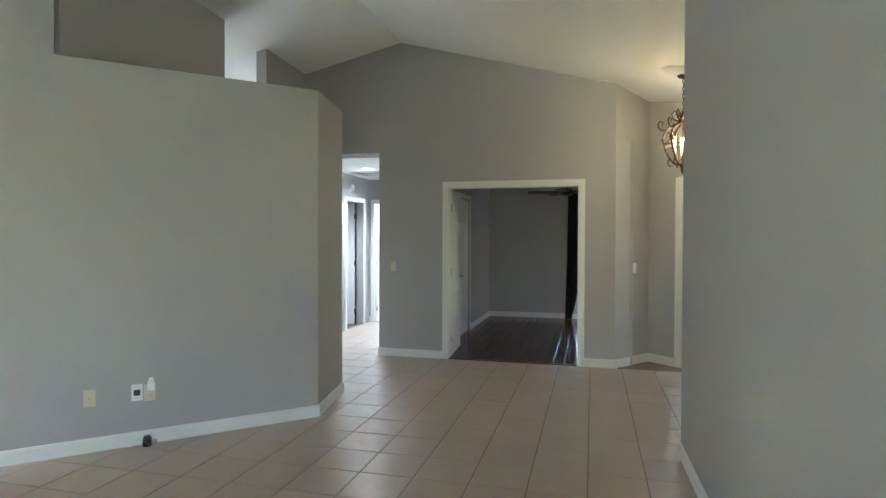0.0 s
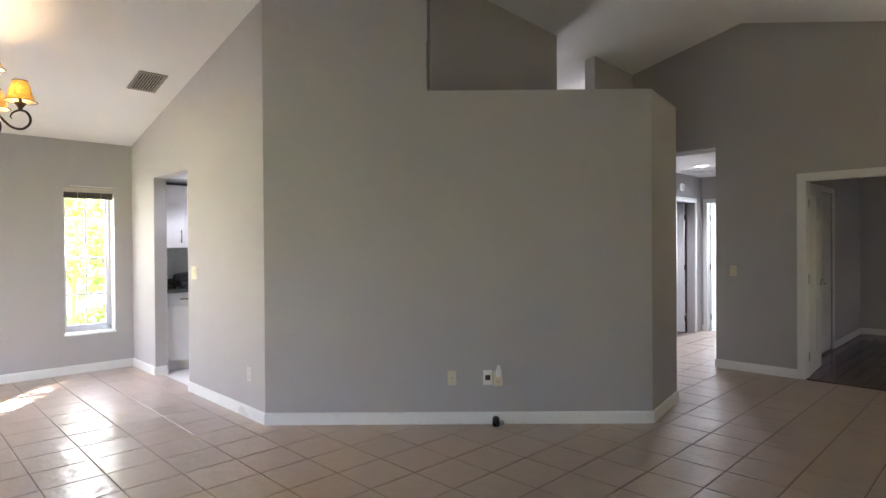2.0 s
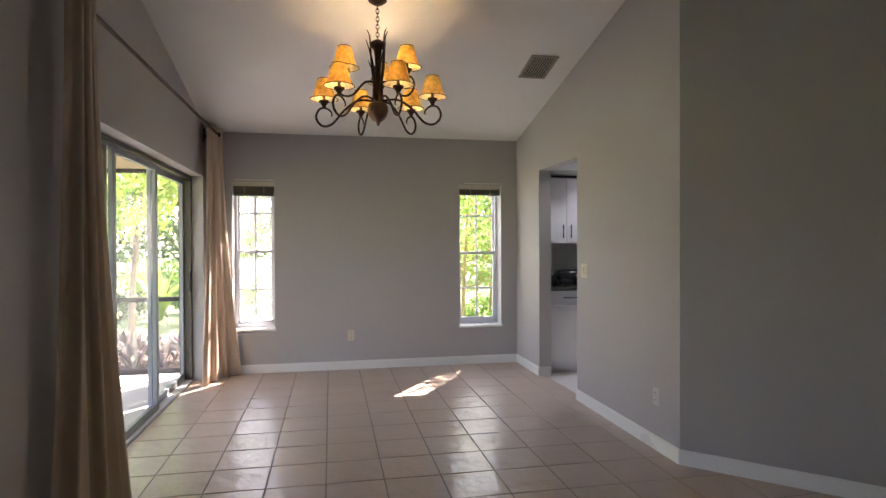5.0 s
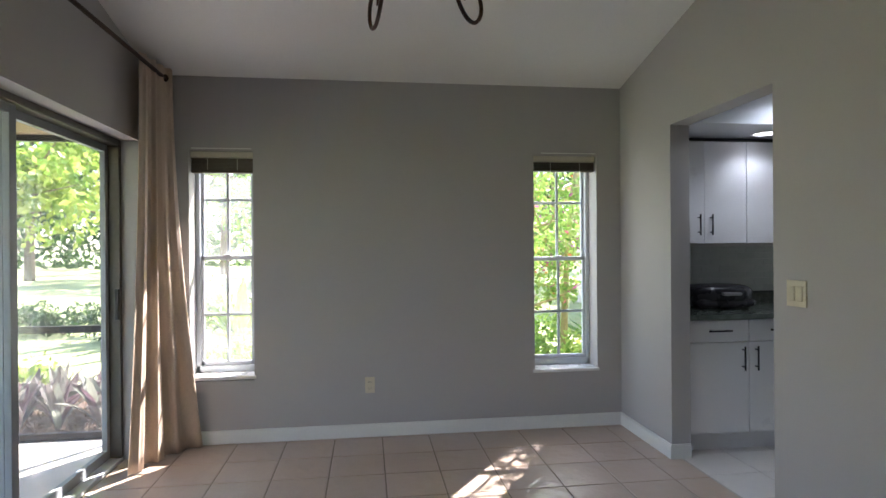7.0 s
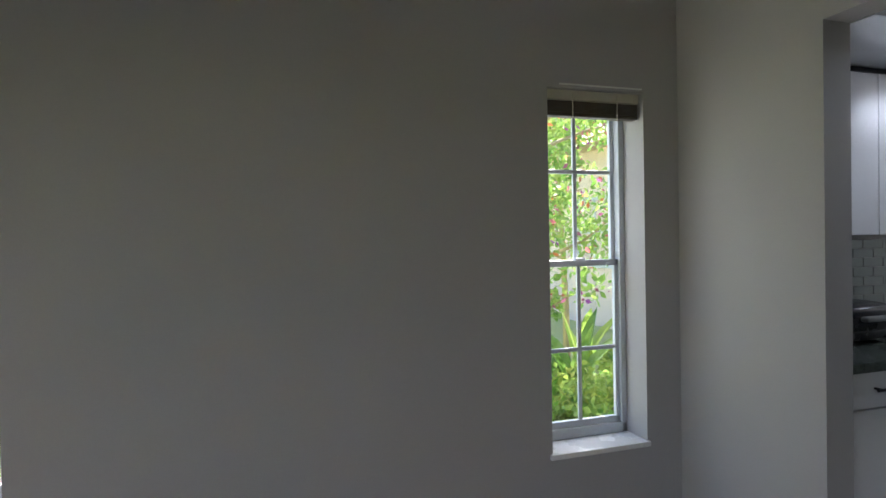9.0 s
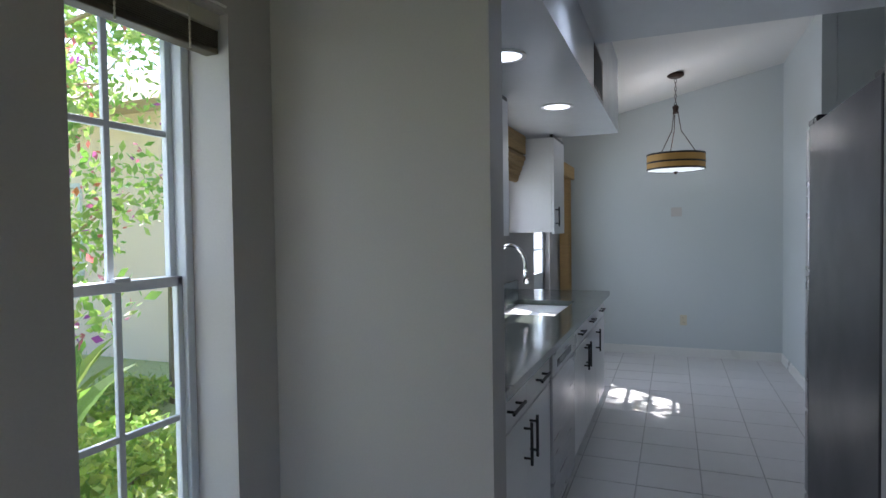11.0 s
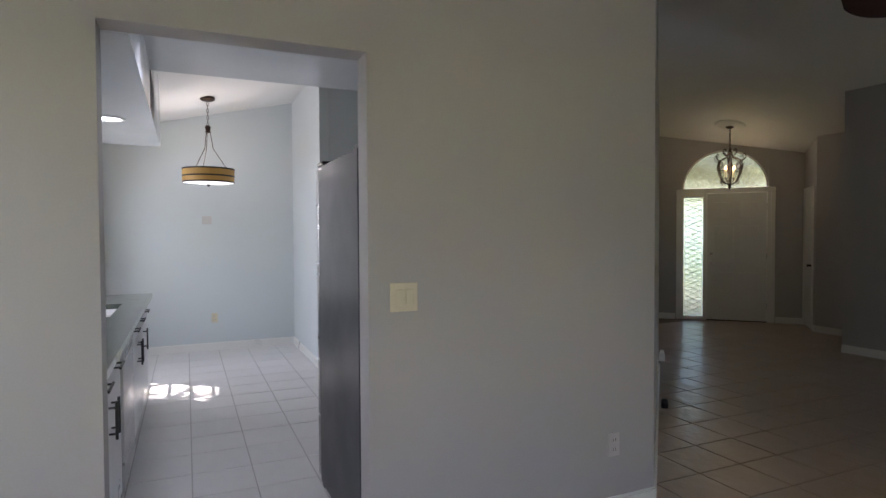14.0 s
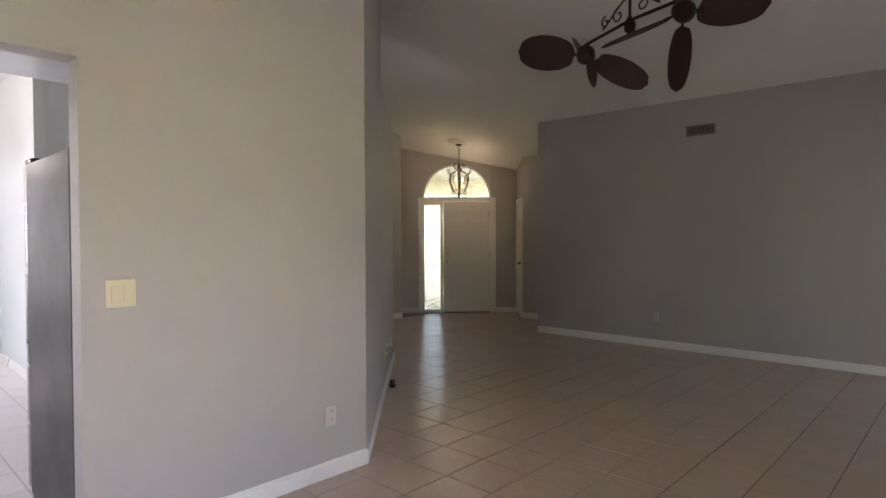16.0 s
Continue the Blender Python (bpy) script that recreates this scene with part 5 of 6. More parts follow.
def drum_pendant(at):
    x, y, zt = at
    t = thing("pendant_lamp", "lit amber drum pendant with black bands over the nook", "pendant lamp", (x, y, zt))
    part("canopy", lathe(bmesh.new(), [(0, 0.02), (0.075, 0.02), (0.075, -0.005), (0.05, -0.02), (0, -0.022)], (0, 0, 0), 24), BRONZE, t)
    zc = -0.30
    ch = bmesh.new()
    for k in range(7):
        z = -0.03 - k * 0.036
        pts = [(0.010 * math.cos(a) * (k % 2), 0.010 * math.cos(a) * (1 - k % 2), z - 0.02 + 0.022 * math.sin(a)) for a in [math.tau * i / 10 for i in range(11)]]
        tube(ch, pts, 0.0028, 5, caps=False)
    part("chain", ch, BRONZE, t)
    part("hub", lathe(bmesh.new(), [(0, 0.03), (0.012, 0.03), (0.03, 0.01), (0.022, -0.03), (0.03, -0.05), (0, -0.055)], (0, 0, zc), 16), BRONZE, t)
    R, H, zb = 0.258, 0.15, -0.885
    for k in range(3):
        a = math.tau * k / 3 + 0.3
        part("rod", tube(bmesh.new(), [(0.02 * math.cos(a), 0.02 * math.sin(a), zc - 0.03), (0.05 * math.cos(a), 0.05 * math.sin(a), zc - 0.22), (R * 0.72 * math.cos(a), R * 0.72 * math.sin(a), zb + H)], 0.004, 6), BRONZE, t)
    part("drum", lathe(bmesh.new(), [(R, 0.008), (R, H), (R - 0.004, H), (R - 0.004, 0.008), (R, 0.008)], (0, 0, zb), 40), DRUM, t, "amber glass drum")
    for z in (0.0, 0.062, H - 0.013):
        part("band", lathe(bmesh.new(), [(R + 0.003, z), (R + 0.003, z + 0.016), (R - 0.002, z + 0.016), (R - 0.002, z), (R + 0.003, z)], (0, 0, zb), 40), BLACK, t, "black metal band")
    part("diffuser", lathe(bmesh.new(), [(0, -0.012), (R * 0.6, -0.006), (R - 0.006, 0.004), (R - 0.006, 0.010), (0, 0.012)], (0, 0, zb), 40), DRUMLIT, t, "glowing white diffuser")
    part("finial", lathe(bmesh.new(), [(0, -0.04), (0.012, -0.03), (0.02, -0.013), (0, -0.012)], (0, 0, zb), 14), BRONZE, t)
    bulb_lamp("pendant_bulb", (x, y, zt - 0.64), 1.3, 0.08, (1.0, 0.95, 0.85))


PX, PY = 7.15, 7.18
drum_pendant((PX, PY, ceil_z(0, PY) - 0.02))


# ---- chandelier ----
def bell_shade(bm_out, bm_in, r0, r1, h):
    prof = [(r1, 0.0), (r1 * 0.86, h * 0.10), (r1 * 0.70, h * 0.38), (r1 * 0.60, h * 0.7), (r0, h)]
    lathe(bm_out, prof, (0, 0, 0), 24)
    lathe(bm_in, [(r * 0.97, z) for r, z in prof], (0, 0, 0.0005), 24)


def flowing(pts, n=5):
    """Points along a smooth curve through pts."""
    q = [Vector(p) for p in pts]
    q = [2 * q[0] - q[1], *q, 2 * q[-1] - q[-2]]
    out = []
    for a, b, c, d in zip(q, q[1:], q[2:], q[3:]):
        for k in range(n):
            u = k / n
            out.append(0.5 * (2 * b + (c - a) * u + (2 * a - 5 * b + 4 * c - d) * u * u + (3 * b - a - 3 * c + d) * u ** 3))
    return out + [q[-2]]


def chandelier(at):
    x, y, zt = at
    t = thing("chandelier", "bronze nine-light chandelier with lit amber shades", "chandelier", (x, y, zt))
    part("canopy", lathe(bmesh.new(), [(0, 0.03), (0.07, 0.03), (0.068, 0.0), (0.03, -0.025), (0, -0.03)], (0, 0, 0), 24), BRONZE, t)
    ch = bmesh.new()
    for k in range(9):
        z = -0.03 - k * 0.028
        pts = [(0.011 * math.cos(a) * (k % 2), 0.011 * math.cos(a) * (1 - k % 2), z - 0.012 + 0.02 * math.sin(a)) for a in [math.tau * i / 10 for i in range(11)]]
        tube(ch, pts, 0.0032, 5, caps=False)
    part("chain", ch, BRONZE, t)
    st = bmesh.new()
    lathe(st, [(0, -0.27), (0.02, -0.275), (0.06, -0.30), (0.056, -0.325), (0.03, -0.345), (0.022, -0.40), (0.018, -0.50), (0.024, -0.60), (0.034, -0.68), (0.036, -0.72), (0, -0.722)], (0, 0, 0), 24)
    part("column", st, BRONZE, t, "turned bronze column", smooth=True)
    bw = lathe(bmesh.new(), [(0.03, -0.715), (0.062, -0.73), (0.074, -0.755), (0.074, -0.785), (0.062, -0.825), (0.040, -0.85), (0.016, -0.863), (0.013, -0.875), (0.007, -0.886), (0, -0.89)], (0, 0, 0), 28)
    part("bowl", bw, URN, t, "rounded bronze and tan urn", smooth=True)
    for k in range(7):
        a = math.tau * k / 7 + 0.2
        c, s = math.cos(a), math.sin(a)
        e = 0.07 + 0.03 * (k % 3)
        zt2 = (-0.20, -0.30, -0.38)[k % 3]
        pts = flowing([(0.034 * c, 0.034 * s, -0.70), (0.03 * c, 0.03 * s, -0.58), (0.045 * c, 0.045 * s, -0.46), (e * 0.8 * c, e * 0.8 * s, zt2 - 0.06), (e * 1.1 * c, e * 1.1 * s, zt2)], 4)
        part("reed", tube(bmesh.new(), pts, [0.0085 - 0.006 * (i / (len(pts) - 1)) ** 2 for i in range(len(pts))], 6), BRONZE, t, smooth=True)
    spec = [(math.tau * k / 6 - 0.26, 0.392, -0.70) for k in range(6)] + [(math.tau * k / 3 + 1.38, 0.25, -0.52) for k in range(3)]
    for a, R, zc in spec:
        c, s = math.cos(a), math.sin(a)
        lead = [(0.03, zc - 0.01), (R - 0.25, zc - 0.005)] if R > 0.3 else [(0.022, zc - 0.06)]
        prof = lead + [(R - 0.15, zc - 0.07), (R - 0.065, zc - 0.165), (R, zc - 0.185), (R + 0.045, zc - 0.155), (R + 0.058, zc - 0.11), (R + 0.038, zc - 0.065), (R, zc - 0.052), (R - 0.04, zc - 0.07), (R - 0.058, zc - 0.10), (R - 0.05, zc - 0.115)]
        pts = flowing([(r * c, r * s, z) for r, z in prof], 4)
        n = len(pts) - 1
        arm = part("arm", tube(bmesh.new(), pts, [0.0082 - 0.0045 * max(0.0, (i / n - 0.7) / 0.3) for i in range(n + 1)], 8), BRONZE, t, smooth=True)
        cup = lathe(bmesh.new(), [(0, -0.052), (0.012, -0.05), (0.016, -0.035), (0.03, -0.014), (0.036, -0.008), (0.036, 0.0), (0.012, 0.004), (0.010, 0.05), (0, 0.05)], (R * c, R * s, zc), 16)
        part("cup", cup, BRONZE, arm, smooth=True)
        bo, bi = bmesh.new(), bmesh.new()
        bell_shade(bo, bi, 0.044, 0.100, 0.145)
        for b in (bo, bi):
            bmesh.ops.transform(b, matrix=Matrix.Translation((R * c, R * s, zc + 0.010)), verts=b.verts)
        sh = part("shade", bo, SHADEGLASS, arm, "glowing amber fabric shade", smooth=True)
        part("lining", bi, SHADEIN, sh, smooth=True)
        for r, z in ((0.101, 0.010), (0.045, 0.155)):
            rim = [(R * c + r * math.cos(q), R * s + r * math.sin(q), zc + z) for q in [math.tau * i / 20 for i in range(21)]]
            part("rim", tube(bmesh.new(), rim, 0.003, 5, caps=False), BRONZE, sh)
        part("bulb", lathe(bmesh.new(), [(0, 0), (0.011, 0.006), (0.014, 0.018), (0.008, 0.034), (0, 0.042)], (R * c, R * s, zc + 0.04), 12), BULB, arm)
        bulb_lamp("candle_bulb", (x + R * c, y + R * s, zt + zc + 0.080), CHAND_W, 0.006)


URN = surface("tan_bronze_urn", (0.20, 0.12, 0.075), 0.45, metal=0.4, vary=0.4, big=14, fine=70, bump=0.001)
CHAND_W = 0.54
chandelier((1.012, 6.10, ceil_z(0, 6.10)))


# ---- foyer lantern ----
def lantern(at):
    x, y, zt = at
    t = thing("foyer_lantern", "bronze scrolled cage lantern with lit candle bulbs", "lantern", (x, y, zt))
    md = lathe(bmesh.new(), [(0, 0.03), (0.20, 0.03), (0.205, 0.0), (0.19, -0.012), (0.16, -0.016), (0.14, -0.026), (0.08, -0.03), (0, -0.032)], (0, 0, 0), 36)
    m = part("medallion", md, CEIL, t, "white plaster ceiling medallion", smooth=True)
    m.matrix_basis = Matrix.Rotation(math.atan(0.262), 4, "X")
    part("canopy", lathe(bmesh.new(), [(0, -0.02), (0.06, -0.024), (0.055, -0.04), (0.02, -0.055), (0, -0.06)], (0, 0, 0), 20), BRONZE, t)
    ch = bmesh.new()
    for k in range(9):
        z = -0.07 - k * 0.034
        pts = [(0.010 * math.cos(a) * (k % 2), 0.010 * math.cos(a) * (1 - k % 2), z - 0.012 + 0.022 * math.sin(a)) for a in [math.tau * i / 10 for i in range(11)]]
        tube(ch, pts, 0.003, 5, caps=False)
    part("chain", ch, BRONZE, t)
    top, bot = -0.38, -0.95
    part("crown", lathe(bmesh.new(), [(0, 0.03), (0.012, 0.025), (0.02, 0.0), (0.045, -0.02), (0.03, -0.035), (0.012, -0.05), (0, -0.05)], (0, 0, top), 18), BRONZE, t)
    part("finial", lathe(bmesh.new(), [(0, 0.05), (0.02, 0.04), (0.035, 0.02), (0.02, -0.01), (0.022, -0.03), (0.008, -0.06), (0, -0.07)], (0, 0, bot + 0.07), 18), BRONZE, t)
    for k in range(6):
        a = math.tau * k / 6 + 0.3
        c, s = math.cos(a), math.sin(a)
        prof = [(0.02, top - 0.03), (0.05, top - 0.09), (0.13, top - 0.13), (0.175, top - 0.20), (0.165, top - 0.30), (0.13, top - 0.39), (0.08, top - 0.46), (0.02, bot + 0.09)]
        bar = part("cage_bar", tube(bmesh.new(), flowing([(r * c, r * s, z) for r, z in prof], 4), 0.0085, 7), BRONZE, t, smooth=True)
        for pr, rad in (([(0.15, top - 0.145), (0.20, top - 0.135), (0.225, top - 0.09), (0.205, top - 0.055), (0.18, top - 0.07), (0.185, top - 0.095)], 0.0075), ([(0.03, top - 0.07), (0.085, top - 0.045), (0.10, top + 0.0), (0.08, top + 0.03), (0.058, top + 0.012), (0.068, top - 0.008)], 0.0065), ([(0.168, top - 0.27), (0.13, top - 0.25), (0.11, top - 0.20), (0.13, top - 0.165), (0.15, top - 0.185)], 0.0065), ([(0.115, top - 0.41), (0.135, top - 0.45), (0.115, top - 0.49), (0.09, top - 0.475)], 0.006)):
            pts = flowing([(r * c, r * s, z) for r, z in pr], 4)
            part("scroll", tube(bmesh.new(), pts, [rad * (1 - 0.4 * i / (len(pts) - 1)) for i in range(len(pts))], 6), BRONZE, bar, smooth=True)
        rose = bmesh.new()
        for j in range(5):
            q = math.tau * j / 5
            tube(rose, [(0.172 * c, 0.172 * s, top - 0.235), (0.178 * c - 0.022 * math.cos(q) * s, 0.178 * s + 0.022 * math.cos(q) * c, top - 0.235 + 0.022 * math.sin(q))], [0.006, 0.011], 6)
        part("rosette", rose, BRONZE, bar)
    part("ring", tube(bmesh.new(), [(0.168 * math.cos(q), 0.168 * math.sin(q), top - 0.29) for q in [math.tau * i / 24 for i in range(25)]], 0.006, 6, caps=False), BRONZE, t)
    part("stem", tube(bmesh.new(), [(0, 0, top - 0.04), (0, 0, bot + 0.1)], 0.007, 8), BRONZE, t)
    for k in range(4):
        a = math.tau * k / 4
        c, s = math.cos(a), math.sin(a)
        arm = part("candle_arm", tube(bmesh.new(), [(0, 0, bot + 0.16), (0.04 * c, 0.04 * s, bot + 0.12), (0.075 * c, 0.075 * s, bot + 0.16), (0.075 * c, 0.075 * s, bot + 0.19)], 0.005, 6), BRONZE, t)
        part("candle", tube(bmesh.new(), [(0.075 * c, 0.075 * s, bot + 0.19), (0.075 * c, 0.075 * s, bot + 0.28)], 0.011, 10), IVORY, arm)
        part("bulb", lathe(bmesh.new(), [(0, 0), (0.012, 0.012), (0.015, 0.03), (0.006, 0.06), (0, 0.08)], (0.075 * c, 0.075 * s, bot + 0.28), 12), BULB, arm)
    bulb_lamp("lantern_bulb", (x, y, zt + bot + 0.36), 0.7, 0.05)


lantern((6.56, 0.13, ceil_z(0, 0.13)))


# ---- twin ceiling fan ----
def leaf_blade(L, W):
    bm = bmesh.new()
    n = 18
    top, botm = [], []
    for i in range(n + 1):
        u = i / n
        x = 0.10 + u * L
        w = W * math.sqrt(max(1 - ((u - 0.5) / 0.5) ** 2, 0)) ** 0.85 * (1 + 0.10 * (u - 0.5)) + 0.012 * (1 - u)
        top.append((x, w, 0.006 * math.cos(u * 3)))
        botm.append((x, -w, 0.006 * math.cos(u * 3)))
    va = [bm.verts.new(p) for p in top] + [bm.verts.new(p) for p in reversed(botm[1:-1])]
    bm.faces.new(va)
    r = bmesh.ops.solidify(bm, geom=bm.faces[:], thickness=0.008)
    return bm


def twin_fan():
    h1, h2 = Vector((2.814, 2.537, 3.10)), Vector((1.755, 2.93, 3.12))
    mid = (h1 + h2) / 2
    t = thing("ceiling_fan", "bronze twin-motor ceiling fan with dark woven leaf blades", "ceiling fan")
    zc = ceil_z(0, mid.y)
    part("canopy", lathe(bmesh.new(), [(0, 0.04), (0.09, 0.04), (0.085, -0.02), (0.04, -0.06), (0, -0.065)], (mid.x, mid.y, zc), 24), BRONZE, t)
    part("downrod", tube(bmesh.new(), [(mid.x, mid.y, zc - 0.05), (mid.x, mid.y, mid.z + 0.05)], 0.013, 12), BRONZE, t)
    ball = lathe(bmesh.new(), [(0, 0.09), (0.015, 0.085), (0.035, 0.05), (0.05, 0.01), (0.045, -0.04), (0.02, -0.06), (0, -0.065)], (mid.x, mid.y, mid.z + 0.08), 20)
    part("center_ball", ball, BRONZE, t, smooth=True)
    ax = (h1 - h2).normalized()
    bar = [h2 + Vector((0, 0, 0.10)), mid + Vector((0, 0, 0.13)), h1 + Vector((0, 0, 0.10))]
    part("crossbar", tube(bmesh.new(), bar, 0.014, 10), BRONZE, t)
    for s in (-1, 1):
        for k, (q0, sz) in enumerate(((0.14, 0.07), (0.30, 0.055))):
            pts = []
            for i in range(15):
                a = i / 14 * 2.2 * math.pi
                r = sz * (1 - 0.055 * i)
                pts.append(mid + ax * s * (q0 + r * math.sin(a)) + Vector((0, 0, 0.20 + sz * 0.3 + r * math.cos(a))))
            part("scroll", tube(bmesh.new(), pts, 0.007, 6), BRONZE, t)
        part("scroll_arm", tube(bmesh.new(), [mid + Vector((0, 0, 0.36)), mid + ax * s * 0.12 + Vector((0, 0, 0.30)), mid + ax * s * 0.33 + Vector((0, 0, 0.16))], 0.008, 6), BRONZE, t)
    right = Vector((-0.716, -0.698, 0))
    view = Vector((0.698, -0.716, 0))
    up = Vector((0, 0, 1))

    def rotor(h, axis, arms, side):
        axis = axis.normalized()
        m = lathe(bmesh.new(), [(0, 0.10), (0.035, 0.10), (0.06, 0.08), (0.085, 0.04), (0.085, -0.03), (0.06, -0.06), (0.03, -0.085), (0, -0.09)], (0, 0, 0), 22)
        q = axis.to_track_quat("Z", "Y").to_matrix().to_4x4()
        bmesh.ops.transform(m, matrix=Matrix.Translation(h) @ q, verts=m.verts)
        motor = part("motor", m, BRONZE, t, "bronze fan motor", smooth=True)
        part("yoke", tube(bmesh.new(), [h + up * 0.10, h + up * 0.04], 0.018, 10), BRONZE, motor)
        for d, pitch, L, W in arms:
            d = d.normalized()
            tang = axis.cross(d).normalized()
            nrm = d.cross(tang)
            R = Matrix((d, tang, nrm)).transposed().to_4x4()
            bm = leaf_blade(L, W)
            bmesh.ops.transform(bm, matrix=Matrix.Translation(h) @ R @ Matrix.Rotation(radians(pitch), 4, "X"), verts=bm.verts)
            bl = part("blade", bm, BLADE, t, "dark woven leaf-shaped blade")
            ir = tube(bmesh.new(), [h + d * 0.05, h + d * 0.16], 0.009, 6)
            part("blade_iron", ir, BRONZE, bl)

    n1 = up * 0.87 + view * 0.49
    rotor(h1, n1, [(-right + up * 0.06, 52, 0.54, 0.155), (right - up * 0.50 - view * 0.1, -40, 0.54, 0.115), (-view * 0.75 - up * 0.65 - right * 0.04, 84, 0.46, 0.10), (view * 0.85 + up * 0.5, 62, 0.42, 0.10)], 1)
    n2 = view * 0.8 + up * 0.6
    rotor(h2, n2, [(-right * 0.9 - up * 0.36 + view * 0.25, 104, 0.56, 0.12), (right * 0.0 - up * 0.92 + view * 0.2, 48, 0.50, 0.088), (right + up * 0.10, 14, 0.58, 0.16), (up * 0.8 + right * 0.2, 40, 0.5, 0.13)], -1)


twin_fan()

# ---- study ----
curtain(((11.22, 1.36), (11.22, 0.95)), ((11.22, 1.40), (11.22, 1.30)), 2.3, 12, "black curtain panel gathered aside at the study window", DARKCLOTH, nfold=4, amp=0.03)
sw2 = tagged(part("window_4", boxed(DRX + 0.04, DRX + 0.08, 0.682, 1.218, 0.381, 0.41), WHALU), "low study window with white frame behind a black curtain", "window", kind="structure")
f = bmesh.new()
for q in ((0.682, 0.71, 0.41, 0.949), (1.19, 1.218, 0.41, 0.949), (0.71, 1.19, 0.92, 0.949), (0.94, 0.96, 0.41, 0.92)):
    box(f, DRX + 0.04, DRX + 0.08, *q, bevel=0.003)
part("window_frame", f, WHALU, sw2)
g = part("pane", boxed(DRX + 0.058, DRX + 0.062, 0.70, 1.20, 0.40, 0.93), GLASS, sw2)
g.visible_shadow = False
# Unseen bathroom window, added round the fill lamp's opening.
bw5 = tagged(part("added_window_5", boxed(11.92, 11.96, 3.702, 4.298, 1.101, 1.13), WHALU), "unseen small white window added to light the bathroom", "window", kind="structure")
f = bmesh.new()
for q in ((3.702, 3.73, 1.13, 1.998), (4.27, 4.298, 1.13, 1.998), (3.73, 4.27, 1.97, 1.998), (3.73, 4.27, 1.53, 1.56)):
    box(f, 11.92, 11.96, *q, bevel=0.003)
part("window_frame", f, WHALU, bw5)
sf = thing("study_fan", "dark ceiling fan in the study with flat blades", "ceiling fan", (10.3, 1.35, 2.42))
part("downrod", tube(bmesh.new(), [(0, 0, 0), (0, 0, -0.2)], 0.015, 10), BLACK, sf)
part("motor", lathe(bmesh.new(), [(0, 0), (0.08, -0.01), (0.11, -0.05), (0.09, -0.10), (0.03, -0.12), (0, -0.12)], (0, 0, -0.17), 22), BLACK, sf)
for k in range(5):
    bm = boxed(0.13, 0.62, -0.065, 0.065, -0.004, 0.004, bevel=0.003)
    bmesh.ops.transform(bm, matrix=pose(0, 0, -0.23, 0, 0, 72 * k + 100) @ pose(0, 0, 0, 12), verts=bm.verts)
    part("blade", bm, BLACK, sf)


# ---- garden ----
rng = np.random.default_rng(7)


def leaf_mesh(name, pos, size, m, parent=None, droop=0.3, slim=0.5, upright=0.0):
    """Many small bent leaves, each of two faces, at the given places."""
    n = len(pos)
    a = rng.normal(size=(n, 3))
    a[:, 2] = a[:, 2] * (1 - upright) + upright * np.abs(a[:, 2]) * 3 - droop
    a /= np.linalg.norm(a, axis=1)[:, None]
    b = np.cross(a, rng.normal(size=(n, 3)))
    b /= np.linalg.norm(b, axis=1)[:, None] + 1e-9
    s = (size * rng.uniform(0.6, 1.3, n))[:, None]
    v = np.stack([pos, pos + a * s * 0.5 + b * s * slim * 0.5, pos + a * s, pos + a * s * 0.5 - b * s * slim * 0.5], axis=1).reshape(-1, 3)
    f = np.arange(4 * n).reshape(-1, 4)
    me = bpy.data.meshes.new(name)
    me.from_pydata(v.tolist(), [], f.tolist())
    me.materials.append(m)
    ob = new(name, me)
    ob.parent = parent
    return ob


def blobs(centres, radii, count, shell=0.55):
    k = rng.integers(0, len(centres), count)
    d = rng.normal(size=(count, 3))
    d /= np.linalg.norm(d, axis=1)[:, None]
    r = rng.uniform(shell, 1.0, count) ** 0.7
    return np.array(centres)[k] + d * r[:, None] * np.array(radii)[k]


GZ = -0.10
gr = mesh_ob("ground", [(-300, -300, GZ), (300, -300, GZ), (300, 300, GZ), (-300, 300, GZ)], [[0, 1, 2, 3]], GRASS)
tagged(gr, "sunlit green lawn reaching the trees", "ground", kind="structure")
gp = np.stack([rng.uniform(-9, 7, 26000), rng.uniform(10.2, 24, 26000), np.full(26000, GZ)], axis=1)
tagged(leaf_mesh("grass", gp, 0.05, G_GRASS, droop=-0.2, slim=0.12, upright=0.9), "short green lawn grass", "grass", kind="stuff")
slab("patio", -3.8, XS - 0.221, -0.4, 8.86, -0.14, -0.022, CONCRETE, "pale concrete patio slab outside the sliding door", "patio")
slab("lanai_ceiling", -3.8, XS - 0.221, -0.4, 8.80, 2.46, 2.52, CEIL, "white painted lanai ceiling", "ceiling")
# The eave is out of view; its overhang is chosen to trim sun patches.
slab("eave", XS - 0.2, XN + 0.6, YD + 0.236, YD + 0.62, 2.44, 2.56, CEIL, "unseen white roof eave added to cut the high sun", "eave")
slab("lanai_beam", -3.8, XS - 0.222, 8.68, 8.84, 2.215, 2.459, STUCCO, "tan stucco lanai beam", "beam")
slab("lanai_beam_side", -3.8, -3.64, -0.4, 8.679, 2.215, 2.459, STUCCO, "tan stucco lanai beam", "beam")


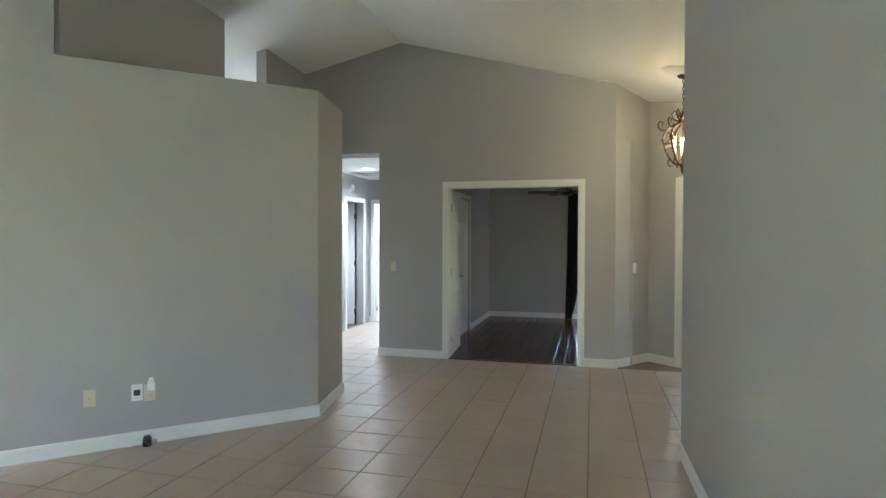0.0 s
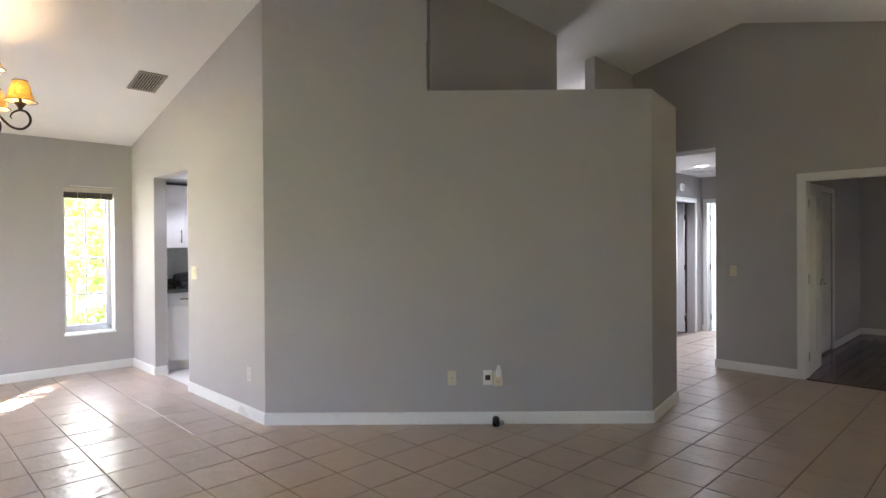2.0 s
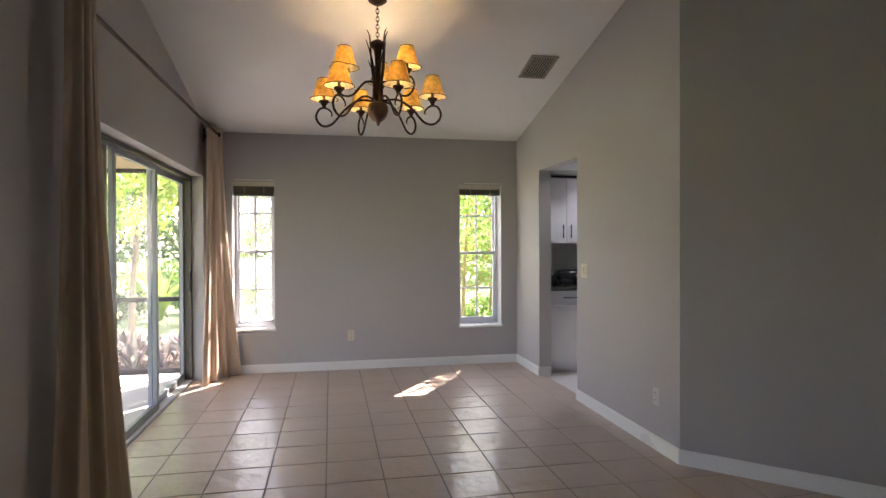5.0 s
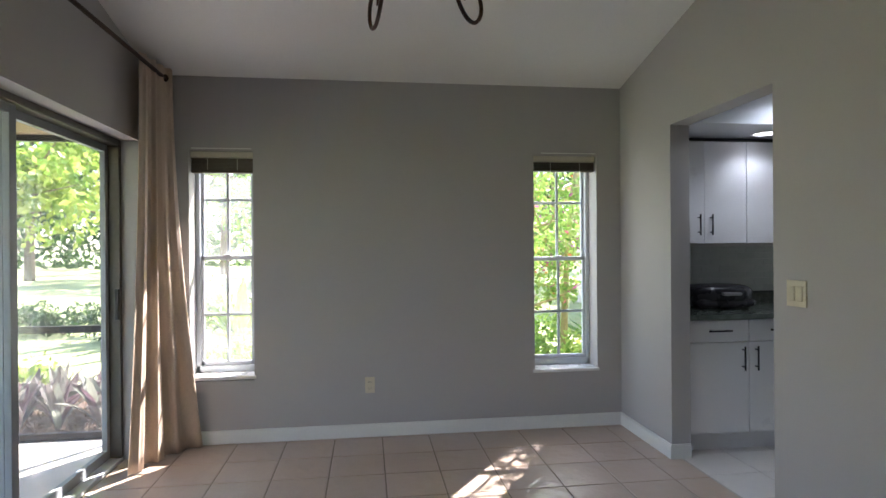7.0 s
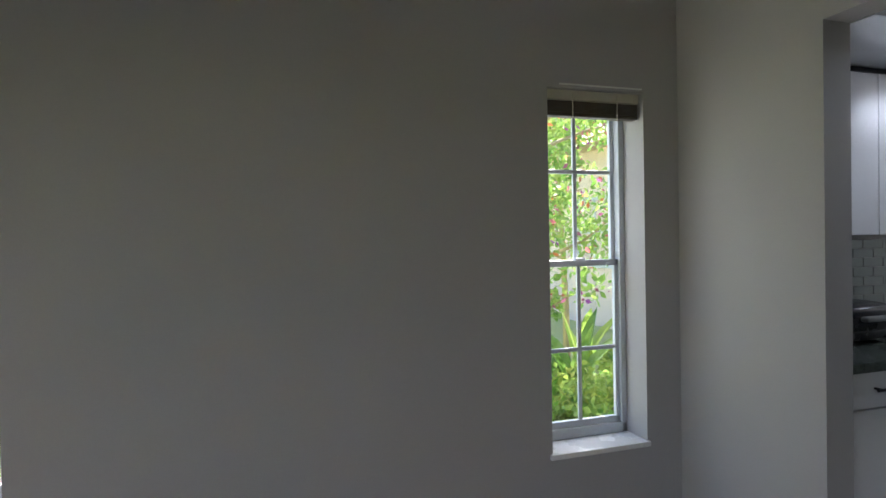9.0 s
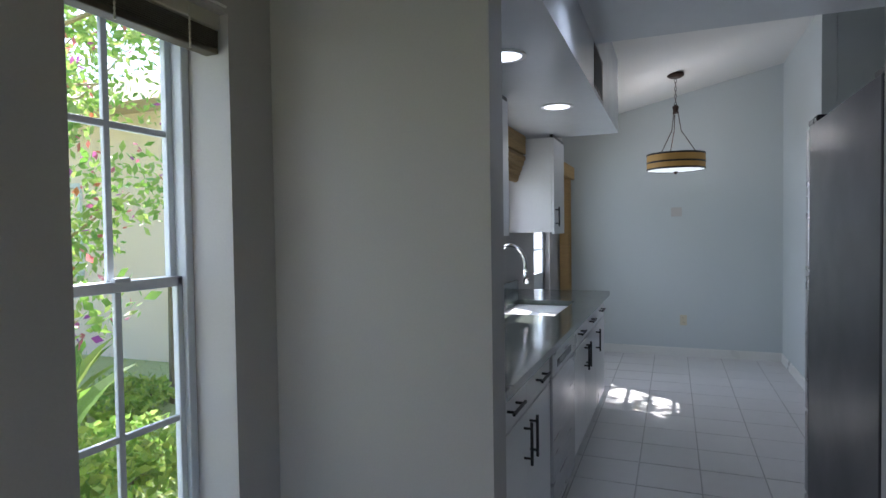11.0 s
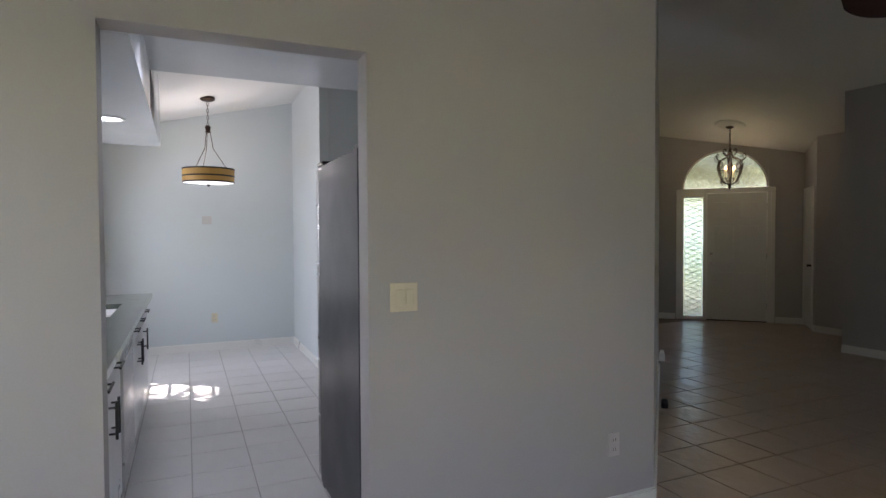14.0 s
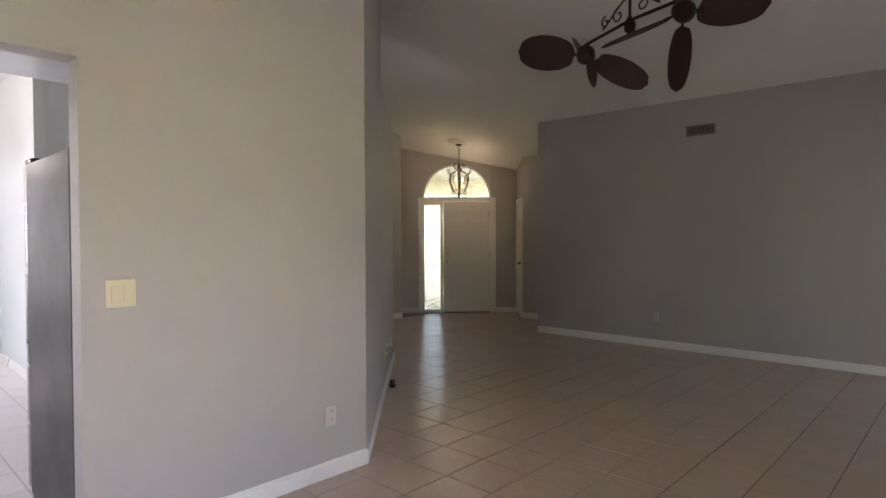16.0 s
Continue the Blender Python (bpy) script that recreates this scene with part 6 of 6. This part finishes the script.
def screen_wall(a, b, posts, label):
    t = thing("screen_frame", label, "screen frame", kind="structure")
    L = (Vector(b) - Vector(a)).length
    for z0, z1 in ((-0.022, 0.03), (0.765, 0.815), (2.17, 2.214)):
        part("rail", on_wall(boxed(0.0, L, -0.025, 0.025, z0, z1, bevel=0.003), a, b), BLACK, t)
    for u in posts:
        part("post", on_wall(boxed(u - 0.02, u + 0.02, -0.022, 0.022, 0.031, 2.169, bevel=0.003), a, b), BLACK, t)
    for u0, u1 in zip(posts, posts[1:] + (L,)):
        for z0, z1 in ((0.031, 0.764), (0.816, 2.169)):
            if u1 - u0 > 0.2:
                part("screen_panel", on_wall(boxed(u0 + 0.021, u1 - 0.021, -0.001, 0.001, z0, z1), a, b), SCREEN, t, "fine insect screen").visible_shadow = False


screen_wall((-3.72, 8.76), (XS - 0.222, 8.76), (0.03, 2.86), "dark aluminium screen frame closing the lanai")
screen_wall((-3.72, -0.3), (-3.72, 8.7), (0.03, 2.2, 4.4, 6.6, 8.9), "dark aluminium screen frame along the lanai")

mb = tagged(part("mulch_bed", boxed(-7.0, 1.2, 8.87, 10.6, GZ - 0.02, GZ + 0.05, bevel=0.02), MULCH), "brown pine mulch bed along the lanai", "mulch", kind="structure")
mp = np.stack([rng.uniform(-5, 1.0, 7000), rng.uniform(8.9, 10.5, 7000), np.full(7000, GZ + 0.052)], axis=1)
MULCHB = leaf_mat("mulch_straw", (0.10, 0.055, 0.035), (0.28, 0.19, 0.12), 0.9)
tagged(leaf_mesh("mulch_straw", mp, 0.09, MULCHB, droop=0.0, slim=0.15), "loose brown pine straw", "mulch", kind="stuff")


def strap_plant(at, seed, n, L, m, label, group):
    """A rosette of arching strap leaves."""
    r = random.Random(seed)
    t = thing("strap_plant", label, "plant", at, group=group)
    bm = bmesh.new()
    for k in range(n):
        a = r.uniform(0, math.tau)
        l = L * r.uniform(0.6, 1.15)
        lean = r.uniform(0.25, 1.0)
        w = l * r.uniform(0.06, 0.09)
        prev = None
        side = Vector((-math.sin(a), math.cos(a), 0))
        for i in range(6):
            u = i / 5
            p = Vector((math.cos(a), math.sin(a), 0)) * l * lean * 0.75 * u ** 1.2 + Vector((0, 0, l * (u - 0.45 * lean * u * u)))
            ww = w * math.sin(math.pi * min(0.18 + 0.82 * u, 1.0)) + 0.001
            q = (bm.verts.new(p + side * ww + Vector((0, 0, ww * 0.5))), bm.verts.new(p), bm.verts.new(p - side * ww + Vector((0, 0, ww * 0.5))))
            if prev:
                bm.faces.new((prev[0], prev[1], q[1], q[0]))
                bm.faces.new((prev[1], prev[2], q[2], q[1]))
            prev = q
    me_ob = part("leaves", bm, m, t)
    return t


for k in range(46):
    x = -4.2 + k * 0.075 + 0.05 * math.sin(k * 3.1)
    y = 9.20 + 0.42 * (k % 4) / 3 + 0.1 * math.sin(k * 1.7)
    strap_plant((x, y, GZ + 0.05), 100 + k, 17, 0.46, G_PURPLE, "purple and green strap-leaved border plant", "border plants")
strap_plant((-2.6, 14.0, GZ), 300, 16, 1.5, G_LIGHT, "tall green fan-leaved garden plant", "fan plants")
strap_plant((-1.0, 13.0, GZ), 301, 14, 1.1, G_LIGHT, "tall green fan-leaved garden plant", "fan plants")
strap_plant((4.2, 11.6, GZ), 302, 10, 1.0, G_LIGHT, "broad-leaved green garden plant", "fan plants")


def shrub(name, at, radii, count, size, m, label, group="", n=7, cat="shrub"):
    t = thing(name, label, cat, at, group=group)
    cs, rs = [], []
    for _ in range(n):
        cs.append((rng.uniform(-0.7, 0.7) * radii[0], rng.uniform(-0.7, 0.7) * radii[1], radii[2] * rng.uniform(0.4, 1.0)))
        q = rng.uniform(0.35, 0.6)
        rs.append((radii[0] * q, radii[1] * q, radii[2] * q))
    p = blobs(cs, rs, count)
    p[:, 2] = np.maximum(p[:, 2], 0.02)
    leaf_mesh("foliage", p, size, m, t)
    bm = bmesh.new()
    for c in cs[:5]:
        tube(bm, [(0, 0, 0), (c[0] * 0.5, c[1] * 0.5, c[2] * 0.6), c], [0.02, 0.012, 0.005], 5)
    part("stems", bm, BARK, t)
    return t


for k in range(14):
    shrub("hedge_shrub", (-11 + k * 0.95, 14.8 + 0.5 * math.sin(k * 2.2), GZ), (0.75, 0.6, 0.42), 900, 0.09, G_DARK, "low dark green clipped hedge shrub", "hedge", 5)
shrub("border_shrub", (-3.3, 10.0, GZ), (0.7, 0.5, 0.6), 1700, 0.08, G_LIGHT, "bright green leafy border shrub", "border shrubs")
shrub("border_shrub", (-2.4, 9.9, GZ), (0.45, 0.35, 0.35), 900, 0.07, G_LIGHT, "bright green leafy border shrub", "border shrubs")
shrub("border_shrub", (-0.3, 10.1, GZ), (0.4, 0.4, 0.45), 900, 0.08, G_LIGHT, "pale green leafy shrub below the window", "border shrubs")
shrub("border_shrub", (-1.6, 13.4, GZ), (0.7, 0.6, 0.8), 1500, 0.09, G_LEAF, "rounded green garden shrub on the lawn", "lawn shrubs")
shrub("border_shrub", (-3.4, 17.5, GZ), (0.9, 0.8, 0.9), 1500, 0.11, G_LEAF, "rounded green garden shrub on the lawn", "lawn shrubs")
for k, (x, y, rx, h) in enumerate(((2.7, 9.6, 0.45, 0.34), (3.2, 9.9, 0.5, 0.42), (3.9, 10.5, 0.45, 0.22), (2.2, 10.3, 0.5, 0.38), (2.9, 11.0, 0.5, 0.5), (4.9, 11.4, 0.5, 0.2), (1.9, 11.6, 0.6, 0.7))):
    shrub("flower_shrub", (x, y, GZ), (rx, 0.5, h), 1700, 0.075, (G_FRESH, G_LIGHT)[k % 2], "dense green shrub outside the dining window", "window shrubs")


def tree(name, at, h, lean, crown, count, size, bark, leaf, label, r0=0.1, seed=1, limbs=6, group="", flowers=0, low=0.45):
    r = random.Random(seed)
    t = thing(name, label, "tree", at, group=group)
    bm = bmesh.new()
    trunk = [Vector((lean[0] * u * u * h, lean[1] * u * u * h, u * h)) for u in (0, 0.2, 0.4, 0.6, 0.8, 1.0)]
    tube(bm, trunk, [r0 * (1 - 0.75 * u) for u in (0, 0.2, 0.4, 0.6, 0.8, 1.0)], 8)
    part("trunk", bm, bark, t)
    cs, rs = [tuple(trunk[-1])], [(crown * 0.5,) * 3]
    for k in range(limbs):
        u = r.uniform(low, 0.95)
        p0 = Vector((lean[0] * u * u * h, lean[1] * u * u * h, u * h))
        a = math.tau * k / limbs + r.uniform(-0.4, 0.4)
        L = crown * r.uniform(0.6, 1.1)
        p1 = p0 + Vector((math.cos(a), math.sin(a), 0.35)) * L * 0.5
        p2 = p0 + Vector((math.cos(a), math.sin(a), 0.45 + r.uniform(-0.3, 0.4))) * L
        part("limb", tube(bmesh.new(), [p0, p1, p2], [r0 * 0.4, r0 * 0.25, r0 * 0.08], 6), bark, t)
        for q in (p1, p2):
            q2 = crown * r.uniform(0.22, 0.42)
            cs.append(tuple(q + Vector((r.uniform(-0.3, 0.3), r.uniform(-0.3, 0.3), r.uniform(-0.1, 0.3))) * crown * 0.4))
            rs.append((q2, q2, q2 * 0.75))
    leaf_mesh("crown", blobs(cs, rs, count, 0.3), size, leaf, t)
    if flowers:
        leaf_mesh("blossom", blobs(cs, rs, flowers, 0.7), size * 0.8, G_FLOWER, t)
    return t


tree("patio_tree", (-3.0, 10.2, GZ), 3.2, (0.22, 0.10), 1.3, 5200, 0.10, BARK, G_LIGHT, "slender arching tree with light green leaves", 0.05, 4, 8)
tree("patio_tree", (-2.6, 12.4, GZ), 3.4, (0.10, 0.05), 1.5, 5000, 0.11, BARK, G_LIGHT, "slender arching tree with light green leaves", 0.06, 9, 8)
tree("palm_trunk_tree", (-2.3, 15.5, GZ), 7.0, (0.0, 0.0), 2.2, 4000, 0.2, BARK, G_LEAF, "tall grey-trunked tree on the lawn", 0.16, 5, 7, low=0.6)
tree("crepe_tree", (-1.2, 16.5, GZ), 3.6, (0.05, 0.0), 1.6, 2600, 0.10, BARK, G_LEAF, "small multi-limbed tree with bare lower limbs", 0.07, 6, 8, low=0.25)
tree("blossom_tree", (3.15, 10.7, GZ), 3.5, (0.12, 0.06), 1.25, 6200, 0.075, PALEBARK, G_FRESH, "yellow-barked blossoming tree outside the dining window", 0.05, 21, 9, flowers=500, low=0.25)
tree("blossom_tree", (4.6, 12.6, GZ), 3.2, (-0.06, 0.0), 1.4, 4600, 0.085, PALEBARK, G_FRESH, "yellow-barked blossoming tree outside the dining window", 0.05, 22, 9, flowers=600, low=0.3)
tree("blossom_tree", (2.55, 10.1, GZ), 2.3, (0.06, 0.05), 0.8, 2300, 0.07, PALEBARK, G_FRESH, "slim yellow-barked tree close to the dining window", 0.04, 27, 8, flowers=260, low=0.3)
strap_plant((3.7, 10.9, GZ), 303, 12, 0.9, G_LEAF, "broad-leaved green garden plant", "fan plants")
# These two stand in the sun's path, added to break up floor patches.
tree("dapple_tree", (5.2, 11.4, GZ), 5.0, (0.0, 0.0), 1.35, 3900, 0.12, BARK, G_LEAF, "leafy tree added to dapple sun through the dining window", 0.07, 31, 8, low=0.72)
tree("dapple_tree", (9.3, 10.8, GZ), 4.2, (0.0, 0.0), 1.6, 4500, 0.13, BARK, G_LEAF, "leafy tree added to dapple sun through the nook door", 0.07, 32, 8, low=0.55)
for k in range(3):
    shrub("porch_shrub", ((9.2, 9.9, 10.6)[k], (-2.0, -2.9, -1.6)[k], GZ), (0.6, 0.6, 1.0), 900, 0.1, G_LEAF, "green shrub beside the entry porch", "porch shrubs")
for k in range(16):
    a = radians(62 + k * 5.6 + 2 * math.sin(k * 1.9))
    d = 26 + 9 * (k % 3) + 3 * math.sin(k * 2.3)
    tree("lawn_tree", (d * math.cos(a), 6 + d * math.sin(a), GZ), 8.5 + 2 * math.sin(k), (0.02, 0.0), 4.6, 3400, 0.42, BARK, (G_LEAF, G_DARK, G_LIGHT)[k % 3], "tall broad-crowned tree across the lawn", 0.26, 40 + k, 8, "lawn trees", low=0.35)
fw = []
for k in range(70):
    a = radians(40 + k * 1.9)
    fw.append(((58 + 8 * math.sin(k * 1.3)) * math.cos(a), 6 + (58 + 8 * math.sin(k * 1.3)) * math.sin(a), 3.5 + 1.5 * math.sin(k * 2.1)))
fp = blobs(fw, [(4.5, 4.5, 4.8)] * len(fw), 26000, 0.4)
fp[:, 2] = np.maximum(fp[:, 2], GZ)
tagged(leaf_mesh("far_woods", fp, 0.75, G_DARK), "distant dark green woods round the lawn", "woods", kind="stuff")


def house_wing():
    t = thing("house_wing", "peach stucco house wing with a white window and tiled roof", "house")
    x0, x1, y0, y1, h = 6.4, 11.0, 12.6, 19.0, 2.9
    wl = bmesh.new()
    box(wl, x0, x1, y0, y1, GZ - 0.05, h)
    part("house_wall", wl, PEACH, t)
    rf = bmesh.new()
    a = [rf.verts.new(p) for p in ((x0 - 0.5, y0 - 0.5, h), (x1 + 0.5, y0 - 0.5, h), (x1 + 0.5, y1 + 0.5, h), (x0 - 0.5, y1 + 0.5, h))]
    b = [rf.verts.new(p) for p in (((x0 + x1) / 2, y0 + 2.2, h + 1.3), ((x0 + x1) / 2, y1 - 2.2, h + 1.3))]
    for q in ((a[0], a[1], b[0]), (a[1], a[2], b[1], b[0]), (a[2], a[3], b[1]), (a[3], a[0], b[0], b[1]), (a[3], a[2], a[1], a[0])):
        rf.faces.new(q)
    part("roof", rf, STUCCO, t)
    w = bmesh.new()
    for q in ((14.2, 14.26, 0.95, 2.05), (15.2, 15.26, 0.95, 2.05), (14.2, 15.26, 0.9, 0.96), (14.2, 15.26, 2.04, 2.1), (14.2, 15.26, 1.48, 1.53), (14.7, 14.74, 0.95, 2.05)):
        box(w, x0 - 0.03, x0 + 0.02, *q)
    win = part("window", w, WHALU, t)
    part("pane", boxed(x0 - 0.012, x0 - 0.004, 14.25, 15.21, 0.95, 2.05), GLASS, win)


house_wing()

# porch in front of the entry
for nm, q, lb in (("porch_ceiling", (-0.7, 2.9, -3.4, -0.16, 2.90, 2.98), "tan painted ceiling of the entry porch"), ("porch_beam", (-0.7, 2.9, -3.38, -3.18, 2.33, 2.899), "tan stucco beam across the entry porch")):
    tagged(part(nm, on_wall(boxed(*q), FA, FB), STUCCO), lb, nm.split("_")[1], kind="structure")
slab("porch", 7.3, 11.0, -5.0, -0.9, -0.16, -0.06, CONCRETE, "pale concrete entry porch", "porch")

# ---- floors ----
TS = 0.337
TPX, TPY, KPX, KPY = 0.977, 5.346, 4.239, 7.06


def tile_mesh(name, m):
    g, b = 0.0035, 0.003
    s = TS / 2 - g
    t = s - b
    vs = [(-s, -s, -0.006), (s, -s, -0.006), (s, s, -0.006), (-s, s, -0.006), (-s, -s, -0.0012), (s, -s, -0.0012), (s, s, -0.0012), (-s, s, -0.0012), (-t, -t, 0), (t, -t, 0), (t, t, 0), (-t, t, 0)]
    fs = [[8, 9, 10, 11]] + [[i + 4, (i + 1) % 4 + 4, (i + 1) % 4 + 8, i + 8] for i in range(4)] + [[i, (i + 1) % 4, (i + 1) % 4 + 4, i + 4] for i in range(4)]
    me = bpy.data.meshes.new(name)
    me.from_pydata(vs, [], fs)
    me.materials.append(m)
    return me, vs, fs


def tiled_floor(name, label, x0, x1, y0, y1, px, py, m, near, keep, joint, cut):
    fl = tagged(part(name, boxed(x0, x1, y0, y1, -0.05, -0.004 if joint is GROUT else -0.0036), joint), label, "floor", kind="structure")
    me, vs, fs = tile_mesh("tile", m)
    spots = []
    i0, i1 = math.ceil((x0 - px) / TS) - 1, math.floor((x1 - px) / TS)
    j0, j1 = math.ceil((y0 - py) / TS) - 1, math.floor((y1 - py) / TS)
    for i in range(i0, i1 + 1):
        for j in range(j0, j1 + 1):
            cx, cy = px + (i + 0.5) * TS, py + (j + 0.5) * TS
            if keep(cx, cy):
                lo, hi = cut(cx, cy)
                a, b = max(cx - TS / 2, lo), min(cx + TS / 2, hi)
                if b - a > 0.02:
                    spots.append(((a + b) / 2, cy, (b - a) / TS))
    spots.sort(key=lambda s: (s[0] - near[0]) ** 2 + 0.5 * (s[1] - near[1]) ** 2)
    r = random.Random(5)
    av, af = [], []
    for k, (cx, cy, wide) in enumerate(spots):
        a, bx, by = (r.randrange(4) * math.pi / 2 if wide > 0.999 else 0.0), r.gauss(0, 0.0014), r.gauss(0, 0.0014)
        if k < 290:
            ob = new("tile", me)
            ob.parent = fl
            ob.matrix_basis = Matrix.Translation((cx, cy, 0)) @ Euler((bx, by, a)).to_matrix().to_4x4() @ Matrix.Diagonal((wide, 1, 1, 1))
        else:
            o = len(av)
            av += [(cx + x * wide, cy + y, z + x * bx + y * by) for x, y, z in vs]
            af += [[q + o for q in f] for f in fs]
    if av:
        ob = mesh_ob("tiles", av, af, m, fl)
        tagged(ob, kind="stuff")
    return fl


def in_kitchen(x, y):
    return x > XK + 0.3 and x + y > 8.25 and y > 4.75


tiled_floor("floor", "glossy beige ceramic floor tiles with dark joints", -0.62, 11.9, -1.6, YD + 0.03, TPX, TPY, TILE, (1.4, 5.0), lambda x, y: -0.75 < x < 7.5 and y > -1.5 and not in_kitchen(x, y) and not (x > 7.45 and y < 3.0) or (7.4 < x < 10.2 and 3.4 < y < 4.75), GROUT, lambda x, y: (-9, XK + 0.066 if y > 5.3 else 99))
tiled_floor("kitchen_floor", "pale glossy ceramic kitchen floor tiles", XK + 0.068, XN, 6.0, YD + 0.01, KPX, KPY, KTILE, (4.4, 7.2), lambda x, y: x < XN - 0.0 and y > 6.0, KGROUT, lambda x, y: (XK + 0.07, XN + 0.005))

# study planks
pf = tagged(part("study_floor", boxed(XD + 0.015, DRX, DRY0, 3.36, -0.045, -0.003), GROUT), "dark cherry wood plank floor, glossy", "floor", kind="structure")
pv = boxed(-0.6, 0.6, -0.0615, 0.0615, -0.008, 0.002, bevel=0.0015)
pme = bpy.data.meshes.new("plank")
pv.to_mesh(pme)
pv.free()
pme.materials.append(WOODF)
for j in range(22):
    for i in range(4):
        x = XD + 0.03 + 0.6 + i * 1.203 - (0.4 * (j % 3))
        y = DRY0 + 0.07 + j * 0.125
        if y < DRY1 and x - 0.6 > XD - 0.9 and x < DRX + 0.3:
            o = new("plank", pme)
            o.parent = pf
            x = max(x, XD + 0.02 + 0.6)
            o.location = (x, y, 0.0005 * (i % 2))
mf = tagged(part("bedroom_floor", boxed(8.4, 11.4, 4.775, 6.6, -0.02, 0.006), WOODF), "dark cherry wood bedroom floor", "floor", kind="structure")
bf = tagged(part("bath_floor", boxed(HEND + 0.11, 11.9, HALLY, 4.62, -0.02, 0.004), KTILE), "pale tiled bathroom floor", "floor", kind="structure")
